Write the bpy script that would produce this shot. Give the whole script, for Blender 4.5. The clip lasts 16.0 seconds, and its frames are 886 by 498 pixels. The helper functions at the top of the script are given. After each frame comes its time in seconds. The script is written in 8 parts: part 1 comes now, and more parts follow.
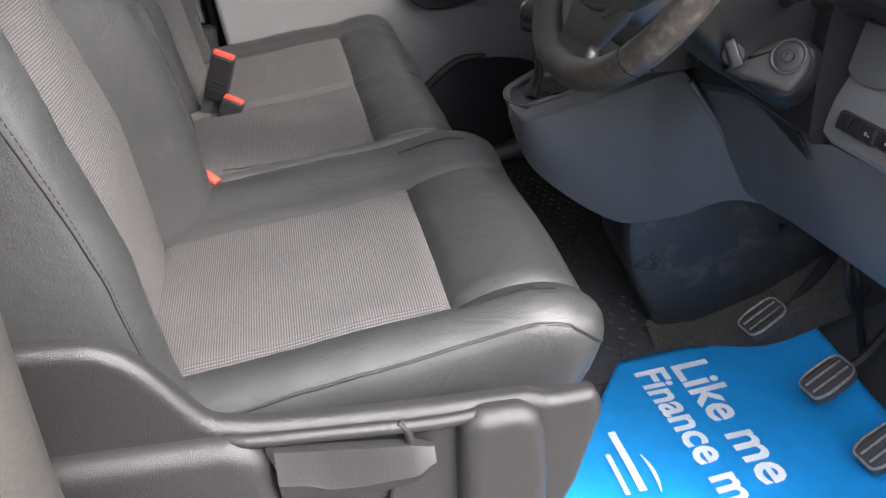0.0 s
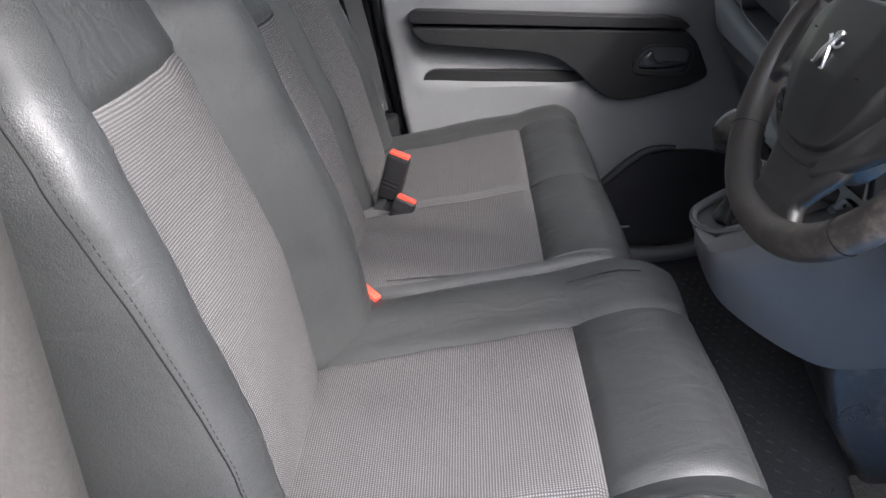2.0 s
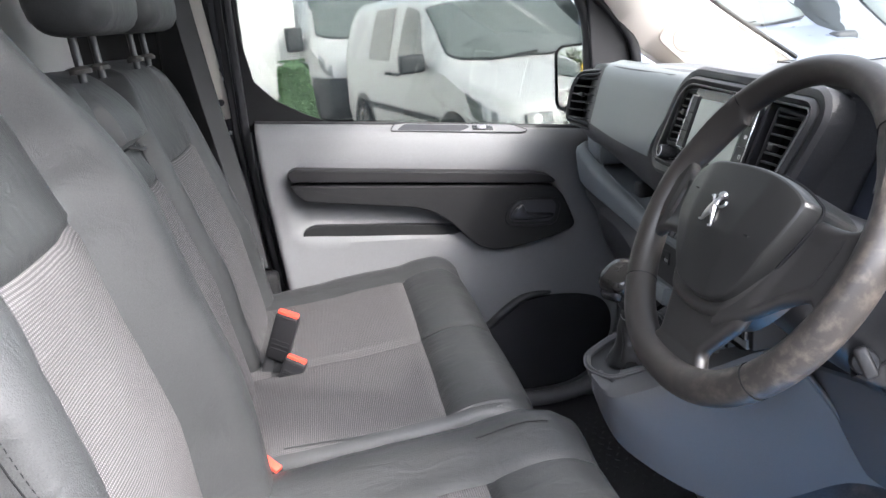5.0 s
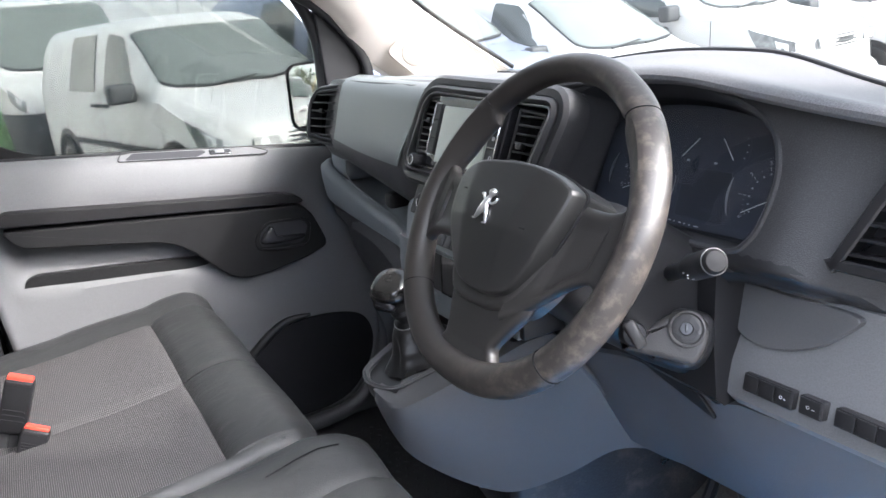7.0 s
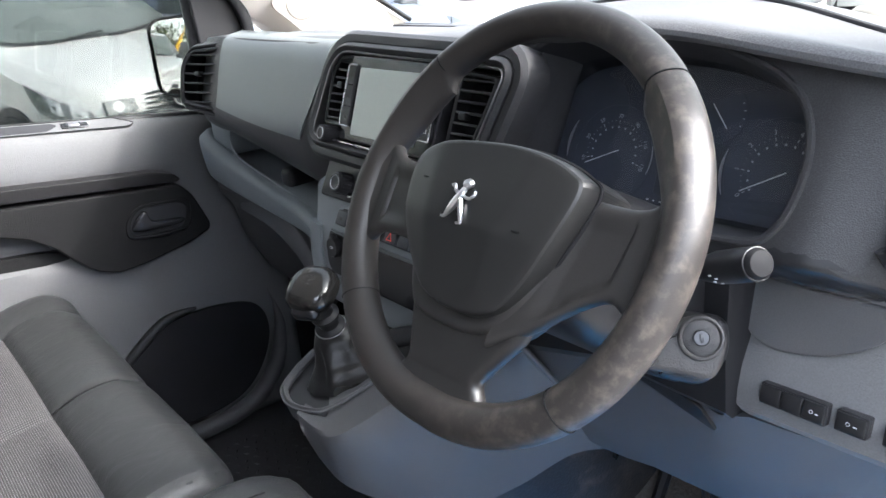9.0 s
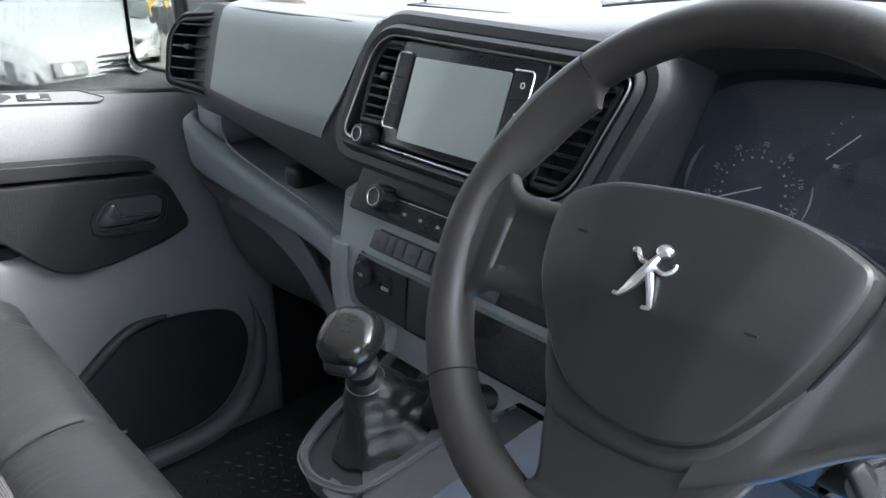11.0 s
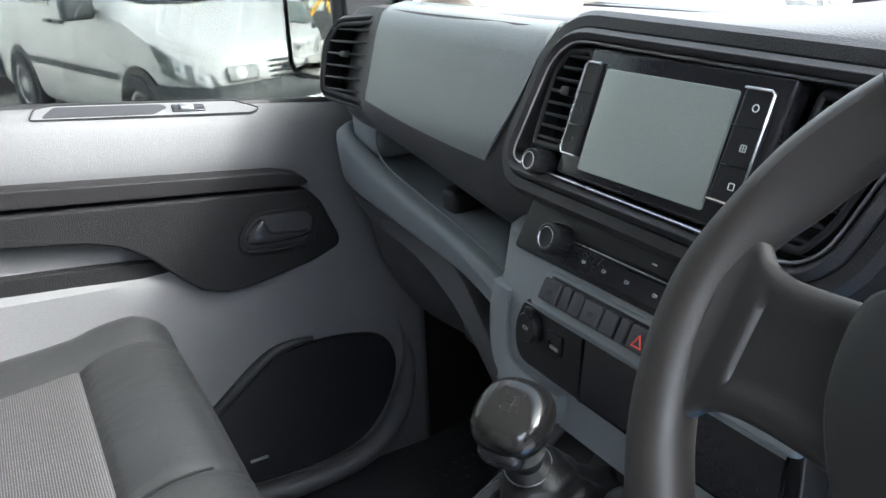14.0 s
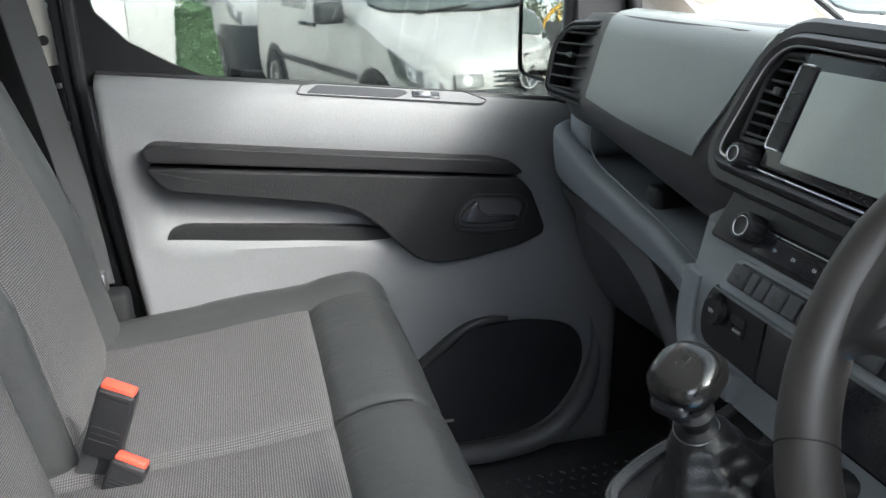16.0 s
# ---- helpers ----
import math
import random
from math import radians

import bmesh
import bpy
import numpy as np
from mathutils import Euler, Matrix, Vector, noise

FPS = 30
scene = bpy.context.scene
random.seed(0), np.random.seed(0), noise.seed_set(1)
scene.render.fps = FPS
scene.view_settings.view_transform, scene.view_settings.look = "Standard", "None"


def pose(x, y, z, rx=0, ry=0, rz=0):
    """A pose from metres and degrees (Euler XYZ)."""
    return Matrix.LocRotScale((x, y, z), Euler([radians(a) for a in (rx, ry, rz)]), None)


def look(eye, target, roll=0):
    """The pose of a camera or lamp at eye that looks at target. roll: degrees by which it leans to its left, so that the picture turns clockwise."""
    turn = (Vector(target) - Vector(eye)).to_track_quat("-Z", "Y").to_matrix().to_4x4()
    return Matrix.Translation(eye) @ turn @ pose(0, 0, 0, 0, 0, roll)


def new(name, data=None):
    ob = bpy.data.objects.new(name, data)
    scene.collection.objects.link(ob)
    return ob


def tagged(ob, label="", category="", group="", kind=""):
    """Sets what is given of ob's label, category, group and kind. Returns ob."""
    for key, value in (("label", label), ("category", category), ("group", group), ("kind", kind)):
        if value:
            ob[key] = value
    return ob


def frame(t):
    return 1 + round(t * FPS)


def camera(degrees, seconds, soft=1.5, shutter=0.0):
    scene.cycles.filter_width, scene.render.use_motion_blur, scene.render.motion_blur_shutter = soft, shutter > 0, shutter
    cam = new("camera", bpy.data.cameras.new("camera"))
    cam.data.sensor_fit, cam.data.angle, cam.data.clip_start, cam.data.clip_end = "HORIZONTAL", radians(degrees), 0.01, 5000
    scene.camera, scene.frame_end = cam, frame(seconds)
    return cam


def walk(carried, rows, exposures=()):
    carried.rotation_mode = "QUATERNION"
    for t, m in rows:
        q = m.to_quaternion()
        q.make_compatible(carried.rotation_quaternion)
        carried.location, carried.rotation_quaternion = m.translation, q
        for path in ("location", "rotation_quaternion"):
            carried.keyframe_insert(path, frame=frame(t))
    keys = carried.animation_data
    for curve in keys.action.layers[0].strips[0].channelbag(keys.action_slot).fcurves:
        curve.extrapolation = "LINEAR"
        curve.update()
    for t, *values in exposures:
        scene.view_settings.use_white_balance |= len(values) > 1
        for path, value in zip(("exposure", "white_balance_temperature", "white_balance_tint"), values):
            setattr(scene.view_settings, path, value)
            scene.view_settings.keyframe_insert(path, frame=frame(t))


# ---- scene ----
cam = camera(57.8, 16.0)
PATH = [
    (0, (-0.136, 0.012, 1.458), (0.16, 1.716, 0.455), -3.3),
    (0.5, (-0.12, 0.079, 1.471), (0.052, 1.804, 0.473), -5.1),
    (1, (-0.113, 0.115, 1.487), (-0.082, 1.859, 0.508), -6.3),
    (1.5, (-0.101, 0.132, 1.508), (-0.178, 1.895, 0.567), -6.7),
    (2, (-0.093, 0.141, 1.526), (-0.229, 1.937, 0.657), -6.3),
    (2.5, (-0.083, 0.135, 1.546), (-0.275, 1.967, 0.766), -6.2),
    (3, (-0.077, 0.137, 1.559), (-0.3, 1.994, 0.85), -6.3),
    (3.2, (-0.077, 0.137, 1.564), (-0.304, 2.005, 0.887), -6.2),
    (5.3, (-0.163, 0.165, 1.538), (0.201, 2.049, 0.974), -5.4),
    (5.5, (-0.169, 0.172, 1.533), (0.27, 2.039, 0.967), -5.9),
    (6, (-0.183, 0.17, 1.536), (0.382, 2.007, 0.984), -6.2),
    (6.5, (-0.187, 0.174, 1.537), (0.483, 1.977, 0.988), -6.5),
    (7, (-0.186, 0.199, 1.533), (0.679, 1.909, 0.963), -5.9),
    (7.5, (-0.144, 0.262, 1.533), (0.836, 1.894, 0.918), -6.4),
    (8, (-0.113, 0.32, 1.527), (0.872, 1.929, 0.864), -6.9),
    (8.2, (-0.117, 0.343, 1.523), (0.886, 1.938, 0.853), -6.7),
    (10.3, (-0.204, 0.549, 1.535), (1.05, 1.911, 0.778), -3.1),
    (10.5, (-0.192, 0.581, 1.528), (1.063, 1.942, 0.769), -2.1),
    (11, (-0.124, 0.674, 1.517), (1.075, 2.088, 0.765), -1.3),
    (11.5, (-0.087, 0.747, 1.508), (1.063, 2.198, 0.75), -0.8),
    (12, (-0.062, 0.785, 1.503), (1.053, 2.261, 0.744), -0.6),
    (12.5, (-0.043, 0.815, 1.497), (1.026, 2.322, 0.732), -1.4),
    (13, (-0.036, 0.827, 1.501), (0.993, 2.364, 0.741), -2.0),
    (13.5, (-0.035, 0.825, 1.5), (0.942, 2.399, 0.747), -2.5),
    (14, (-0.041, 0.82, 1.502), (0.85, 2.453, 0.767), -3.3),
    (14.5, (-0.047, 0.813, 1.501), (0.745, 2.501, 0.779), -3.8),
    (15, (-0.057, 0.8, 1.499), (0.653, 2.531, 0.792), -3.5),
    (15.5, (-0.066, 0.775, 1.493), (0.526, 2.556, 0.803), -2.3),
    (16, (-0.092, 0.716, 1.485), (0.353, 2.546, 0.813), -1.3),
]
EXPOSURES = [(0, 3.87, 6550, 13), (1.5, 3.84, 6300, 13), (3, 4.3, 6250, 13), (5.5, 4.57, 6200, 13), (8, 4.54, 6200, 12), (10.5, 4.71, 6050, 9), (12.5, 4.82, 6000, 8), (16, 4.53, 6200, 6)]
walk(cam, [(t, look(eye, target, roll)) for t, eye, target, roll in PATH], EXPOSURES)

# ---- light ----
world = bpy.data.worlds.new("sky")
scene.world = world
world.use_nodes = True
wn = world.node_tree.nodes
sky = wn.new("ShaderNodeTexSky")
sky.sky_type, sky.sun_disc = "NISHITA", False
SUN_EL, SUN_AZ = 39.0, 140.0         # elevation; azimuth of the sun from +y towards +x
sky.sun_elevation, sky.sun_rotation = radians(SUN_EL), radians(SUN_AZ)
sky.air_density, sky.dust_density = 1.2, 3.0
wn["Background"].inputs["Strength"].default_value = 0.15
bw, veil = wn.new("ShaderNodeRGBToBW"), wn.new("ShaderNodeMix")      # thin cloud takes most of the blue out
veil.data_type = "RGBA"
veil.inputs["Factor"].default_value = 0.72
world.node_tree.links.new(sky.outputs[0], bw.inputs[0])
world.node_tree.links.new(sky.outputs[0], veil.inputs["A"])
world.node_tree.links.new(bw.outputs[0], veil.inputs["B"])
world.node_tree.links.new(veil.outputs["Result"], wn["Background"].inputs["Color"])
sun = new("sun", bpy.data.lights.new("sun", "SUN"))
sun.data.energy, sun.data.angle, sun.data.color = 0.20, radians(2.5), (1, 0.95, 0.88)
_d = Vector((math.sin(radians(SUN_AZ)) * math.cos(radians(SUN_EL)), math.cos(radians(SUN_AZ)) * math.cos(radians(SUN_EL)), math.sin(radians(SUN_EL))))
sun.matrix_world = look(_d * 30, (0, 0, 0))

# ---- building tools ----
def smoothstep(a, b, x):
    t = min(1.0, max(0.0, (x - a) / (b - a)))
    return t * t * (3 - 2 * t)


def lerp(a, b, t):
    return a + (b - a) * t


def line(keys, x):
    """A straight-piece run through (x, y) keys."""
    return float(np.interp(x, [k[0] for k in keys], [k[1] for k in keys]))


def catmull(points, per=6, closed=False):
    """A smooth run of points through the given ones."""
    pts = [Vector(p) for p in points]
    n, out = len(pts), []
    for i in range(n if closed else n - 1):
        if closed:
            a, b, c, d = (pts[(i + k) % n] for k in (-1, 0, 1, 2))
        else:
            a, b, c, d = pts[max(i - 1, 0)], pts[i], pts[i + 1], pts[min(i + 2, n - 1)]
        for k in range(per):
            t = k / per
            out.append(0.5 * (2 * b + (c - a) * t + (2 * a - 5 * b + 4 * c - d) * t * t + (3 * b - a - 3 * c + d) * t ** 3))
    if not closed:
        out.append(pts[-1])
    return out


def thing(name, loc, label, category, group="", kind=""):
    """A top-level Empty at the base of a thing."""
    ob = new(name)
    ob.location = loc
    ob.empty_display_size = 0.05
    return tagged(ob, label, category, group, kind)


def origin_of(ob):
    o, at = ob, Vector((0, 0, 0))
    while o is not None:
        at += Vector(o.location)
        o = o.parent
    return at


def mesh_part(name, verts, faces, material, parent=None, label="", smooth=True, sharp=38.0):
    """One mesh object from world-space points, under its thing."""
    me = bpy.data.meshes.new(name)
    me.from_pydata([tuple(v) for v in verts], [], faces)
    if material:
        me.materials.append(material)
    me.polygons.foreach_set("use_smooth", [smooth and len(p.vertices) < 7 for p in me.polygons])
    bm = bmesh.new()
    bm.from_mesh(me)
    bmesh.ops.remove_doubles(bm, verts=bm.verts, dist=2e-5)
    bmesh.ops.recalc_face_normals(bm, faces=bm.faces)
    bm.to_mesh(me)
    bm.free()
    if smooth:
        me.set_sharp_from_angle(angle=radians(sharp))
    ob = new(name, me)
    if parent is not None:
        ob.parent = parent
        ob.matrix_parent_inverse = Matrix.Translation(-origin_of(parent)) if parent.parent is None else Matrix()
    if label:
        tagged(ob, label)
    return ob


def loft(rings, closed=True, cap=True):
    """Points and faces through rings of equal count."""
    n = len(rings[0])
    verts = [v for r in rings for v in r]
    faces = []
    for i in range(len(rings) - 1):
        for j in range(n if closed else n - 1):
            k = (j + 1) % n
            faces.append((i * n + j, i * n + k, (i + 1) * n + k, (i + 1) * n + j))
    if cap and closed:
        faces.append(tuple(reversed(range(n))))
        faces.append(tuple(range((len(rings) - 1) * n, len(rings) * n)))
    return verts, faces


def join(*meshes):
    verts, faces = [], []
    for v, f in meshes:
        o = len(verts)
        verts += list(v)
        faces += [tuple(i + o for i in face) for face in f]
    return verts, faces


def tube(points, radius, seg=10, closed=False):
    """A round bar along points; radius a number or one per point."""
    pts = [Vector(p) for p in points]
    n = len(pts)
    rad = radius if isinstance(radius, (list, tuple)) else [radius] * n
    rings, side = [], None
    for i, p in enumerate(pts):
        if closed:
            d = (pts[(i + 1) % n] - pts[i - 1]).normalized()
        else:
            d = (pts[min(i + 1, n - 1)] - pts[max(i - 1, 0)]).normalized()
        if side is None:
            side = d.orthogonal().normalized()
        side = (side - d * side.dot(d)).normalized()
        up = d.cross(side)
        rings.append([p + (side * math.cos(a) + up * math.sin(a)) * rad[i] for a in (2 * math.pi * k / seg for k in range(seg))])
    if closed:
        verts, faces = loft(rings + [rings[0]], True, False)
        return verts, faces
    return loft(rings)


def ribbon(points, widths, ups, thick):
    """A flat bar with rounded edges along points; ups give its face normal."""
    rings = []
    pts = [Vector(p) for p in points]
    for i, p in enumerate(pts):
        d = (pts[min(i + 1, len(pts) - 1)] - pts[max(i - 1, 0)]).normalized()
        u = Vector(ups[i] if isinstance(ups, list) else ups)
        s = d.cross(u).normalized()
        u = s.cross(d).normalized()
        w = (widths[i] if isinstance(widths, list) else widths) / 2
        h = thick / 2
        ring = []
        for a in range(12):
            c, q = math.cos(2 * math.pi * a / 12), math.sin(2 * math.pi * a / 12)
            ring.append(p + s * (math.copysign(abs(c) ** 0.35, c) * w) + u * (math.copysign(abs(q) ** 0.5, q) * h))
        rings.append(ring)
    return loft(rings)


def rounded(outline, r, seg=4):
    """A 2D outline with its corners rounded; r a number or one per corner."""
    out, n = [], len(outline)
    for i in range(n):
        p, a, b = Vector(outline[i]), Vector(outline[i - 1]), Vector(outline[(i + 1) % n])
        ri = r[i] if isinstance(r, (list, tuple)) else r
        da, db = a - p, b - p
        ri = min(ri, da.length * 0.49, db.length * 0.49)
        if ri < 1e-5:
            out.append(p)
            continue
        s, e = p + da.normalized() * ri, p + db.normalized() * ri
        for k in range(seg + 1):
            t = k / seg
            out.append(s * (1 - t) ** 2 + p * 2 * t * (1 - t) + e * t * t)
    return out


def offset_once(outline, d, sgn):
    n, out = len(outline), []
    for i in range(n):
        p, k, q = outline[i], i - 1, (i + 1) % n
        while (outline[k] - p).length < 1e-6 and k > i - n:
            k -= 1
        while (outline[q] - p).length < 1e-6 and q != i:
            q = (q + 1) % n
        t1, t2 = (p - outline[k]).normalized(), (outline[q] - p).normalized()
        n1, n2 = Vector((-t1.y, t1.x)) * sgn, Vector((-t2.y, t2.x)) * sgn
        m = n1 + n2
        m = m.normalized() if m.length > 1e-6 else n1
        out.append(p + m * d / max(0.5, m.dot(n1)))
    for _ in range(2):                        # edges that would turn round close to a point
        for i in range(n):
            j = (i + 1) % n
            if (outline[j] - outline[i]).dot(out[j] - out[i]) < 0:
                out[i] = out[j] = (out[i] + out[j]) / 2
    return out


def shrink(outline, d):
    """The outline moved inwards by d."""
    n = len(outline)
    pts = [Vector((p[0], p[1])) for p in outline]
    area = sum(pts[i - 1][0] * pts[i][1] - pts[i][0] * pts[i - 1][1] for i in range(n))
    steps = max(1, min(10, math.ceil(abs(d) / 0.0022)))
    for _ in range(steps):
        pts = offset_once(pts, d / steps, 1 if area > 0 else -1)
    return pts


def plate(outline, frame_m, depth, bevel=0.002, steps=3, crown=0.0):
    """A slab: outline in the frame's x, y; from z = -depth to 0, its front edge rounded."""
    rings = [[(p[0], p[1], -depth) for p in outline], [(p[0], p[1], -bevel) for p in outline]]
    for k in range(1, steps + 1):
        a = math.pi / 2 * k / steps
        ring = shrink(outline, bevel * (1 - math.cos(a)))
        rings.append([(p[0], p[1], -bevel * (1 - math.sin(a))) for p in ring])
    rings.append([(p[0], p[1], 0) for p in shrink(outline, bevel * 1.12 + 0.0004)])
    verts, faces = loft(rings)
    return [frame_m @ Vector(v) for v in verts], faces


def ring_plate(outer, inner, frame_m, depth, bevel=0.002):
    """A frame: a slab between two outlines of equal count."""
    rings = [[(p[0], p[1], -depth) for p in outer], [(p[0], p[1], -bevel) for p in outer],
             [(p[0], p[1], 0) for p in shrink(outer, bevel)], [(p[0], p[1], 0) for p in shrink(inner, -bevel)],
             [(p[0], p[1], -bevel) for p in inner], [(p[0], p[1], -depth) for p in inner]]
    verts, faces = loft(rings + [rings[0]], True, False)
    return [frame_m @ Vector(v) for v in verts], faces


def axes(origin, x_axis, z_axis):
    """A frame from its origin, the way of its x and the normal z."""
    z = Vector(z_axis).normalized()
    x = Vector(x_axis)
    x = (x - z * x.dot(z)).normalized()
    y = z.cross(x)
    m = Matrix((x, y, z)).transposed().to_4x4()
    m.translation = Vector(origin)
    return m


def disc(r, n=32, cx=0.0, cy=0.0, ry=None):
    return [(cx + r * math.cos(2 * math.pi * k / n), cy + (ry or r) * math.sin(2 * math.pi * k / n)) for k in range(n)]


def rect(x0, y0, x1, y1):
    return [(x0, y0), (x1, y0), (x1, y1), (x0, y1)]


def lathe(profile, frame_m, seg=28):
    """A turned body: profile of (radius, height) round the frame's z."""
    rings = [[frame_m @ Vector((r * math.cos(2 * math.pi * k / seg), r * math.sin(2 * math.pi * k / seg), h)) for k in range(seg)] for r, h in profile]
    return loft(rings)


def spaced(stops, step):
    """Values from stop to stop in steps of about the given size, every stop included."""
    out = [stops[0]]
    for a, b in zip(stops, stops[1:]):
        n = max(1, round((b - a) / step))
        out += [a + (b - a) * (k + 1) / n for k in range(n)]
    return out


def soft_block(xs, ys, zs, r):
    """A rounded block: grid lines along each axis. Gives points, faces, and the flat place of each point."""
    hx, hy, hz = (xs[0], xs[-1]), (ys[0], ys[-1]), (zs[0], zs[-1])
    index, verts, flat, faces = {}, [], [], []

    def put(x, y, z):
        key = (round(x, 6), round(y, 6), round(z, 6))
        if key not in index:
            index[key] = len(verts)
            p = Vector((x, y, z))
            q = Vector([min(max(v, lo + r), hi - r) for v, (lo, hi) in zip(p, (hx, hy, hz))])
            d = p - q
            if d.length > 1e-9:
                p = q + d.normalized() * min(r, max(abs(c) for c in d))
                if max(abs(c) for c in d) > r - 1e-6:
                    p = q + d.normalized() * r
            verts.append(p)
            flat.append(Vector((x, y, z)))
        return index[key]

    for z in (zs[0], zs[-1]):
        for a, b in zip(xs, xs[1:]):
            for c, d in zip(ys, ys[1:]):
                faces.append((put(a, c, z), put(b, c, z), put(b, d, z), put(a, d, z)))
    for x in (xs[0], xs[-1]):
        for a, b in zip(ys, ys[1:]):
            for c, d in zip(zs, zs[1:]):
                faces.append((put(x, a, c), put(x, b, c), put(x, b, d), put(x, a, d)))
    for y in (ys[0], ys[-1]):
        for a, b in zip(xs, xs[1:]):
            for c, d in zip(zs, zs[1:]):
                faces.append((put(a, y, c), put(b, y, c), put(b, y, d), put(a, y, d)))
    return verts, faces, flat


def split(verts, faces, flat, kind_of):
    """The faces sorted by the kind that kind_of gives for their flat middle; one mesh a kind."""
    sets = {}
    for f in faces:
        mid = sum((flat[i] for i in f), Vector()) / len(f)
        sets.setdefault(kind_of(mid), []).append(f)
    out = {}
    for kind, fs in sets.items():
        used = sorted({i for f in fs for i in f})
        back = {i: k for k, i in enumerate(used)}
        out[kind] = ([verts[i] for i in used], [tuple(back[i] for i in f) for f in fs])
    return out


def box(x0, y0, z0, x1, y1, z1, r=0.004, k=2):
    """A small block with rounded edges."""
    r = min(r, (x1 - x0) * 0.45, (y1 - y0) * 0.45, (z1 - z0) * 0.45)
    ax = [[a + r * (1 - math.cos(math.pi / 2 * i / k)) for i in range(k + 1)] + [b - r * (1 - math.sin(math.pi / 2 * i / k)) for i in range(k + 1)] for a, b in ((x0, x1), (y0, y1), (z0, z1))]
    v, f, _ = soft_block(*ax, r)
    return v, f


def moved(m, mesh):
    return [m @ Vector(v) for v in mesh[0]], mesh[1]


def lettering(name, text, size, frame_m, material, parent, depth=0.0004, align="LEFT", shear=0.0, bold=0.0):
    """Built-in letters as a mesh, lying in the frame's x, y."""
    cu = bpy.data.curves.new(name, "FONT")
    cu.body, cu.size, cu.extrude, cu.align_x, cu.shear = text, size, depth, align, shear
    cu.resolution_u, cu.offset = 3, bold
    tmp = bpy.data.objects.new("tmp", cu)
    scene.collection.objects.link(tmp)
    bpy.context.view_layer.update()
    me = bpy.data.meshes.new_from_object(tmp.evaluated_get(bpy.context.evaluated_depsgraph_get()))
    bpy.data.objects.remove(tmp)
    bpy.data.curves.remove(cu)
    verts = [frame_m @ v.co for v in me.vertices]
    faces = [tuple(p.vertices) for p in me.polygons]
    bpy.data.meshes.remove(me)
    return mesh_part(name, verts, faces, material, parent, smooth=False)

# ---- materials ----
def material(name, colour, rough=0.5, metal=0.0, grain=0.0, grain_size=0.002, vary=0.12, vary_size=0.12, rough_vary=0.08, coat=0.0, spec=0.5, kind="noise"):
    """A surface with colour variation at a large scale, grain at a fine one, and relief of that grain (m)."""
    m = bpy.data.materials.new(name)
    m.use_nodes = True
    nt = m.node_tree
    n, ln = nt.nodes, nt.links.new
    b = n["Principled BSDF"]
    b.inputs["Metallic"].default_value = metal
    b.inputs["Coat Weight"].default_value = coat
    b.inputs["Specular IOR Level"].default_value = spec
    co = n.new("ShaderNodeTexCoord")
    big = n.new("ShaderNodeTexNoise")
    big.inputs["Scale"].default_value, big.inputs["Detail"].default_value = 1 / vary_size, 5
    ln(co.outputs["Object"], big.inputs["Vector"])
    fine = n.new("ShaderNodeTexNoise" if kind == "noise" else "ShaderNodeTexVoronoi")
    fine.inputs["Scale"].default_value = 1 / grain_size
    ln(co.outputs["Object"], fine.inputs["Vector"])
    fine_out = fine.outputs[0]
    ramp = n.new("ShaderNodeMapRange")
    ramp.inputs[3].default_value, ramp.inputs[4].default_value = 1 - vary, 1 + vary
    ln(big.outputs[0], ramp.inputs[0])
    ramp2 = n.new("ShaderNodeMapRange")
    ramp2.inputs[3].default_value, ramp2.inputs[4].default_value = 1 - min(0.6, vary * 1.8), 1 + min(0.6, vary * 1.8)
    ln(fine_out, ramp2.inputs[0])
    mul = n.new("ShaderNodeMath")
    mul.operation = "MULTIPLY"
    ln(ramp.outputs[0], mul.inputs[0])
    ln(ramp2.outputs[0], mul.inputs[1])
    mix = n.new("ShaderNodeVectorMath")
    mix.operation = "SCALE"
    mix.inputs[0].default_value = colour
    ln(mul.outputs[0], mix.inputs["Scale"])
    ln(mix.outputs[0], b.inputs["Base Color"])
    rr = n.new("ShaderNodeMapRange")
    rr.inputs[3].default_value, rr.inputs[4].default_value = max(0.02, rough - rough_vary), min(1, rough + rough_vary)
    ln(big.outputs[0], rr.inputs[0])
    ln(rr.outputs[0], b.inputs["Roughness"])
    if grain:
        bump = n.new("ShaderNodeBump")
        bump.inputs["Strength"].default_value = 1.0
        bump.inputs["Distance"].default_value = grain
        ln(fine_out, bump.inputs["Height"])
        ln(bump.outputs[0], b.inputs["Normal"])
    return m


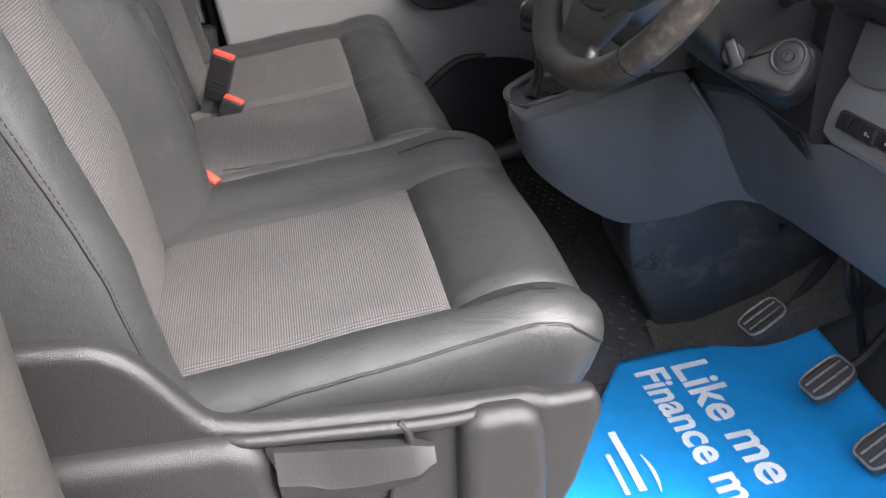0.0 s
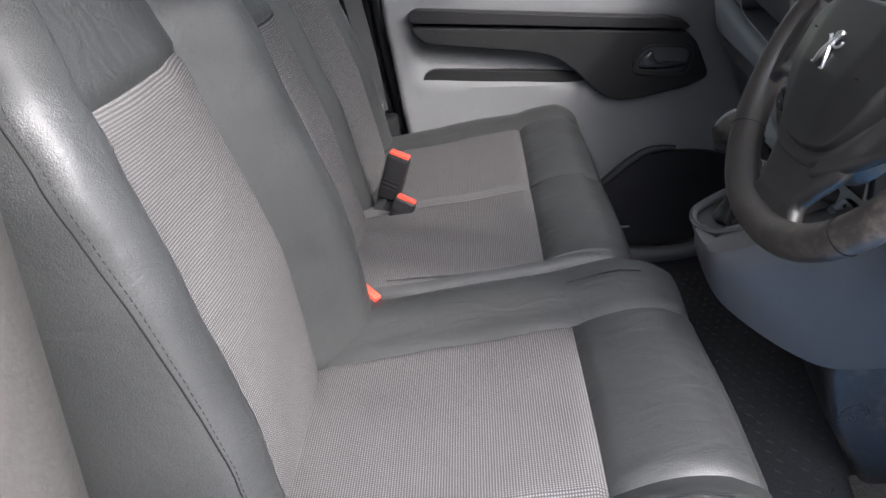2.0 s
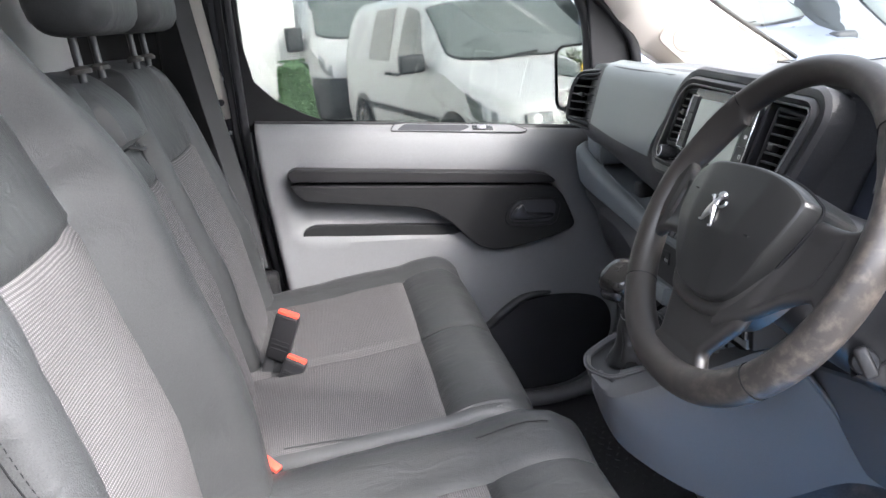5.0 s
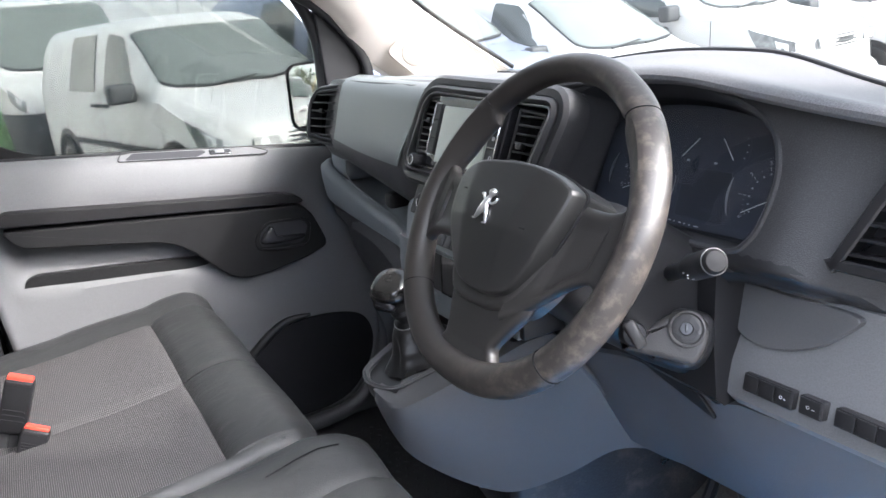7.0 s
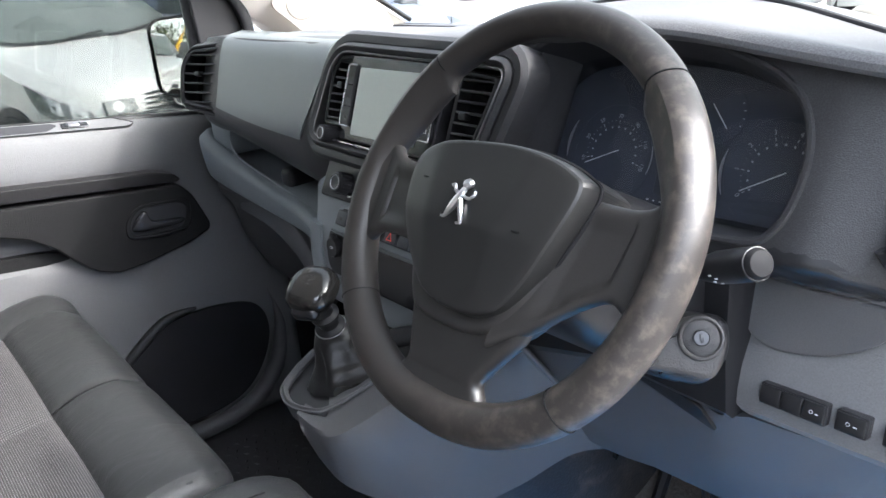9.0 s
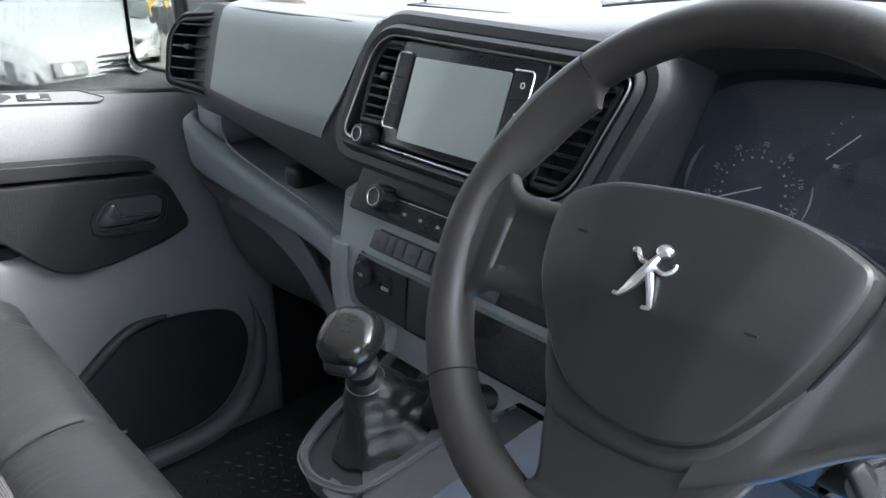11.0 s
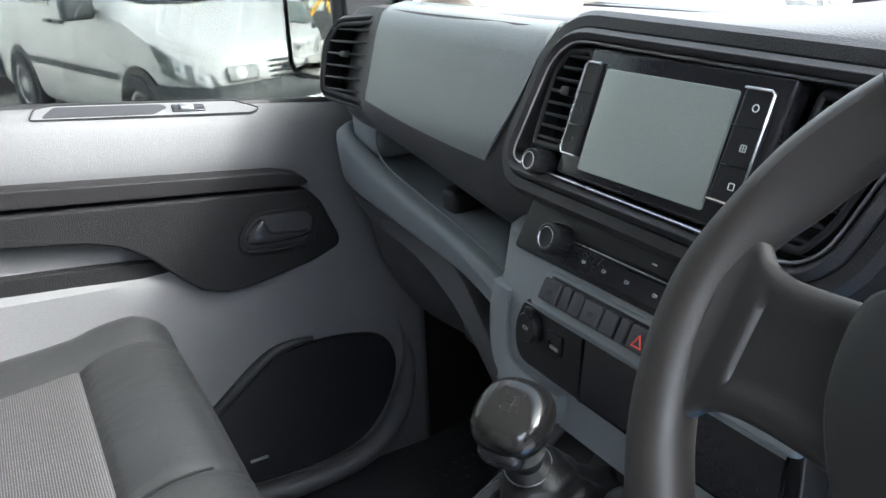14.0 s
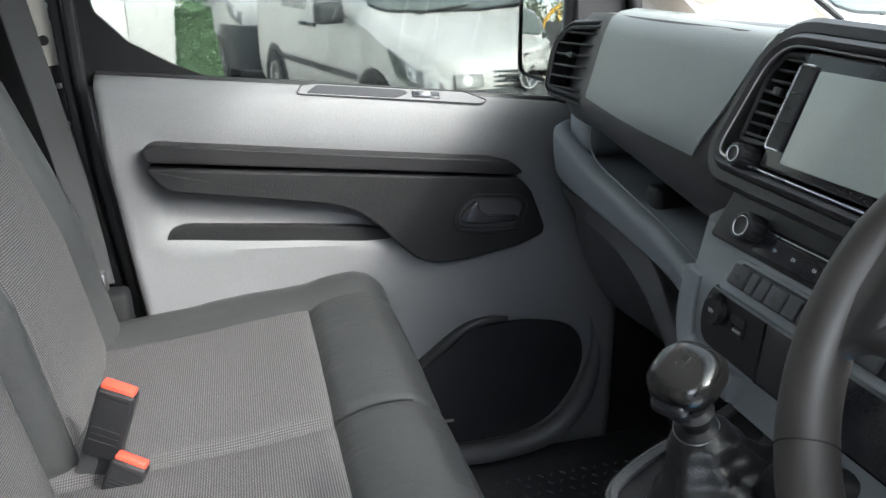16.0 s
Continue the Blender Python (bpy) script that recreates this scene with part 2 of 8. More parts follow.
def woven(name, light, dark, pitch=0.0042, tilt=(0, 0, 0)):
    """A ribbed, dotted seat cloth: rows of light threads over a dark ground."""
    m = material(name, light, 0.85, grain=0.0, vary=0.1)
    nt = m.node_tree
    n, ln = nt.nodes, nt.links.new
    b = n["Principled BSDF"]
    co = n.new("ShaderNodeTexCoord")
    mp = n.new("ShaderNodeMapping")
    mp.inputs["Rotation"].default_value = [radians(a) for a in tilt]
    ln(co.outputs["Object"], mp.inputs["Vector"])
    waves = []
    for axis, s in (("X", 1.0), ("Y", 1.0)):
        w = n.new("ShaderNodeTexWave")
        w.wave_type, w.bands_direction = "BANDS", axis
        w.inputs["Scale"].default_value = s * 0.314 / pitch
        w.inputs["Distortion"].default_value = 0.25
        w.inputs["Detail Scale"].default_value = 3
        ln(mp.outputs[0], w.inputs["Vector"])
        waves.append(w)
    mul = n.new("ShaderNodeMath")
    mul.operation = "MULTIPLY"
    ln(waves[0].outputs["Fac"], mul.inputs[0])
    ln(waves[1].outputs["Fac"], mul.inputs[1])
    mixc = n.new("ShaderNodeMix")
    mixc.data_type = "RGBA"
    mixc.inputs["A"].default_value = (*dark, 1)
    old = b.inputs["Base Color"].links[0].from_socket
    ln(mul.outputs[0], mixc.inputs["Factor"])
    ln(old, mixc.inputs["B"])
    ln(mixc.outputs["Result"], b.inputs["Base Color"])
    bump = n.new("ShaderNodeBump")
    bump.inputs["Strength"].default_value, bump.inputs["Distance"].default_value = 0.8, 0.0009
    ln(mul.outputs[0], bump.inputs["Height"])
    ln(bump.outputs[0], b.inputs["Normal"])
    b.inputs["Specular IOR Level"].default_value = 0.12
    return m


def glass(name, tint=(1, 1, 1), rough=0.0):
    m = bpy.data.materials.new(name)
    m.use_nodes = True
    nt = m.node_tree
    nt.nodes.remove(nt.nodes["Principled BSDF"])
    a, g, mx, fr, pw, sc = (nt.nodes.new("ShaderNode" + k) for k in ("BsdfTransparent", "BsdfGlossy", "MixShader", "LayerWeight", "Math", "Math"))
    a.inputs[0].default_value = (*tint, 1)
    g.inputs["Roughness"].default_value = rough
    pw.operation, sc.operation = "POWER", "MULTIPLY_ADD"
    pw.inputs[1].default_value, sc.inputs[1].default_value, sc.inputs[2].default_value = 4.0, 0.5, 0.03
    fr.inputs[0].default_value = 0.5
    nt.links.new(fr.outputs["Facing"], pw.inputs[0])
    nt.links.new(pw.outputs[0], sc.inputs[0])
    nt.links.new(sc.outputs[0], mx.inputs[0])
    nt.links.new(a.outputs[0], mx.inputs[1])
    nt.links.new(g.outputs[0], mx.inputs[2])
    nt.links.new(mx.outputs[0], nt.nodes["Material Output"].inputs[0])
    return m


def creased(m, size, depth):
    """Soft folds under the grain."""
    n, ln = m.node_tree.nodes, m.node_tree.links.new
    b = n["Principled BSDF"]
    co, mp, no, bu = n.new("ShaderNodeTexCoord"), n.new("ShaderNodeMapping"), n.new("ShaderNodeTexNoise"), n.new("ShaderNodeBump")
    mp.inputs["Scale"].default_value = (0.45, 1.0, 0.8)
    no.inputs["Scale"].default_value, no.inputs["Detail"].default_value, no.inputs["Distortion"].default_value = 1 / size, 3, 0.9
    bu.inputs["Strength"].default_value, bu.inputs["Distance"].default_value = 1.0, depth
    ln(co.outputs["Object"], mp.inputs["Vector"])
    ln(mp.outputs[0], no.inputs["Vector"])
    ln(no.outputs[0], bu.inputs["Height"])
    for l in list(b.inputs["Normal"].links):
        ln(l.from_socket.node.outputs[0], b.inputs["Normal"])
        ln(bu.outputs[0], l.from_socket.node.inputs["Normal"])
    return m


LEATHER = creased(material("leather", (0.0248, 0.0257, 0.0261), 0.46, spec=0.42, grain=0.0004, grain_size=0.0014, vary=0.28, rough_vary=0.12), 0.035, 0.0022)
CLOTH = woven("seat_cloth", (0.170, 0.163, 0.165), (0.044, 0.0425, 0.043), 0.0031)
CLOTH_BACK = woven("seat_cloth_back", (0.196, 0.187, 0.188), (0.0465, 0.045, 0.0457), 0.0031, (0, 82, 0))
STITCH = material("stitching", (0.009, 0.009, 0.0097), 0.8, spec=0.15, grain=0.0002)
PLASTIC_GREY = material("grey_plastic", (0.117, 0.118, 0.121), 0.60, spec=0.44, grain=0.0005, grain_size=0.0018, vary=0.12)
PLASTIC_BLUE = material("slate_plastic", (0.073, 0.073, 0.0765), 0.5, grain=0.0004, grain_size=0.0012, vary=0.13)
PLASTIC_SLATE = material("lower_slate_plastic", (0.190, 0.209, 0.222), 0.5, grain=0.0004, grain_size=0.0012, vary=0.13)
PLASTIC_DARK = material("black_plastic", (0.019, 0.019, 0.0205), 0.45, spec=0.32, grain=0.0004, grain_size=0.0016, vary=0.15)
PLASTIC_TRIM = material("charcoal_textured_plastic", (0.0100, 0.0100, 0.0106), 0.36, spec=0.16, grain=0.0008, grain_size=0.0016, vary=0.3, kind="cells")
PLASTIC_SEAT = material("seat_side_plastic", (0.0173, 0.0168, 0.0174), 0.38, spec=0.47, grain=0.00035, grain_size=0.0010, vary=0.12, kind="cells")
PLASTIC_STRIP = material("brushed_charcoal_strip", (0.0115, 0.0112, 0.0118), 0.45, spec=0.18, grain=0.0004, grain_size=0.003, vary=0.2)
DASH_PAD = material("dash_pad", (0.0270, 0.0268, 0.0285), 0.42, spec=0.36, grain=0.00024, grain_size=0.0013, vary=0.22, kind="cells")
# the dash skin again, painted paler for the daylight falling on its top
DASH_TOP_LIT = material("lit_dash_top_skin", (0.09, 0.09, 0.0945), 0.6, spec=0.45, grain=0.0003, grain_size=0.0018, vary=0.15, kind="cells")
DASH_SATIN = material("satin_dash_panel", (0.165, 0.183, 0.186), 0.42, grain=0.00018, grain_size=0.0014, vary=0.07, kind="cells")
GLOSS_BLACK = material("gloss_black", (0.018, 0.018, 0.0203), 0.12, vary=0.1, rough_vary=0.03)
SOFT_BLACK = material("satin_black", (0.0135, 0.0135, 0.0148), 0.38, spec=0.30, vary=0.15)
WHEEL_RUB = material("wheel_polyurethane", (0.0218, 0.0204, 0.0195), 0.38, spec=0.50, grain=0.00010, grain_size=0.0010, vary=0.2, vary_size=0.05)


def worn(m, colour, size, low, high, side=None):
    """Rubbed patches of another colour over a material; side = (y, y) fades them in across the van."""
    nt = m.node_tree
    n, ln = nt.nodes, nt.links.new
    b = n["Principled BSDF"]
    co, no, mr, mx = n.new("ShaderNodeTexCoord"), n.new("ShaderNodeTexNoise"), n.new("ShaderNodeMapRange"), n.new("ShaderNodeMix")
    no.inputs["Scale"].default_value, no.inputs["Detail"].default_value, no.inputs["Roughness"].default_value = 1 / size, 6, 0.6
    mr.inputs[1].default_value, mr.inputs[2].default_value = low, high
    mx.data_type = "RGBA"
    old = b.inputs["Base Color"].links[0].from_socket
    ln(co.outputs["Object"], no.inputs["Vector"])
    ln(no.outputs[0], mr.inputs[0])
    fac = mr.outputs[0]
    if side:
        sep, fade, mul = n.new("ShaderNodeSeparateXYZ"), n.new("ShaderNodeMapRange"), n.new("ShaderNodeMath")
        ln(co.outputs["Object"], sep.inputs[0])
        ln(sep.outputs[1], fade.inputs[0])
        fade.inputs[1].default_value, fade.inputs[2].default_value = side
        mul.operation = "MULTIPLY"
        ln(fac, mul.inputs[0])
        ln(fade.outputs[0], mul.inputs[1])
        fac = mul.outputs[0]
    ln(fac, mx.inputs["Factor"])
    ln(old, mx.inputs["A"])
    mx.inputs["B"].default_value = (*colour, 1)
    ln(mx.outputs["Result"], b.inputs["Base Color"])
    return m


RIM_WORN = worn(material("worn_rim", (0.0220, 0.0192, 0.0174), 0.45, spec=0.42, grain=0.00010, grain_size=0.0009, vary=0.14, vary_size=0.03, rough_vary=0.12), (0.062, 0.052, 0.044), 0.014, 0.47, 0.66, (0.96, 0.76))
WHEEL_SOFT = material("airbag_cover", (0.0165, 0.0162, 0.0158), 0.40, spec=0.36, grain=0.00012, grain_size=0.0009, vary=0.14)
WHEEL_PLATE = material("spoke_plate_satin", (0.06, 0.069, 0.066), 0.36, vary=0.08)
CHROME = material("chrome", (0.74, 0.74, 0.75), 0.27, 1.0, vary=0.05)
SATIN_METAL = material("satin_metal", (0.5, 0.5, 0.51), 0.3, 1.0, vary=0.08)
DULL_METAL = material("dull_steel", (0.07, 0.07, 0.072), 0.36, 1.0, vary=0.1)
# pale base colour stands in for the haze reflected in a dark screen
HAZED_SCREEN = material("hazed_screen_glass", (0.235, 0.26, 0.243), 0.25, vary=0.05, rough_vary=0.02, coat=0.7)
# lifted above black to stand in for glare from the windscreen
GLARE_BLACK = material("glare_lifted_black", (0.03, 0.0307, 0.0345), 0.7, spec=0.26, vary=0.15)
PALE_METAL = material("pale_painted_metal", (0.45, 0.4275, 0.39), 0.5, vary=0.08)
# bluish lift stands in for sky reflected in the cluster's glass
GLARE_CLUSTER = material("glare_cluster_face", (0.054, 0.06, 0.075), 0.3, vary=0.2)
DISPLAY = material("trip_display", (0.039, 0.0435, 0.054), 0.3, vary=0.1)
CLUSTER_GLASS = glass("cluster_glass", (0.92, 0.93, 0.95))
PRINT = material("white_print", (0.75, 0.75, 0.74), 0.6, vary=0.03)
DIM_PRINT = material("dim_print", (0.48, 0.49, 0.51), 0.6, vary=0.05)
RED = material("red_button", (0.72, 0.06, 0.035), 0.4, vary=0.08)
RUBBER = material("rubber_mat", (0.048, 0.048, 0.0525), 0.6, grain=0.0008, grain_size=0.004, vary=0.25)
CARPET = material("dark_moulded_floor", (0.054, 0.054, 0.0585), 0.6, grain=0.0015, grain_size=0.004, vary=0.3)
BLUE = material("blue_polythene", (0.011, 0.285, 0.70), 0.35, grain=0.0010, grain_size=0.03, vary=0.06, vary_size=0.05)
WHITE_INK = material("white_ink", (0.8, 0.84, 0.88), 0.5, vary=0.06)
BEIGE = material("beige_headlining", (0.6, 0.5475, 0.4875), 0.8, grain=0.0004, grain_size=0.0015, vary=0.04)
BELT = material("belt_webbing", (0.018, 0.018, 0.0195), 0.7, grain=0.0004, grain_size=0.0015, vary=0.1)
STALK_CAP = material("stalk_cap", (0.014, 0.014, 0.0147), 0.5, spec=0.10, vary=0.08)
GATE_PRINT = material("grey_gate_print", (0.024, 0.0235, 0.023), 0.5, vary=0.05)
LOCK_GREY = material("ignition_surround", (0.0285, 0.027, 0.0263), 0.5, grain=0.0005, grain_size=0.0018, vary=0.1)
KEY_GREY = material("switch_grey", (0.032, 0.033, 0.037), 0.5, grain=0.0001, grain_size=0.001, vary=0.08)
LEVER_GREY = material("grey_lever", (0.0158, 0.0153, 0.0158), 0.46, spec=0.44, grain=0.0003, grain_size=0.0014, vary=0.08)
WORN_METAL = material("worn_bare_metal", (0.36, 0.33, 0.30), 0.45, 0.6, grain=0.0006, grain_size=0.004, vary=0.5, vary_size=0.01)
PILLAR_GREY = material("pillar_trim", (0.0285, 0.0263, 0.024), 0.7, grain=0.0007, grain_size=0.006, vary=0.15)
PAINT_DARK = material("dark_body_paint", (0.045, 0.045, 0.0495), 0.25, vary=0.1, coat=0.5)
# greyer than white paint, to stand in for less light on the vans
PAINT_WHITE = material("dimmed_white_paint", (0.60, 0.60, 0.59), 0.3, vary=0.03, vary_size=0.6, coat=0.4)
PAINT_BLUE = material("blue_body_paint", (0.03, 0.05, 0.15), 0.3, vary=0.06, vary_size=0.5, coat=0.4)
PAINT_YELLOW = material("yellow_paint", (0.75, 0.42, 0.03), 0.4, vary=0.1)
# opaque; the pale base stands in for haze and reflections on the windscreens
PALE_CAR_GLASS = material("painted_window_sheen", (0.14, 0.16, 0.152), 0.08, vary=0.22, vary_size=0.5, coat=0.5)
SIDE_GLASS = material("car_side_glass", (0.075, 0.086, 0.082), 0.06, vary=0.4, vary_size=0.4, coat=0.4)
CAR_BLACK = material("bumper_plastic", (0.04, 0.044, 0.048), 0.55, grain=0.0005, grain_size=0.004, vary=0.1)
# blotchy white, no metal: the reflector's shine is put into its colour
LAMP_INNER = material("lamp_reflector", (0.70, 0.71, 0.72), 0.12, 0.0, vary=0.7, vary_size=0.045, coat=1.0)
TYRE = material("tyre", (0.025, 0.025, 0.026), 0.75, grain=0.001, grain_size=0.01, vary=0.2)
RIM = material("wheel_steel", (0.45, 0.45, 0.46), 0.4, 0.6, vary=0.2)
LAMP = material("headlamp", (0.19, 0.195, 0.20), 0.12, 0.0, vary=0.9, vary_size=0.06, coat=1.0)
WALL_WHITE = material("white_wall_cladding", (0.85, 0.85, 0.84), 0.6, vary=0.03, vary_size=0.8)
GROUND = material("yard_gravel", (0.33, 0.31, 0.28), 0.9, grain=0.006, grain_size=0.03, vary=0.35, vary_size=0.4)
LEAF = material("artificial_leaves", (0.10, 0.18, 0.085), 0.6, vary=0.6, vary_size=0.02)
BLOCKER_CLAD = material("light_blocker_cladding", (0.14, 0.143, 0.148), 0.7, vary=0.1, vary_size=1.0)
BOUNCE_LINING = material("bounce_roof_lining", (0.66, 0.64, 0.61), 0.85, grain=0.0004, grain_size=0.0015, vary=0.04)
BOUNCE_WALL = material("bounce_wall_lining", (0.52, 0.52, 0.52), 0.7, grain=0.0004, vary=0.06)
HAZE = material("far_building_cladding", (0.42, 0.44, 0.47), 0.7, vary=0.06, vary_size=1.0)
FENCE = material("fence_slats", (0.07, 0.075, 0.08), 0.7, vary=0.1)
TREES = material("far_foliage", (0.07, 0.10, 0.03), 0.9, grain=0.05, grain_size=0.2, vary=0.5, vary_size=0.3)
MIRROR = material("mirror_glass", (0.9, 0.9, 0.9), 0.01, 1.0, vary=0.0, rough_vary=0.0)

# ---- the cab shell and the yard ----
def slab(name, x0, y0, z0, x1, y1, z1, mat, label, category, r=0.004):
    ob = mesh_part(name, *box(x0, y0, z0, x1, y1, z1, r), mat)
    return tagged(ob, label, category, kind="structure")


floor = slab("floor", -0.75, 0.52, 0.40, 0.80, 2.24, 0.478, CARPET, "black moulded floor of the van cab", "floor")
# out of view; its pale grey is there to bounce light onto the dashboard
slab("wall_rear", -0.80, 0.46, 0.40, -0.74, 2.30, 1.95, BOUNCE_WALL, "unseen bulkhead wall kept pale to bounce light", "wall")
# unseen; lined paler than the pillars to bounce light down into the cab
ceiling = slab("ceiling", -0.80, 0.46, 1.93, 0.42, 2.30, 1.99, BOUNCE_LINING, "unseen pale headlining that bounces light down", "ceiling")
toe = [[(0.78, 0.50), (0.92, 0.72), (0.98, 1.02), (0.98, 1.36), (1.02, 1.36), (1.02, 0.40), (0.78, 0.40)]]
rings = [[Vector((x, y, z)) for x, z in toe[0]] for y in (0.50, 2.26)]
tagged(mesh_part("wall_front", *loft(rings), CARPET), "dark toe board and firewall under the dashboard", "wall", kind="structure")


slab("wall_kick", 0.56, 2.15, 0.40, 1.02, 2.24, 1.36, SOFT_BLACK, "dark side wall of the passenger footwell", "wall")
slab("wall_kick_driver", 0.66, 0.46, 0.40, 1.02, 0.52, 1.36, SOFT_BLACK, "dark side wall of the driver footwell", "wall")


def pillar(name, pts, widths, ups, thick, mat, label):
    return tagged(mesh_part(name, *ribbon(catmull(pts, 6), widths, ups, thick), mat), label, "pillar", kind="structure")


# pale windscreen pillar on the passenger side with its round speaker
ap = [(0.98, 2.12, 1.33), (0.78, 2.115, 1.465), (0.62, 2.09, 1.585), (0.40, 2.03, 1.77), (0.26, 1.98, 1.93)]
rings = []
for p in catmull(ap, 8):
    # the inner face leans, so that it is seen broad from the cab
    a, b = Vector((line([(0.40, -0.045), (0.62, -0.068), (0.78, -0.135), (0.98, -0.15)], p.x), 0.04, -0.04)), Vector((0.035, -0.05, 0.03))
    rings.append([p + a, p + a * 0.5 + Vector((-0.012, -0.028, -0.004)), p + Vector((0, -0.035, 0.0)), p + b, p + b + Vector((0.01, 0.07, 0.03)), p + a + Vector((0.0, 0.06, 0))])
apillar = thing("pillar_passenger", (0.98, 2.12, 1.33), "beige windscreen pillar trim with a round speaker grille", "pillar", kind="structure")
mesh_part("pillar_trim", *loft(rings), BEIGE, apillar)
sp = Vector((0.735, 2.062, 1.435))
sm = axes(sp, (0.80, 0.10, -0.52), (-0.45, -0.85, -0.25))
mesh_part("speaker_bezel", *plate(rounded([(-0.060, -0.045), (0.050, -0.052), (0.062, 0.010), (0.015, 0.052), (-0.048, 0.050)], 0.022), sm, 0.012, 0.004), BEIGE, apillar)
mesh_part("speaker_grille", *plate(disc(0.034, 28), sm @ Matrix.Translation((0.0, 0.0, 0.0012)), 0.008, 0.002), material("speaker_mesh", (0.45, 0.408, 0.3525), 0.8, grain=0.0006, grain_size=0.0015), apillar, "beige round speaker grille")
# dark seal along the windscreen
gl = [p + Vector((0.047, -0.052, 0.036)) for p in catmull(ap, 8)]
tagged(mesh_part("trim_windscreen_seal", *tube(gl, 0.006, 8), SOFT_BLACK), "black windscreen edge seal", "seal", kind="structure")
# the driver's windscreen pillar
rings = []
for p in catmull([(0.98, 0.60, 1.33), (0.78, 0.60, 1.465), (0.62, 0.62, 1.585), (0.40, 0.68, 1.77), (0.26, 0.74, 1.93)], 6):
    rings.append([p + Vector(o) for o in ((-0.09, -0.05, -0.06), (-0.05, 0.03, -0.03), (0.02, 0.04, 0.02), (0.05, -0.03, 0.03), (0, -0.09, 0))])
tagged(mesh_part("pillar_driver", *loft(rings), BEIGE), "beige windscreen pillar trim on the driver's side", "pillar", kind="structure")

slab("wall_side", -0.80, 2.275, 0.40, -0.40, 2.32, 1.95, SOFT_BLACK, "dark side wall behind the passenger door", "wall")
slab("wall_side_driver", -0.80, 0.44, 0.40, -0.53, 0.49, 1.95, SOFT_BLACK, "dark side wall behind the driver", "wall")
# unseen wall, added only to hold back light at the driver's door
slab("wall_yard", -14.0, -3.2, -0.05, 12.0, -2.9, 3.1, BLOCKER_CLAD, "unseen wall added to shade the driver's side", "wall")
# windscreen and header
ws = thing("window_1", (0.98, 1.36, 1.34), "raked windscreen tinted to dim the yard outside", "windscreen", kind="structure")
rings = [[Vector((lerp(0.99, 0.28, t), y, lerp(1.345, 1.93, t))) + Vector((0.05 * (1 - ((y - 1.36) / 0.76) ** 2), 0, 0.03 * (1 - ((y - 1.36) / 0.76) ** 2))) for y in np.linspace(lerp(0.60, 0.74, t), lerp(2.13, 1.99, t), 14)] for t in np.linspace(0, 1, 8)]
# dark tint dims the yard in view; with no shadow, daylight still comes in
pane = mesh_part("pane", *loft(rings, False, False), glass("dimming_windscreen_glass", (0.285, 0.295, 0.285)), ws)
pane.visible_shadow = False

# the pillar behind the driver's door, close to the eye, with its rubber edge
bp = thing("pillar_behind_driver", (-0.42, 0.44, 0.45), "grey door pillar trim with a brown-grey seal behind the driver's door", "pillar", kind="structure")
pts = [Vector((-0.352, 0.470, z)) for z in np.linspace(0.45, 1.93, 16)]
sec = [(-0.012, 0.05), (0.008, 0.03), (0.014, 0.0), (0.004, -0.022), (-0.02, -0.036), (-0.052, -0.04), (-0.085, -0.03), (-0.085, 0.05)]
mesh_part("seal", *loft([[Vector((p.x + a + 0.012 * math.sin(p.z * 5), p.y + b, p.z)) for a, b in sec] for p in pts]), PILLAR_GREY, bp)
mesh_part("body_edge", *box(-0.52, 0.41, 0.45, -0.425, 0.50, 1.93, 0.02, 4), material("brown_grey_paint", (0.0825, 0.06, 0.048), 0.4, vary=0.2), bp, "brownish painted door frame")

# the door frame behind the passenger's seat: painted post, rubber seals, belt post
bpp = thing("pillar_behind_passenger", (-0.45, 2.22, 0.45), "black door post with rubber seals and a pale belt rail", "pillar", kind="structure")
def post(x_of, y, w, d, mat, name, label=""):
    pts = [Vector((x_of(z), y, z)) for z in np.linspace(0.46, 1.93, 22)]
    sec = rounded(rect(-w / 2, -d / 2, w / 2, d / 2), min(w, d) * 0.3)
    return mesh_part(name, *loft([[Vector((p.x + a, p.y + b, p.z)) for a, b in sec] for p in pts]), mat, bpp, label)
seal_x = lambda z: line([(0.46, -0.22), (0.88, -0.318), (1.15, -0.345), (1.31, -0.352), (1.62, -0.352), (1.93, -0.34)], z)
post(lambda z: seal_x(z) - 0.002, 2.205, 0.018, 0.040, SOFT_BLACK, "seal")
post(lambda z: seal_x(z) - 0.026, 2.215, 0.016, 0.030, SOFT_BLACK, "seal")
post(lambda z: seal_x(z) - 0.044, 2.235, 0.020, 0.020, PAINT_DARK, "door_frame", "glossy dark painted door frame")
post(lambda z: seal_x(z) - 0.085, 2.262, 0.20, 0.03, SOFT_BLACK, "post")
rail = [(-0.400, 2.222, 1.335), (-0.412, 2.224, 1.45), (-0.432, 2.226, 1.62), (-0.455, 2.228, 1.85)]
mesh_part("belt_rail", *ribbon(catmull(rail, 5), 0.034, (0, -1, 0), 0.010), PALE_METAL, bpp, "pale metal belt rail")
mesh_part("bolt", *lathe([(0.0085, 0.0), (0.0085, 0.006), (0.005, 0.009)], axes((-0.405, 2.217, 1.377), (1, 0, 0), (0, -1, 0)), 12), SOFT_BLACK, bpp, "black bolt")
for k in range(26):
    z = 0.90 + k * 0.022
    mesh_part("clip", *box(seal_x(z) - 0.044 - 0.004, 2.220, z, seal_x(z) - 0.044 + 0.005, 2.2255, z + 0.009, 0.001, 1), SATIN_METAL if k % 3 == 0 else PAINT_DARK, bpp)

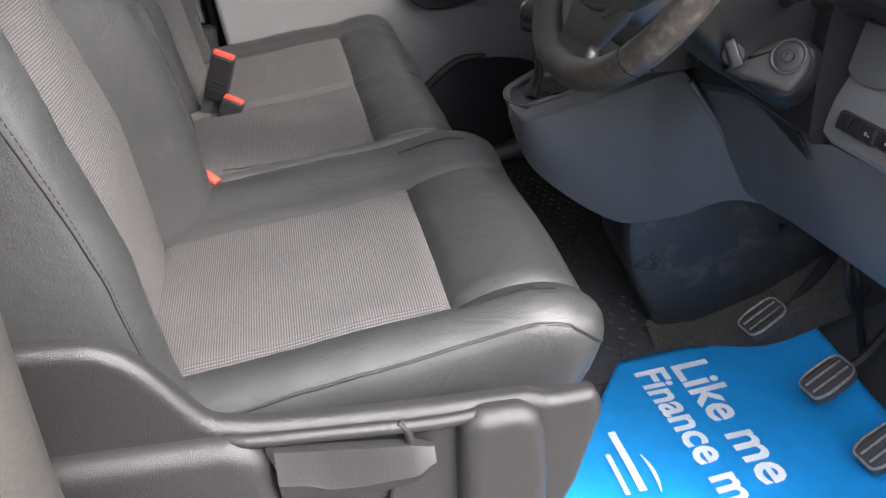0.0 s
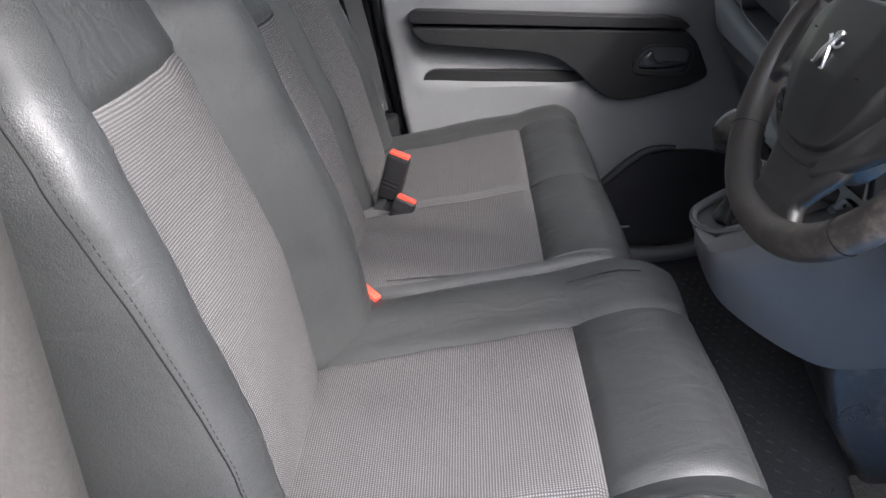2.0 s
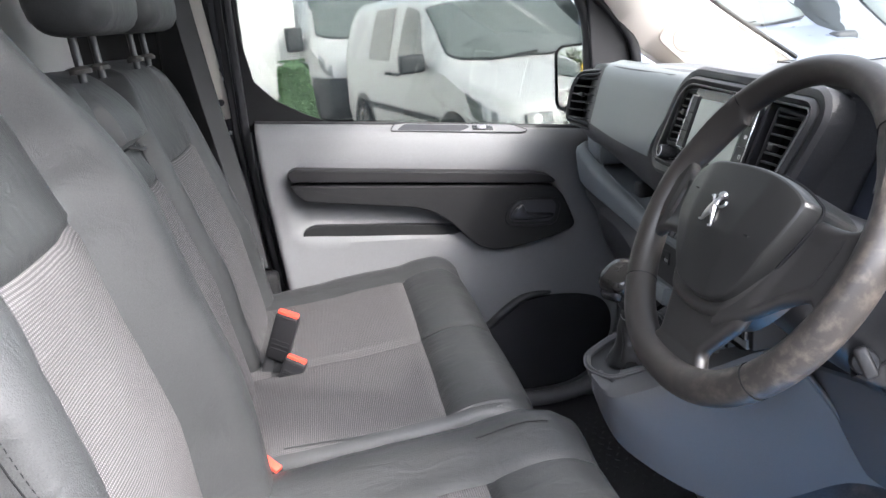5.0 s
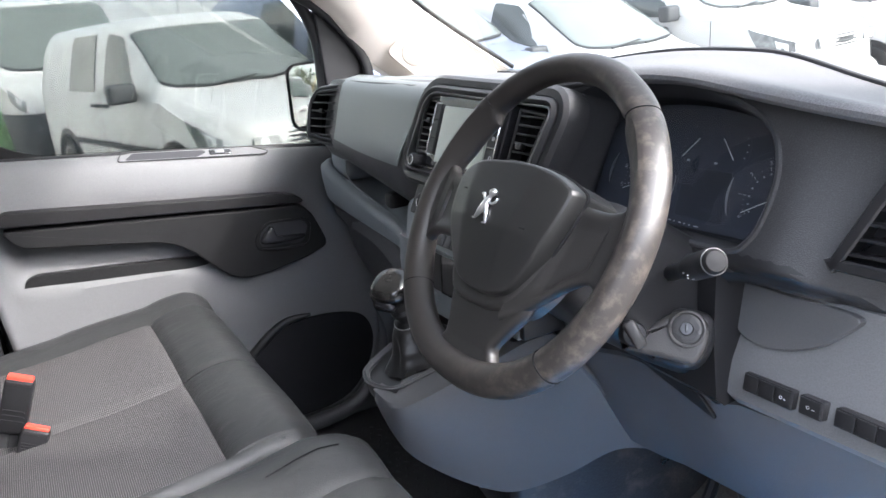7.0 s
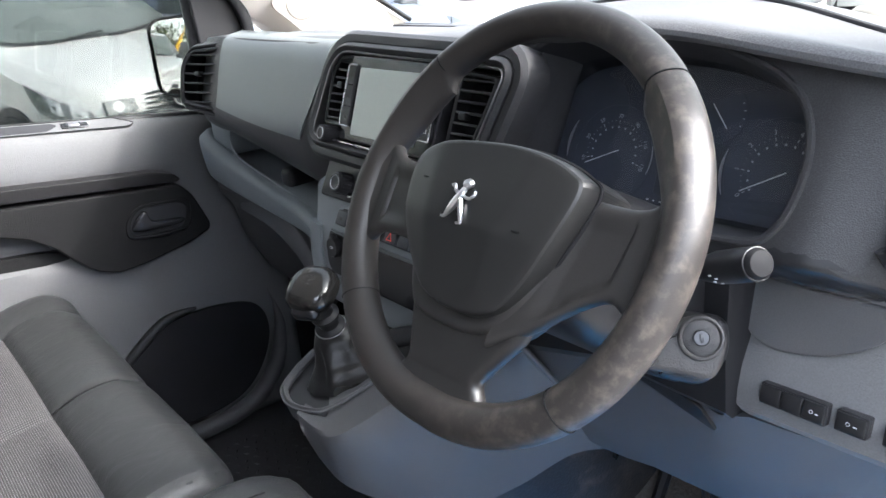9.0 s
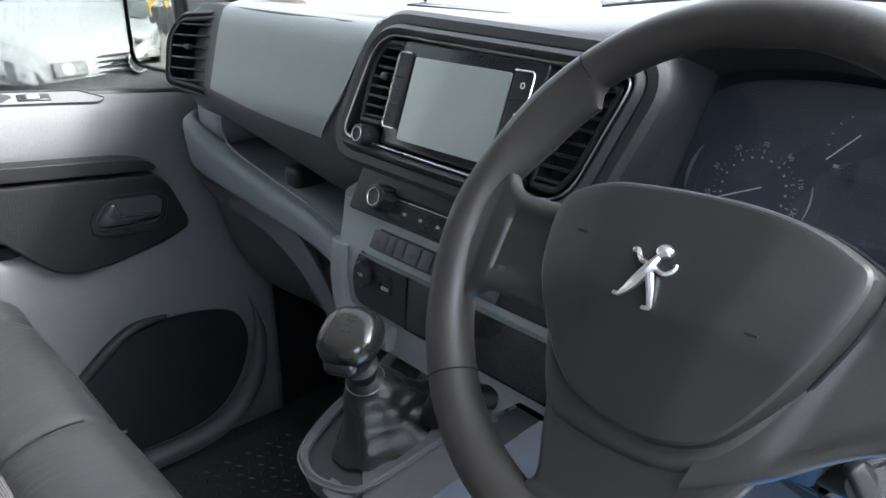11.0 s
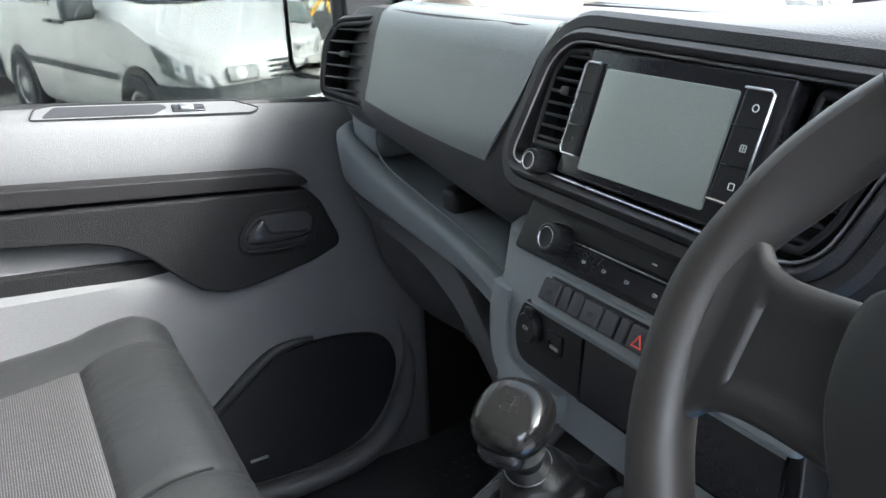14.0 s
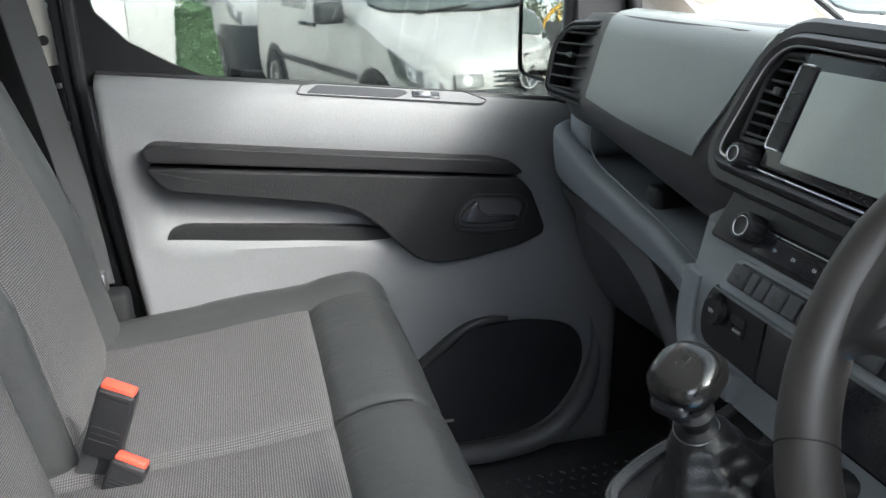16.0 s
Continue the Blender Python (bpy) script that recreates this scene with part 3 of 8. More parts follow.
# ---- seats ----
def cushion(parent, x_front, x_rear, y0, y1, z_top, inserts, panel_x, slope, bolster, thick, split_lines=(), leather_part="cushion_cover"):
    """A seat cushion: leather block, cloth inserts [(y0, y1)], leather front panel from panel_x on."""
    ymid, hw = (y0 + y1) / 2, (y1 - y0) / 2
    r = 0.055
    ys_stops = sorted({y0, y0 + r, y1 - r, y1, *[v for pair in inserts for v in pair], *split_lines})
    xs = spaced([x_rear, x_rear + r, panel_x, x_front - r, x_front], 0.011)
    ys = spaced(ys_stops, 0.011)
    zs = spaced([z_top - thick, z_top - thick + r * 0.5, z_top - r, z_top], 0.014)
    verts, faces, flat = soft_block(xs, ys, zs, r)
    seams_y = sorted({v for pair in inserts for v in pair})

    def warp(p, q):
        p = p.copy()
        top = smoothstep(z_top - 0.10, z_top - 0.01, q.z)
        # raised sides, a soft crown and a rounded lip at the front
        e = max(0.0, max(inserts[0][0] - q.y, q.y - inserts[-1][1]))
        span = max(inserts[0][0] - y0 if q.y < ymid else y1 - inserts[-1][1], 0.02)
        lift = bolster * smoothstep(0.0, span * 0.55, e) if q.x < 0.08 else bolster * smoothstep(0.0, span * 0.55, e) * (1 - 0.5 * smoothstep(0.06, 0.15, q.x))
        p.z += lift * top
        for a, b in inserts:
            if a <= q.y <= b:
                t = (q.y - a) / (b - a)
                p.z += 0.006 * math.sin(math.pi * t) * top
        if q.x > panel_x:
            p.z += top * 0.012 * math.sin(math.pi * min(1, (q.x - panel_x) / (x_front - panel_x) * 1.2)) * (1 if e == 0 else 0.4)
        # seams pressed in
        g = 0.0
        for s in list(seams_y) + list(split_lines):
            if q.x < panel_x or s in split_lines or s in (seams_y[0], seams_y[-1]):
                g = max(g, math.exp(-((q.y - s) / 0.006) ** 2))
        if inserts[0][0] - 1e-6 <= q.y <= inserts[-1][1] + 1e-6:
            g = max(g, math.exp(-((q.x - panel_x) / 0.007) ** 2))
        p.z -= 0.0075 * g * top
        # the whole cushion falls to the rear and leans in a little below
        p.z += slope * (q.x - panel_x)
        p.z += noise.noise(Vector((q.x * 9, q.y * 9, 1.7))) * 0.004 * top + noise.noise(Vector((q.x * 30, q.y * 24, 4.1))) * 0.0012 * top
        side = 1 if q.y > ymid else -1
        low = 1 - smoothstep(z_top - thick, z_top - 0.02, q.z)
        p.y -= side * 0.02 * low * smoothstep(hw - 0.10, hw, abs(q.y - ymid))
        p.x -= 0.025 * low * smoothstep(x_front - 0.10, x_front, q.x)
        return p

    out = [warp(p, q) for p, q in zip(verts, flat)]

    def kind_of(m):
        if m.z > z_top - 0.001 and m.x < panel_x:
            for i, (a, b) in enumerate(inserts):
                if a < m.y < b:
                    return ("cloth", i)
        if m.z > z_top - 0.001 and inserts[0][0] < m.y < inserts[-1][1] and m.x > panel_x:
            return ("front", 0)
        return ("leather", 0)

    for kind, mesh in split(out, faces, flat, kind_of).items():
        if kind[0] == "cloth":
            mesh_part("cloth_insert", *mesh, CLOTH, parent, "grey ribbed cloth insert")
        elif kind[0] == "front":
            mesh_part("front_panel", *mesh, LEATHER, parent)
        else:
            mesh_part(leather_part, *mesh, LEATHER, parent)

    def on(x, y, z=None):
        """The place on the warped top."""
        q = Vector((x, y, z_top if z is None else z))
        return warp(Vector((x, y, q.z)), q)

    def rim(x, turn):
        """A place on the rounded near edge, turn degrees from the top to the side."""
        c, s = math.cos(radians(turn)), math.sin(radians(turn))
        m = max(c, s)
        return warp(Vector((x, y0 + r - r * s, z_top - r + r * c)), Vector((x, y0 + r - r * s / m, z_top - r + r * c / m)))
    def corner(a, turn):
        """A place on the rounded near front corner: a degrees round from the side to the front."""
        d = Vector((math.sin(radians(a)) * math.sin(radians(turn)), -math.cos(radians(a)) * math.sin(radians(turn)), math.cos(radians(turn))))
        c = Vector((x_front - r, y0 + r, z_top - r))
        return warp(c + d * r, c + d * (r / max(abs(v) for v in d)))
    return on, rim, corner


def backrest(parent, keys, y0, y1, z0, z1, insert, thick, bolster, taper, name="backrest_cover", fold=None, far_taper=((0.8, 1.0), (1.6, 1.0))):
    """A backrest: keys give the front's x by height; insert = (y0, y1, z_top); taper narrows the shoulders."""
    ymid, hw = (y0 + y1) / 2, (y1 - y0) / 2
    r = min(0.055, thick * 0.45)
    iy0, iy1, iz = insert
    xs = spaced([-thick, -thick + r, -r, 0.0], 0.014)
    ys = spaced(sorted({y0, y0 + r, iy0, iy1, y1 - r, y1}), 0.0115)
    zs = spaced(sorted({z0, z0 + r, iz, *([fold - 0.006, fold + 0.012] if fold else []), z1 - r, z1}), 0.0125)
    verts, faces, flat = soft_block(xs, ys, zs, r)

    def warp(p, q):
        p = p.copy()
        front = smoothstep(-r * 1.2, 0.0, q.x)
        e = max(0.0, iy0 - q.y, q.y - iy1)
        span = max(iy0 - y0, 0.02)
        p.x += bolster * smoothstep(0.0, span * 0.6, e) * front * (1 - 0.55 * smoothstep(iz, z1, q.z))
        if e == 0:
            t = (q.y - iy0) / (iy1 - iy0)
            p.x += 0.010 * math.sin(math.pi * t) * front
        g = max(math.exp(-((q.y - iy0) / 0.006) ** 2), math.exp(-((q.y - iy1) / 0.006) ** 2)) if q.z < z1 - 0.02 else 0
        if iy0 <= q.y <= iy1:
            g = max(g, math.exp(-((q.z - iz) / 0.007) ** 2))
        p.x -= 0.0075 * g * front
        p.x += noise.noise(Vector((q.y * 9, q.z * 9, 7.7))) * 0.004 * front + noise.noise(Vector((q.y * 22, q.z * 30, 2.1))) * 0.0012 * front
        if fold and iy0 <= q.y <= iy1:      # the upper pad stands over a folded-in panel
            p.x += (0.020 * smoothstep(fold - 0.006, fold + 0.012, q.z) * (1 - smoothstep(fold + 0.03, z1 - 0.02, q.z)) - 0.010 * smoothstep(iz, fold - 0.02, q.z) * (1 - smoothstep(fold - 0.004, fold + 0.012, q.z))) * front
        k = line(taper, q.z) * (line(far_taper, q.z) if q.y > ymid else 1.0)
        p.y = ymid + (p.y - ymid) * k
        p.x += line(keys, p.z)
        return p

    out = [warp(p, q) for p, q in zip(verts, flat)]

    def kind_of(m):
        if m.x > -0.001 and iy0 < m.y < iy1:
            return "cloth" if m.z < iz else "upper"
        return "leather"

    for kind, mesh in split(out, faces, flat, kind_of).items():
        if kind == "cloth":
            mesh_part("back_cloth_insert", *mesh, CLOTH_BACK, parent, "grey ribbed cloth insert")
        elif kind == "upper":
            mesh_part("upper_panel", *mesh, LEATHER, parent)
        else:
            mesh_part(name, *mesh, LEATHER, parent)
    def edge(z, turn=45.0, far=False):
        """A place on the rounded front edge at a side, turn degrees round from the front to the side."""
        c, s = math.cos(radians(turn)), math.sin(radians(turn))
        y = (y1 - r + r * s) if far else (y0 + r - r * s)
        m = max(c, s)
        q = Vector((-r + r * c / m, (y1 - r + r * s / m) if far else (y0 + r - r * s / m), z))
        return warp(Vector((-r + r * c, y, z)), q)

    def face(y, z):
        """A place on the front."""
        return warp(Vector((0, y, z)), Vector((0, y, z)))
    return edge, face


# driver's seat
seat = thing("driver_seat", (-0.12, 0.92, 0.478), "grey leather driver's seat with ribbed cloth inserts on a plastic base", "car seat")
on, rim_at_side, corner_at = cushion(seat, 0.165, -0.40, 0.655, 1.228, 0.942, [(0.762, 1.087)], 0.0, 0.115, 0.030, 0.145)
# stitched ridges beside the insert and along the side
for y in (0.706, 1.150):
    pts = [on(x, y) + Vector((0, 0, 0.0015)) for x in np.linspace(0.0, 0.105, 12)]
    mesh_part("seam", *tube(pts, 0.0010, 6), STITCH, seat)
pts = [rim_at_side(x, line([(-0.30, 58), (0.0, 46), (0.11, 50)], x)) for x in np.linspace(-0.30, 0.110, 34)] + [corner_at(a, lerp(52, 88, smoothstep(0, 70, a))) for a in np.linspace(8, 72, 9)]
mesh_part("piping", *tube(pts, 0.0013, 8), LEATHER, seat)
mesh_part("seam", *tube([p + Vector((0, -0.0012, -0.0024)) for p in pts], 0.0009, 6), STITCH, seat)
bk, bkf = backrest(seat, [(0.80, -0.335), (0.90, -0.352), (1.10, -0.372), (1.36, -0.432), (1.62, -0.52)], 0.625, 1.235, 0.86, 1.63,
              (0.757, 1.079, 1.36), 0.15, 0.068, [(0.8, 0.93), (1.05, 1.0), (1.34, 0.98), (1.40, 0.94), (1.46, 0.81), (1.53, 0.60), (1.63, 0.40)], far_taper=((0.8, 1.0), (1.05, 1.0), (1.28, 0.86), (1.40, 0.86), (1.5, 0.92), (1.63, 1.0)))
seam_turn = lambda z: line([(0.97, 42), (1.10, 46), (1.35, 56), (1.56, 62)], z)
pts = [bk(z, seam_turn(z)) for z in np.linspace(0.97, 1.56, 40)]
mesh_part("seam", *tube(pts, 0.0008, 6), STITCH, seat)
# thread beside that seam, stitch by stitch
dashes = []
for z in np.arange(0.975, 1.55, 0.0062):
    dashes.append(tube([bk(z, seam_turn(z) - 3), bk(z + 0.0036, seam_turn(z + 0.0036) - 3)], 0.0004, 5))
mesh_part("stitching", *join(*dashes), STITCH, seat, "dark thread stitches")
mesh_part("seam", *tube([bk(z, 62, True) for z in np.linspace(0.97, 1.56, 40)], 0.0012, 6), STITCH, seat)
# base, side cover with its hump, lever
mesh_part("seat_base", *box(-0.36, 0.66, 0.478, 0.09, 1.20, 0.80, 0.02), PLASTIC_DARK, seat)
cover = [(-0.45, 0.62), (0.02, 0.62), (0.072, 0.74), (0.100, 0.80), (0.126, 0.895), (0.116, 0.922), (0.066, 0.921), (0.046, 0.931), (-0.056, 0.936), (-0.111, 0.941), (-0.164, 0.946), (-0.220, 0.953), (-0.256, 0.962),
         (-0.268, 0.979), (-0.284, 1.006), (-0.301, 1.034), (-0.320, 1.054), (-0.342, 1.065), (-0.39, 1.071), (-0.45, 1.074)]
cm = axes((0, 0.598, 0), (1, 0, 0), (0, -1, 0))
mesh_part("side_cover", *plate(rounded(cover, 0.010, 4), cm, 0.020, 0.012, 5), PLASTIC_SEAT, seat, "black grained plastic side cover")
mesh_part("cover_rear", *plate(rounded([(-0.44, 0.70), (-0.200, 0.70), (-0.196, 0.86), (-0.212, 0.925), (-0.234, 0.949), (-0.34, 0.956), (-0.44, 0.959)], 0.022, 5), cm @ Matrix.Translation((0, 0, 0.022)), 0.03, 0.022, 5), PLASTIC_SEAT, seat)
mesh_part("cover_front", *plate(rounded([(-0.036, 0.66), (0.058, 0.66), (0.064, 0.85), (0.056, 0.912), (0.038, 0.929), (-0.014, 0.931), (-0.032, 0.914)], 0.020, 5), cm @ Matrix.Translation((0, 0, 0.020)), 0.03, 0.019, 5), PLASTIC_SEAT, seat)
fl = catmull([(-0.250, 0.600, 0.944), (-0.226, 0.592, 0.943), (-0.14, 0.591, 0.935), (-0.06, 0.591, 0.927), (-0.022, 0.594, 0.924), (-0.008, 0.600, 0.922)], 6)
mesh_part("cover_flange", *tube(fl, 0.0068, 10), PLASTIC_SEAT, seat)
# height lever: a folded paddle that tapers to the front
rings = []
for t in np.linspace(0, 1, 26):
    x = lerp(-0.206, -0.056, t)
    e = 1 - 0.8 * smoothstep(0.84, 1.0, t) ** 1.5
    top, bot = lerp(0.933, 0.908, t), line([(0, 0.868), (0.5, 0.861), (0.85, 0.866), (1, 0.874)], t)
    fold = lerp(top, bot, line([(0, 0.46), (0.18, 0.50), (0.30, 0.62), (1.0, 0.62)], t))
    mid = (top + bot) / 2
    prof = [(0.002, top), (0.012, top - 0.001), (0.024, fold + 0.003), (0.0255, fold), (0.024, fold - 0.003), (0.017, bot + 0.001), (0.013, bot), (0.002, bot)]
    rings.append([Vector((x, 0.598 - 0.004 - d * (0.6 + 0.4 * e), mid + (z - mid) * (0.55 + 0.45 * e))) for d, z in prof])
mesh_part("lever", *loft(rings), LEVER_GREY, seat, "grey plastic height lever")
mesh_part("lever_hook", *tube(catmull([(-0.088, 0.590, 0.936), (-0.080, 0.586, 0.925), (-0.078, 0.588, 0.905)], 4), 0.004, 8), LEVER_GREY, seat)
mesh_part("lever_guide", *tube(catmull([(-0.092, 0.594, 0.885), (-0.098, 0.594, 0.85), (-0.112, 0.595, 0.80)], 5), 0.004, 8), PLASTIC_SEAT, seat)
mesh_part("lever_gap", *box(-0.215, 0.5905, 0.895, -0.198, 0.597, 0.935, 0.003), GLOSS_BLACK, seat)

# double passenger bench
bench = thing("passenger_bench", (-0.15, 1.68, 0.478), "grey leather double passenger bench with ribbed cloth inserts", "car seat")
on2, rim2, corner2 = cushion(bench, 0.130, -0.42, 1.268, 2.120, 0.930, [(1.290, 1.622), (1.622, 2.006)], -0.020, 0.10, 0.018, 0.14, (1.632,))
pts = [on2(x, 1.632) + Vector((0, 0, 0.003)) for x in np.linspace(-0.02, 0.085, 12)]
mesh_part("seam", *tube(pts, 0.0016, 6), STITCH, bench)
pts = [on2(-0.02 + 0.145 * t, 1.292 - 0.012 * t) + Vector((0, 0, 0.001)) for t in np.linspace(-1.8, 0.60, 24)]
mesh_part("piping", *tube([p - Vector((0, 0, 0.0015)) for p in pts], 0.0020, 8), LEATHER, bench)
mesh_part("bench_base", *box(-0.40, 1.31, 0.478, 0.03, 2.07, 0.80, 0.02), PLASTIC_DARK, bench)
kx = [(0.80, -0.330), (0.90, -0.350), (1.10, -0.385), (1.31, -0.452), (1.52, -0.515)]
_, mid_face = backrest(bench, kx, 1.262, 1.634, 0.86, 1.505, (1.43, 1.600, 1.312), 0.14, 0.018, [(0.8, 1.0), (1.38, 1.0), (1.505, 0.88)], fold=1.384)
_, out_face = backrest(bench, kx, 1.640, 2.105, 0.86, 1.505, (1.700, 2.010, 1.315), 0.14, 0.020, [(0.8, 1.0), (1.30, 1.0), (1.42, 0.90), (1.505, 0.70)])
for face, ys, zt in ((mid_face, (1.430, 1.600), 1.312), (out_face, (1.700, 2.010), 1.315)):
    for y in ys:
        mesh_part("seam", *tube([face(y, z) + Vector((0.0005, 0, 0)) for z in np.linspace(0.98, 1.470, 50)], 0.0014, 6), STITCH, bench)
    mesh_part("seam", *tube([face(y, zt) + Vector((0.0005, 0, 0)) for y in np.linspace(*ys, 16)], 0.0014, 6), STITCH, bench)
# stowed table strap in the middle backrest
st = catmull([mid_face(1.495, 1.383) + Vector((-0.004, 0, 0)), mid_face(1.525, 1.374) + Vector((0.010, 0, 0)), mid_face(1.575, 1.366) + Vector((0.012, 0, 0)), mid_face(1.605, 1.364) + Vector((0.004, 0, 0))], 6)
mesh_part("strap", *ribbon(st, 0.006, (1, 0, 0.3), 0.003), BELT, bench, "black pull strap")
mesh_part("table_gap", *tube([mid_face(y, 1.377) + Vector((0.001, 0, 0)) for y in np.linspace(1.432, 1.598, 16)], 0.0022, 8), STITCH, bench)
for y, w in ((1.475, 0.13), (1.850, 0.135)):
    head = thing("headrest", (-0.50, y, 1.50), "grey leather headrest on two chrome posts", "headrest", "bench headrests")
    zs = spaced([1.555, 1.60, 1.68, 1.735], 0.02)
    v, f, q = soft_block(spaced([-0.555, -0.515, -0.475, -0.440], 0.012), spaced([y - w, y - w + 0.045, y + w - 0.045, y + w], 0.016), zs, 0.042)
    v = [p + Vector((0.015 * math.cos((p.y - y) / w * 1.4) - 0.10 * (p.z - 1.60), 0, 0)) for p in v]
    mesh_part("pad", v, f, LEATHER, head)
    for dy in (-0.055, 0.055):
        mesh_part("post", *tube([(-0.497, y + dy, 1.49), (-0.500, y + dy, 1.53), (-0.503, y + dy, 1.58)], 0.0062, 12), DULL_METAL, head)
        mesh_part("sleeve", *lathe([(0.016, 0), (0.016, 0.006), (0.010, 0.011)], axes((-0.498, y + dy, 1.503), (1, 0, 0), (-0.05, 0, 1)), 16), PILLAR_GREY, head)


def buckle(base, tip, side, w=0.046, t=0.022, red=0.016, label="black seat belt buckle with a red release button"):
    """A buckle on its stalk: a body from base to tip, with a red press button at the tip."""
    base, tip = Vector(base), Vector(tip)
    ob = thing("belt_buckle", base, label, "seat belt buckle", "belt buckles")
    up = (tip - base).normalized()
    L = (tip - base).length
    m = axes(base, side, up)
    mesh_part("body", *moved(m, box(-w / 2, -t / 2, 0, w / 2, t / 2, L - red * 0.35, 0.005, 3)), SOFT_BLACK, ob)
    mesh_part("button", *moved(m, box(-w / 2 + 0.003, -t / 2 + 0.003, L - red * 0.6, w / 2 - 0.003, t / 2 - 0.003, L, 0.002)), RED, ob, "red release button")
    mesh_part("slot", *moved(m, box(-w / 2 + 0.004, -t / 2 - 0.0006, L - red * 0.9, w / 2 - 0.004, -t / 2 + 0.0014, L - red * 0.55, 0.0005, 1)), LEVER_GREY, ob)
    for k in range(3):
        mesh_part("grip_rib", *moved(m, box(-w / 2 + 0.006, -t / 2 - 0.0012, L * (0.22 + 0.09 * k), w / 2 - 0.006, -t / 2 + 0.001, L * (0.22 + 0.09 * k) + 0.0028, 0.0006, 1)), SOFT_BLACK, ob)
    for dx in (-0.012, 0.008):
        mesh_part("strap", *moved(m, box(dx - 0.010, -0.002, -0.075, dx + 0.010, 0.002, 0.004, 0.001, 1)), BELT, ob)
    return ob


buckle((-0.305, 1.640, 0.925), (-0.268, 1.632, 1.020), (0.93, -0.25, -0.36))
buckle((-0.285, 1.600, 0.890), (-0.262, 1.602, 0.938), (0.93, -0.25, -0.3), 0.044, 0.020)
buckle((-0.315, 1.222, 0.885), (-0.290, 1.205, 0.950), (0.80, -0.6, 0.0), 0.040, 0.020)

anchor = thing("belt_anchor", (-0.345, 2.105, 0.90), "grey plastic seat belt anchor cover beside the bench", "seat belt")
mesh_part("cover", *box(-0.385, 2.080, 0.86, -0.318, 2.135, 0.962, 0.014, 3), PLASTIC_TRIM, anchor)
mesh_part("latch", *box(-0.372, 2.095, 0.955, -0.352, 2.125, 0.995, 0.004), SATIN_METAL, anchor)
mesh_part("webbing", *ribbon(catmull([(-0.362, 2.112, 0.97), (-0.385, 2.150, 1.15), (-0.43, 2.185, 1.40), (-0.46, 2.195, 1.62), (-0.47, 2.205, 1.75)], 8), 0.046, (0.5, -0.85, 0), 0.002), BELT, anchor, "black belt webbing")
guide = thing("belt_guide", (-0.47, 2.20, 1.72), "black seat belt guide loop on the door post", "seat belt guide")
mesh_part("loop", *box(-0.51, 2.175, 1.71, -0.425, 2.232, 1.775, 0.016, 3), SOFT_BLACK, guide)

# ---- passenger door ----
door = thing("door_1", (0.1, 2.20, 0.48), "closed grey plastic passenger door with black armrest trim", "car door", kind="structure")
DY = 2.150                                   # the inner face
def sill(x):
    return line([(-0.34, 1.314), (0.0, 1.278), (0.52, 1.216)], x)
edge_x = lambda z: line([(0.46, -0.20), (0.88, -0.297), (1.15, -0.325), (1.31, -0.332)], z)
outline = [(-0.19, 0.46), (0.62, 0.46), (0.62, 0.90), (0.60, 1.19), (0.52, sill(0.52)), (0.0, sill(0.0)), (-0.334, 1.314), (-0.325, 1.15), (-0.296, 0.88), (-0.24, 0.62)]
# the panel is lofted by height: a broad shelf, a waist, and a swollen lower half with a hollow for the pocket
rows = []
hs = [0.46, 0.50, 0.56, 0.62, 0.68, 0.72, 0.76, 0.80, 0.84, 0.88, 0.92, 0.955, 0.985, 1.00, 1.015, 1.03, 1.06, 1.10, 1.14, 1.165, 1.18, 1.195, 1.22, 1.24, 1.255, 1.268, 1.278, 1.284]
def door_y(x, z):
    top = sill(x)
    k = z - (top - 1.278)                     # height with the sill's fall taken out
    y = line([(0.46, 2.16), (0.60, 2.135), (0.80, 2.130), (0.95, 2.128), (1.00, 2.122), (1.03, 2.150), (1.10, 2.160), (1.17, 2.152), (1.20, 2.140), (1.25, 2.146), (1.268, 2.155), (1.278, 2.172), (1.284, 2.20)], k)
    # the shallow recess only runs between the front and rear of the armrest
    flat = line([(0.46, 2.16), (0.60, 2.135), (0.95, 2.128), (1.20, 2.138), (1.25, 2.146), (1.268, 2.155), (1.278, 2.172), (1.284, 2.20)], k)
    inside = smoothstep(-0.275, -0.235, x) * (1 - smoothstep(0.36, 0.46, x))
    return lerp(flat, y, inside)
xs_n = 60
verts, faces = [], []
for h in hs:
    x0, x1 = edge_x(h), 0.62
    for i in range(xs_n + 1):
        x = lerp(x0, x1, i / xs_n)
        z = h + (sill(x) - 1.278) * smoothstep(0.55, 1.28, h)
        verts.append(Vector((x, door_y(x, z), z)))
for j in range(len(hs) - 1):
    for i in range(xs_n):
        a = j * (xs_n + 1) + i
        faces.append((a, a + 1, a + xs_n + 2, a + xs_n + 1))
panel = mesh_part("door_panel", verts, faces, PLASTIC_GREY, door)
sol = panel.modifiers.new("thickness", "SOLIDIFY")
sol.thickness, sol.offset = 0.006, 0
mesh_part("shell_edge", *box(-0.41, 2.230, 1.20, -0.285, 2.258, 1.300, 0.006), SOFT_BLACK, door)
mesh_part("door_shell", *box(-0.41, 2.226, 0.40, 0.64, 2.262, 1.215, 0.01), PAINT_DARK, door)

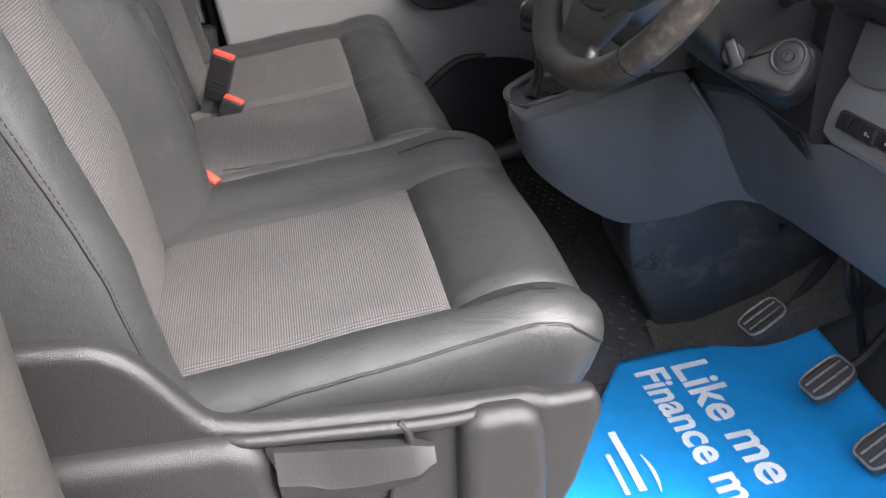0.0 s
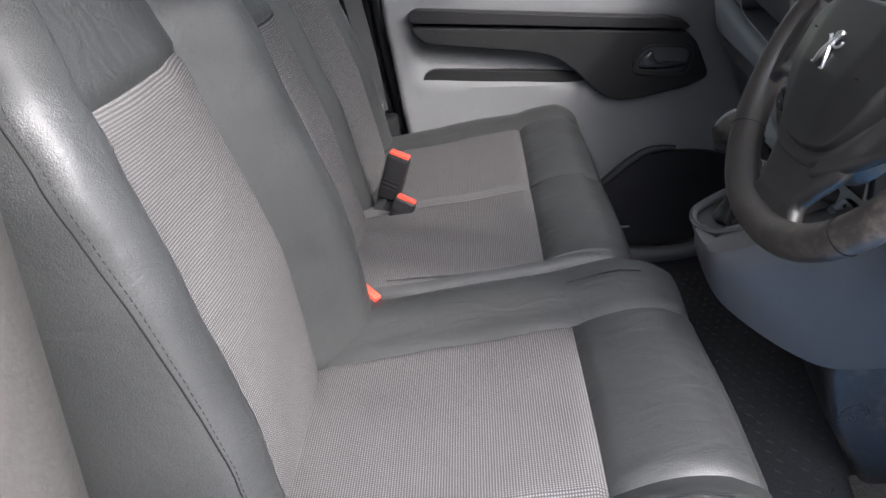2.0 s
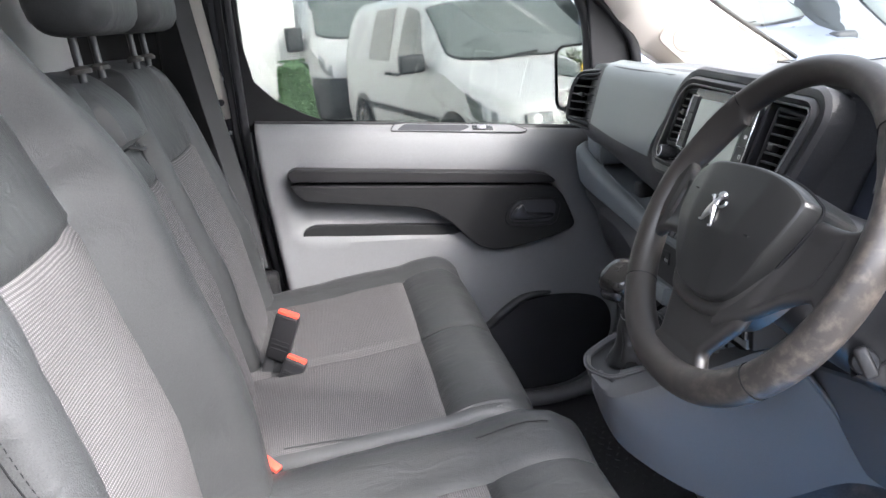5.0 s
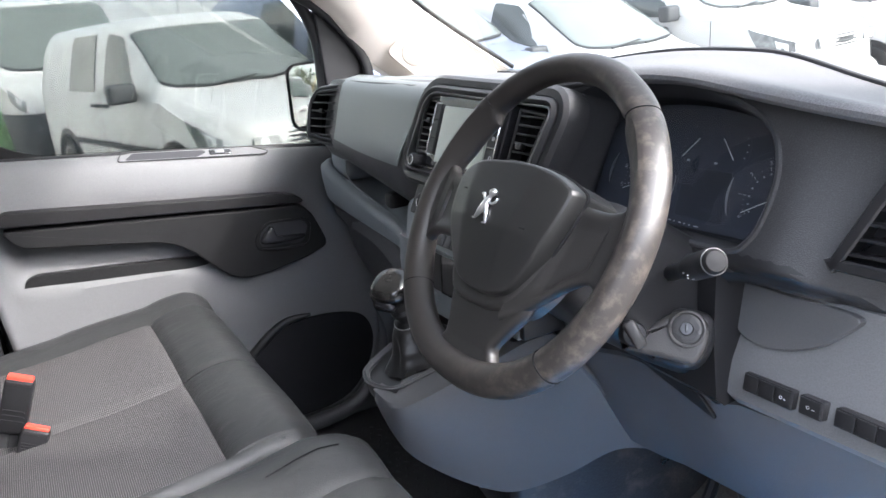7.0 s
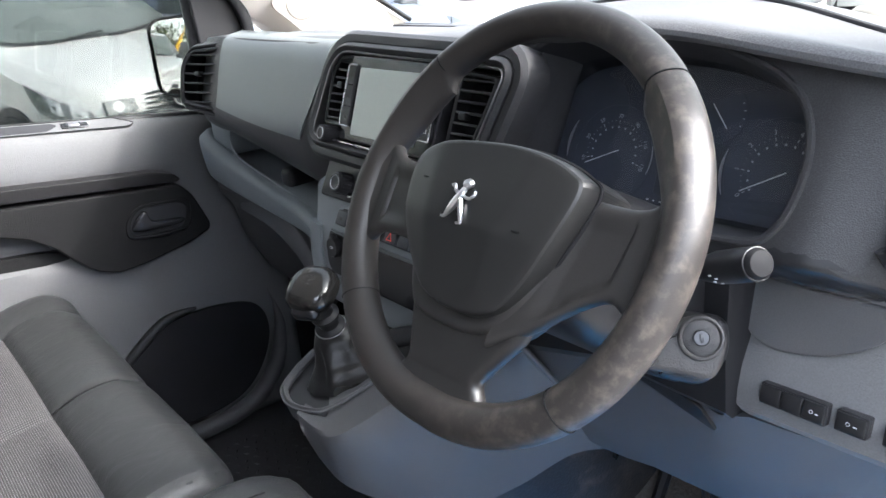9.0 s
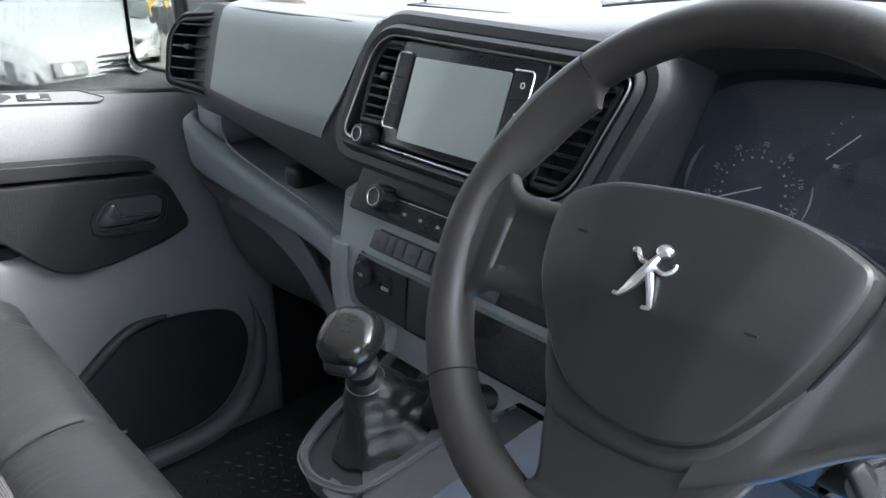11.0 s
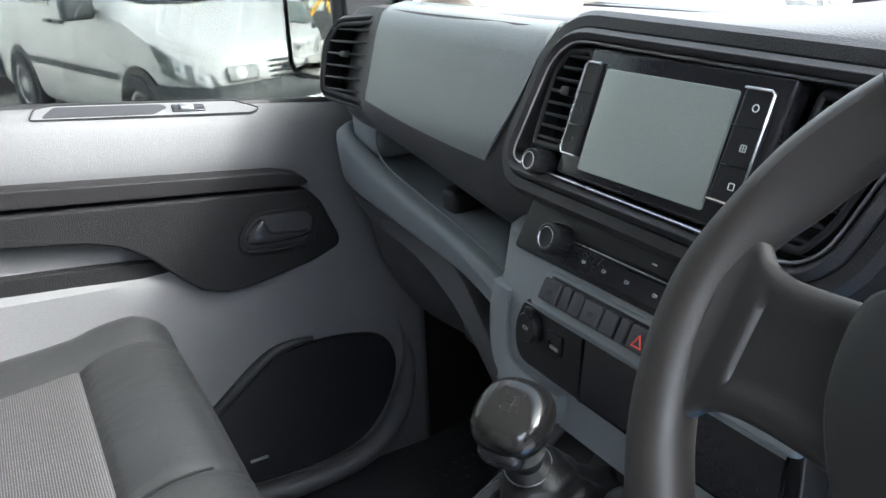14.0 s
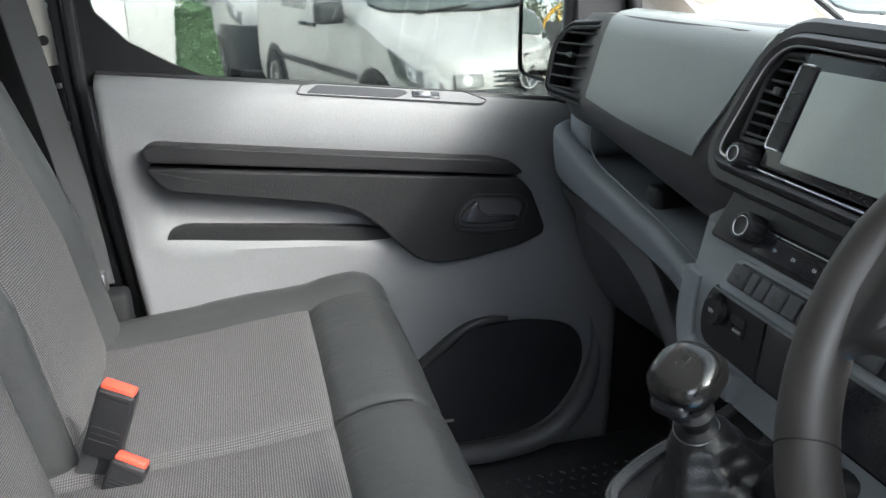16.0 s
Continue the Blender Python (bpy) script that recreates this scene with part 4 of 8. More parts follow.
# armrest trim: an upper strip and a black moulding that drops to the handle
PX = axes((0, 2.104, 0), (1, 0, 0), (0, -1, 0))
strip = [(-0.262, 1.176), (0.400, 1.101), (0.412, 1.105), (0.398, 1.120), (0.355, 1.133), (0.06, 1.168), (-0.250, 1.206), (-0.268, 1.197)]
strip = [(-0.08 + (x + 0.08) * 0.985, 1.5 + (z - 1.5) * 0.985) for x, z in strip]
mesh_part("upper_strip", *plate(rounded(strip, 0.008, 4), PX, 0.05, 0.003, 3), PLASTIC_STRIP, door, "charcoal brushed strip")
arm = [(-0.262, 1.172), (0.398, 1.100), (0.420, 1.075), (0.448, 1.002), (0.444, 0.986), (0.395, 0.968), (0.29, 0.950), (0.235, 0.948), (0.195, 0.962), (0.165, 0.990), (0.125, 1.035), (0.085, 1.066),
       (0.040, 1.083), (-0.06, 1.100), (-0.228, 1.128), (-0.250, 1.148)]
AR = axes((0, 2.100, 0), (1, 0, 0), (0, -1, 0))
mesh_part("armrest", *plate(rounded(arm, 0.010, 4), AR, 0.08, 0.004, 3), PLASTIC_TRIM, door, "black grained armrest moulding")
# handle in its cup
hd = axes((0.340, 2.0995, 1.040), (1, 0, -0.09), (0, -1, 0))
mesh_part("handle_cup", *ring_plate(rounded([(-0.072, -0.036), (0.062, -0.036), (0.072, 0.020), (0.055, 0.036), (-0.045, 0.036), (-0.075, 0.0)], 0.022, 5), rounded([(-0.060, -0.026), (0.050, -0.026), (0.060, 0.016), (0.046, 0.028), (-0.040, 0.028), (-0.062, 0.0)], 0.018, 5), hd @ Matrix.Translation((0, 0, 0.0025)), 0.012, 0.002), PLASTIC_TRIM, door)
# no hole: a black plate set slightly proud paints the cup's shade
mesh_part("handle_shade_plate", *plate(rounded([(-0.064, -0.029), (0.054, -0.029), (0.064, 0.018), (0.050, 0.031), (-0.042, 0.031), (-0.066, 0.0)], 0.018, 5), hd @ Matrix.Translation((0, 0, 0.0012)), 0.01, 0.001), GLARE_BLACK, door)
rings = []
for x, lo, hi, d in ((-0.060, -0.016, -0.008, 0.004), (-0.056, -0.019, 0.000, 0.008), (-0.046, -0.021, 0.014, 0.011), (-0.036, -0.022, 0.023, 0.012), (-0.028, -0.022, 0.021, 0.012), (-0.022, -0.022, 0.004, 0.012), (-0.012, -0.021, -0.002, 0.012), (0.02, -0.019, -0.003, 0.011), (0.044, -0.016, -0.004, 0.008), (0.052, -0.013, -0.006, 0.004)):
    m, h = (lo + hi) / 2, (hi - lo) / 2
    rings.append([hd @ Vector((x, m + h * math.copysign(abs(math.sin(a)) ** 0.6, math.sin(a)), d * math.copysign(abs(math.cos(a)) ** 0.6, math.cos(a)))) for a in (2 * math.pi * k / 16 for k in range(16))])
mesh_part("door_handle", *loft(rings), GLOSS_BLACK, door, "black inner door handle")
mesh_part("handle_lip", *moved(hd, ribbon(catmull([(-0.058, -0.033, 0.002), (-0.01, -0.036, 0.004), (0.050, -0.033, 0.002)], 5), 0.006, (0, -0.4, 1), 0.003)), SOFT_BLACK, door)
# open pocket under the armrest
pk = [(-0.250, 1.028), (0.10, 0.998), (0.150, 0.998), (0.166, 1.004), (0.150, 1.017), (0.10, 1.026), (-0.02, 1.040), (-0.215, 1.060), (-0.240, 1.052)]
PK = axes((0, 2.128, 0), (1, 0, 0), (0, -1, 0))
mesh_part("pocket", *plate(rounded(pk, 0.010, 4), PK, 0.03, 0.002, 2), PLASTIC_TRIM, door, "black grained pocket liner")
# window switch pod on the sill
wsw = [(-0.005, -0.018), (0.335, -0.018), (0.350, -0.006), (0.310, 0.018), (0.030, 0.018), (0.005, 0.010)]
slope_v = (1, 0, -0.119)
WM = axes((0.005, 2.170, 1.2812), slope_v, (0.11, -0.55, 1))
mesh_part("switch_pod", *plate(rounded(wsw, 0.008, 4), WM, 0.012, 0.003), PLASTIC_GREY, door, "grey window switch pod")
mesh_part("pod_edge", *moved(WM, tube([(p[0], p[1], 0.0005) for p in rounded(wsw, 0.008, 4)], 0.0012, 6, True)), SOFT_BLACK, door, "dark edge round the pod")
# a flat black plate on the pod in place of a recess
mesh_part("grip_recess", *plate(rounded([(0.012, -0.013), (0.175, -0.013), (0.200, 0.004), (0.190, 0.012), (0.032, 0.012)], 0.006, 4), WM @ Matrix.Translation((0, 0, 0.0012)), 0.004, 0.0008), GLARE_BLACK, door, "dark grip recess")
mesh_part("window_switch", *moved(WM, box(0.205, -0.009, -0.002, 0.258, 0.008, 0.0030, 0.002)), GLOSS_BLACK, door, "black window switch")
mesh_part("switch_tip", *moved(WM, box(0.218, -0.006, 0.002, 0.240, 0.006, 0.0058, 0.0025)), SATIN_METAL, door)

# lower speaker pocket: a flat black plate in place of a hollow, with a grey rim
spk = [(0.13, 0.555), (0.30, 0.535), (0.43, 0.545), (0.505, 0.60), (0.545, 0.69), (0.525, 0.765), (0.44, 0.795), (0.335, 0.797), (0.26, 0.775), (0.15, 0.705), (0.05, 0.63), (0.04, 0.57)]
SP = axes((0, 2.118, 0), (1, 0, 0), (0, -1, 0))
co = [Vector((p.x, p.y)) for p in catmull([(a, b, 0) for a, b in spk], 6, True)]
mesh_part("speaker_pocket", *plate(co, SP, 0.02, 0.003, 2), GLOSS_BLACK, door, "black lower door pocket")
mesh_part("pocket_rim", *tube([Vector((p.x, p.y - 0.004, p.z)) for p in catmull([(x, 2.114, z) for x, z in [(0.553, 0.80), (0.566, 0.75), (0.568, 0.69), (0.54, 0.60), (0.47, 0.53), (0.36, 0.508), (0.20, 0.515), (0.05, 0.53)]], 8)], [0.001 + 0.021 * smoothstep(0, 26, k) for k in range(57)], 12), PLASTIC_BLUE, door)
sp2 = [(0.10, 0.655), (0.20, 0.73), (0.30, 0.800), (0.38, 0.808)]
mesh_part("pocket_crease", *tube(catmull([(x, 2.120, z) for x, z in sp2], 6), [0.004 + 0.008 * math.sin(math.pi * k / 18) for k in range(19)], 10), PLASTIC_DARK, door)
# a metal sliver set here as a painted glint of light
mesh_part("pocket_glint", *box(0.225, 2.100, 0.600, 0.260, 2.106, 0.604, 0.001, 1), SATIN_METAL, door)
# window: pane, seals, black quarter panel
mesh_part("belt_seal", *tube([(-0.33, 2.198, 1.318), (0.0, 2.198, 1.284), (0.53, 2.198, 1.222)], 0.008, 8), SOFT_BLACK, door)
corner = [(-0.345, 1.30), (-0.075, 1.288), (-0.14, 1.302), (-0.205, 1.330), (-0.272, 1.370), (-0.318, 1.42), (-0.336, 1.52), (-0.352, 1.93), (-0.37, 1.93)]
mesh_part("window_corner", *plate(corner, axes((0, 2.200, 0), (1, 0, 0), (0, -1, 0)), 0.012, 0.002), STITCH, door, "black ceramic window corner")
wp = [(-0.34, 1.29), (0.52, 1.21), (0.535, 1.50), (0.30, 1.78), (-0.02, 1.90), (-0.345, 1.93)]
# tinted like the windscreen to hold down the brightness outside
pane2 = mesh_part("pane", *plate(wp, axes((0, 2.212, 0), (1, 0, 0), (0, -1, 0)), 0.004, 0.001, 1), glass("dimming_door_glass", (0.305, 0.315, 0.301)), door)
pane2.visible_shadow = False
fr = [(0.515, 1.20), (0.530, 1.38), (0.515, 1.54), (0.40, 1.72), (0.25, 1.83), (0.0, 1.915), (-0.34, 1.945)]
mesh_part("window_frame", *tube(catmull([(x, 2.195, z) for x, z in fr], 6), 0.016, 10), SOFT_BLACK, door, "black rubber window frame")
quarter = [(0.530, 1.36), (0.640, 1.36), (0.636, 1.43), (0.612, 1.475), (0.578, 1.518), (0.535, 1.56), (0.522, 1.565)]
mesh_part("quarter_panel", *plate(rounded(quarter, 0.01), axes((0, 2.168, 0), (1, 0, 0), (0, -1, 0)), 0.02, 0.004), SOFT_BLACK, door, "black sail panel behind the mirror")
qf = [(0.642, 1.35), (0.641, 1.40), (0.632, 1.437), (0.614, 1.470), (0.580, 1.515), (0.540, 1.556), (0.490, 1.590), (0.43, 1.63)]
mesh_part("quarter_trim", *tube(catmull([(x, 2.155, z) for x, z in qf], 6), 0.013, 10), PLASTIC_DARK, door)

# door mirror outside
mir = thing("door_mirror", (0.56, 2.40, 1.24), "black-edged door mirror seen through the side window", "car mirror")
mo = rounded([(-0.085, -0.090), (0.06, -0.110), (0.085, -0.09), (0.085, 0.085), (0.055, 0.097), (-0.065, 0.092), (-0.088, 0.07)], 0.032, 5)
MM = axes((0.552, 2.36, 1.338), (0.55, -0.83, 0.0), (-0.877, -0.477, 0.055))
mesh_part("housing", *plate(mo, MM, 0.07, 0.02, 4), PAINT_DARK, mir)
mesh_part("rim", *ring_plate(mo, shrink(mo, 0.007), MM @ Matrix.Translation((0, 0, 0.008)), 0.012, 0.003), SOFT_BLACK, mir)
gm = shrink(mo, 0.006)
rings = [[MM @ Vector((p[0] * k, p[1] * k, 0.006 - ((p[0] * k) ** 2 + (p[1] * k) ** 2) / 2.6)) for p in gm] for k in np.linspace(1.0, 0.02, 14)]
mesh_part("mirror_glass", *loft(rings), MIRROR, mir, "convex mirror glass")
mesh_part("arm", *box(0.58, 2.22, 1.25, 0.66, 2.40, 1.30, 0.015), SOFT_BLACK, mir)

# ---- dashboard ----
dash = thing("dashboard", (0.70, 1.36, 0.85), "dark grey van dashboard with a satin glovebox lid", "dashboard")


def dash_loft(name, stations, mat, label="", per=4, smooth_y=True):
    """A body lofted across the van: stations of (y, [(x, z), ...]) with equal counts."""
    rings = []
    runs = [catmull([(st[0], *p) for p in st[1]], per, True) for st in stations]
    if smooth_y and len(stations) > 2:
        n = len(runs[0])
        cols = [catmull([r[j] for r in runs], 4) for j in range(n)]
        runs = [[c[i] for c in cols] for i in range(len(cols[0]))]
    for run in runs:
        rings.append([Vector((p[1], p[0], p[2])) for p in run])
    return mesh_part(name, *loft(rings), mat, dash, label)


# top pad from door to door, with a swell over the instruments
def top_profile(nose_x, nose_z, crest_x, crest_z):
    return [(nose_x, nose_z), (nose_x + 0.010, nose_z + 0.016), (lerp(nose_x, crest_x, 0.5), lerp(nose_z + 0.016, crest_z, 0.7)), (crest_x, crest_z), (0.80, crest_z - 0.022), (1.00, 1.355), (1.00, 1.325), (0.80, crest_z - 0.05), (nose_x + 0.06, nose_z - 0.010)]
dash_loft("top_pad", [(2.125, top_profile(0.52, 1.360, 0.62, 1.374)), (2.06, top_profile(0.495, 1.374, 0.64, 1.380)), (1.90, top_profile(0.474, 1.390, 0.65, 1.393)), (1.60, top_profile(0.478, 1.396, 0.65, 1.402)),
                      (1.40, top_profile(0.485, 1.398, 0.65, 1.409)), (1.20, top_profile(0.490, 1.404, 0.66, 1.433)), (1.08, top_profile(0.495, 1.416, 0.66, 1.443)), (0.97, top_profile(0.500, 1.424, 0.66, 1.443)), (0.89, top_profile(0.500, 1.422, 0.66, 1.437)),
                      (0.79, top_profile(0.495, 1.410, 0.66, 1.411)), (0.72, top_profile(0.492, 1.402, 0.66, 1.394)), (0.64, top_profile(0.490, 1.394, 0.66, 1.378)), (0.545, top_profile(0.495, 1.384, 0.66, 1.362))], DASH_TOP_LIT, "dark grained dash top")
mesh_part("rear_lip", *tube(catmull([(0.665, 1.30, 1.421), (0.665, 1.19, 1.4345), (0.665, 1.08, 1.4435), (0.665, 0.97, 1.4435), (0.665, 0.89, 1.4375), (0.665, 0.79, 1.4115), (0.665, 0.72, 1.3945), (0.665, 0.64, 1.3785)], 6), 0.004, 8), DASH_PAD, dash)

# glovebox lid: satin upper face, grained lower roll
def glove(dx, dz, dr=0.0):
    return [(0.480 + dx, 1.405 + dz), (0.462 + dx, 1.398 + dz), (0.444 + dx, 1.345 + dz), (0.428 + dx, 1.290 + dz - dr * 0.2), (0.427 + dx, 1.262 + dz - dr * 0.7), (0.437 + dx, 1.240 + dz - dr), (0.465 + dx, 1.224 + dz - dr), (0.56, 1.235 - dr), (0.60, 1.32), (0.56, 1.39)]
gl_st = [(2.02, glove(0.020, -0.006)), (1.96, glove(0.008, -0.002)), (1.885, glove(0.0, 0)), (1.75, glove(-0.002, 0, 0.016)), (1.60, glove(0.0, 0, 0.040)), (1.545, glove(0.0, 0, 0.046)), (1.465, glove(0.006, 0.0, 0.048))]
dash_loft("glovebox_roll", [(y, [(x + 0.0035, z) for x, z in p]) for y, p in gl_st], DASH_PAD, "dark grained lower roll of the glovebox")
rings = []
for u in np.linspace(0, 1, 28):
    prof = [(0.492, 1.412), (0.474, 1.409), (0.461, 1.398), (0.452, 1.372), (0.443, 1.342), (0.434, 1.310), (0.427, 1.288), (0.4255, 1.270), (0.428, 1.254), (0.4335, 1.244)]
    low = lerp(1.283, 1.258, u) - 0.004 * math.sin(math.pi * u)
    out = []
    for x, z in prof:
        z2 = 1.412 - (1.412 - z) * (1.412 - low) / (1.412 - 1.244)
        x2 = line([(q[1], q[0]) for q in reversed(prof)], z2)
        right = 1.492 + 0.085 * ((1.412 - z2) / 0.165) ** 1.5        # the lid's far edge sweeps back below
        out.append(Vector((x2 - 0.0025 + 0.003 * u, lerp(1.880, right, u), z2)))
    rings.append(out + [p + Vector((0.012, 0, 0.002)) for p in reversed(out)])
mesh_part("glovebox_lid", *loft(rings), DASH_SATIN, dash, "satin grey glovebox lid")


def vent(frame_m, outline, slats, x0, x1, y0, y1, slant=0.0, name="air_vent", tab=None, depth=0.03, rim=0.006):
    """An air vent: rim, dark box, slats and a thumb tab."""
    ob = mesh_part(name, *ring_plate(outline, shrink(outline, rim), frame_m, depth, 0.002), SOFT_BLACK, dash, "black air vent with slats")
    mesh_part("backing", *plate(shrink(outline, rim * 0.5), frame_m @ Matrix.Translation((0, 0, -depth * 0.7)), 0.004, 0.0005, 1), GLOSS_BLACK, ob)
    for k in range(slats):
        y = lerp(y0, y1, (k + 0.5) / slats)
        a, b = (x0(y), x1(y)) if callable(x0) else (x0, x1)
        mesh_part("slat", *moved(frame_m, box(a, y - 0.0016, -0.016, b, y + 0.0016, -0.002, 0.0012, 1)), SOFT_BLACK, ob)
    if tab:
        mesh_part("tab", *moved(frame_m, box(tab[0] - 0.006, tab[1] - 0.0045, -0.006, tab[0] + 0.006, tab[1] + 0.0045, 0.006, 0.002)), DULL_METAL, ob, "grey thumb tab")
    return ob


# passenger's corner vent
VM = axes((0.446, 1.955, 1.330), (0.28, -1, 0), (-0.93, -0.26, 0.27))
vo = rounded([(-0.062, -0.052), (0.066, -0.066), (0.070, 0.060), (-0.040, 0.052), (-0.066, 0.02)], 0.016, 5)
vent(VM @ Matrix.Translation((0, 0, 0.010)), vo, 6, lambda y: -0.058, lambda y: 0.062, -0.056, 0.052, tab=(-0.012, 0.006), depth=0.05)
mesh_part("vent_pod", *ring_plate(shrink(vo, -0.011), shrink(vo, -0.0005), VM @ Matrix.Translation((0, 0, 0.008)), 0.10, 0.006), DASH_PAD, dash)

# centre stack
O = Vector((0.437, 1.312, 1.335))
N = Vector((-0.945, 0, 0.328))
SM = axes(O, (0, -1, 0), N)          # x to the driver, y up the face, z out
mesh_part("stack_body", *plate([(-0.225, -0.10), (0.21, -0.10), (0.235, 0.085), (-0.20, 0.085)], SM @ Matrix.Translation((0, 0, -0.032)), 0.07, 0.004), DASH_PAD, dash)
so = rounded([(-0.182, -0.062), (0.180, -0.068), (0.224, 0.060), (-0.150, 0.068)], [0.022, 0.036, 0.02, 0.042], 7)
mesh_part("chrome_frame", *ring_plate(so, shrink(so, 0.0026), SM @ Matrix.Translation((0, 0, 0.008)), 0.02, 0.0012), SATIN_METAL, dash, "thin chrome frame round the screen")
mesh_part("outer_frame", *ring_plate(shrink(so, -0.012), shrink(so, -0.001), SM @ Matrix.Translation((0, 0, 0.010)), 0.03, 0.005), DASH_PAD, dash)
mesh_part("outer_surround", *ring_plate(shrink(so, -0.030), shrink(so, -0.008), SM @ Matrix.Translation((0, 0, 0.003)), 0.04, 0.006), DASH_PAD, dash)
mesh_part("stack_face", *plate(shrink(so, 0.003), SM @ Matrix.Translation((0, 0, -0.028)), 0.01, 0.001), SOFT_BLACK, dash)
# vents either side of the screen
lv = rounded([(-0.160, -0.040), (-0.110, -0.040), (-0.098, 0.062), (-0.138, 0.060), (-0.156, 0.035)], 0.008, 4)
vent(SM @ Matrix.Translation((0, 0, 0.002)), lv, 8, lambda y: -0.157 + 0.02 * smoothstep(0.0, 0.06, y), lambda y: -0.107 + 0.010 * (y + 0.04) / 0.10, -0.036, 0.058, tab=(-0.122, 0.018))
rv = rounded([(0.128, -0.058), (0.164, -0.058), (0.182, -0.034), (0.210, 0.050), (0.138, 0.056)], 0.008, 4)
vent(SM @ Matrix.Translation((0, 0, 0.002)), rv, 8, lambda y: 0.131 + 0.008 * (y + 0.06) / 0.11, lambda y: 0.164 + 0.042 * (y + 0.06) / 0.11, -0.054, 0.050, tab=(0.160, 0.0))
# screen unit
unit = thing("infotainment_screen", (0.437, 1.312, 1.28), "touchscreen with painted reflection haze in a gloss black surround with chrome-edged buttons", "touchscreen")
mesh_part("surround", *plate(rounded([(-0.106, -0.058), (0.114, -0.060), (0.124, 0.060), (-0.098, 0.062)], 0.005), SM @ Matrix.Translation((0, 0, 0.006)), 0.02, 0.003), GLOSS_BLACK, unit)
mesh_part("screen", *plate(rounded([(-0.074, -0.049), (0.076, -0.049), (0.079, 0.045), (-0.070, 0.045)], 0.003), SM @ Matrix.Translation((0, 0, 0.0085)), 0.004, 0.0008), HAZED_SCREEN, unit, "blank grey screen")
for s, lx in ((-1, -0.090), (1, 0.099)):
    o2 = rounded([(lx - 0.012 - 0.007 * (s > 0), -0.038), (lx + 0.010, -0.038), (lx + 0.013, 0.048), (lx - 0.007 - 0.007 * (s > 0), 0.048)], 0.003)
    bar = mesh_part("button_bar", *plate(o2, SM @ Matrix.Translation((0, 0, 0.010)), 0.006, 0.002), SOFT_BLACK, unit)
    if s < 0:
        path = [SM @ Vector((x, y, 0.0105)) for x, y in [(lx + 0.010, -0.038), (lx - 0.009, -0.038), (lx - 0.012, -0.034), (lx - 0.007, 0.045), (lx - 0.004, 0.048), (lx + 0.013, 0.048)]]
    else:
        path = [SM @ Vector((x, y, 0.0105)) for x, y in [(lx - 0.019, -0.038), (lx + 0.008, -0.038), (lx + 0.010, -0.034), (lx + 0.013, 0.045), (lx + 0.010, 0.048), (lx - 0.014, 0.048)]]
    mesh_part("chrome_edge", *tube(path, 0.0012, 6), CHROME, bar, "chrome edge")
    for k in (0, 1):
        y = -0.010 + k * 0.030
        mesh_part("gap", *moved(SM, box(lx - 0.010 - 0.006 * (s > 0), y - 0.0006, 0.0098, lx + 0.011, y + 0.0006, 0.0106, 0.0002, 1)), GLOSS_BLACK, bar)
    for k, y in enumerate((-0.025, 0.004, 0.034)):
        if s > 0:
            ring = disc(0.0030, 16) if k == 2 else rounded(rect(-0.0028, -0.0028, 0.0028, 0.0028), 0.001)
            mesh_part("icon", *ring_plate(ring, shrink(ring, 0.0007), SM @ Matrix.Translation((lx, y, 0.0106)), 0.0006, 0.0001), PRINT, bar, "white printed symbol")
            if k == 1:
                for bar_v in (0, 1):
                    mesh_part("icon_bar", *moved(SM @ Matrix.Translation((lx, y, 0.0106)), box(*((-0.0028, -0.0003, -0.0006, 0.0028, 0.0003, 0) if bar_v else (-0.0003, -0.0028, -0.0006, 0.0003, 0.0028, 0)), 0.0001, 1)), PRINT, bar)
        else:
            ring = disc(0.0032, 12)
            mesh_part("icon", *ring_plate(ring, shrink(ring, 0.0006), SM @ Matrix.Translation((lx, y, 0.0106)), 0.0006, 0.0001), PILLAR_GREY, bar)


def knob(name, frame_m, r, h, parent, ring=True):
    ob = mesh_part(name, *lathe([(r * 1.0, -0.004), (r * 1.0, h * 0.55), (r * 0.93, h * 0.95), (r * 0.82, h), (r * 0.6, h * 0.97), (0.0005, h * 0.96)], frame_m, 30), SOFT_BLACK, parent)
    if ring:
        mesh_part("chrome_ring", *moved(frame_m, tube([(r * 0.66 * math.cos(a), r * 0.66 * math.sin(a), h) for a in np.linspace(0, 2 * math.pi, 28, endpoint=False)], 0.0006, 6, True)), SATIN_METAL, ob, "bright ring")
    for k in range(18):
        a = 2 * math.pi * k / 18
        c, s = math.cos(a), math.sin(a)
        mesh_part("ridge", *moved(frame_m @ Matrix.Rotation(a, 4, "Z"), box(r * 0.97, -0.0009, 0.001, r * 1.035, 0.0009, h * 0.75, 0.0004, 1)), SOFT_BLACK, ob)
    return ob


knob("volume_knob", SM @ Matrix.Translation((-0.128, -0.054, 0.002)), 0.0125, 0.022, unit)

# heater panel under the screen
heat = thing("heater_panel", (0.405, 1.31, 1.19), "black heater control panel with a chrome-ringed knob", "heater controls")
HM = axes((0.408, 1.300, 1.222), (0, -1, 0.0), (-0.92, 0, 0.39))
mesh_part("panel", *plate(rounded([(-0.168, -0.030), (0.175, -0.030), (0.180, 0.030), (-0.160, 0.030)], 0.006), HM, 0.03, 0.003), SOFT_BLACK, heat)
mesh_part("lower_strip", *plate(rounded([(-0.090, -0.024), (0.165, -0.024), (0.168, -0.002), (-0.088, -0.002)], 0.003), HM @ Matrix.Translation((0, 0, 0.004)), 0.005, 0.001), GLOSS_BLACK, heat)
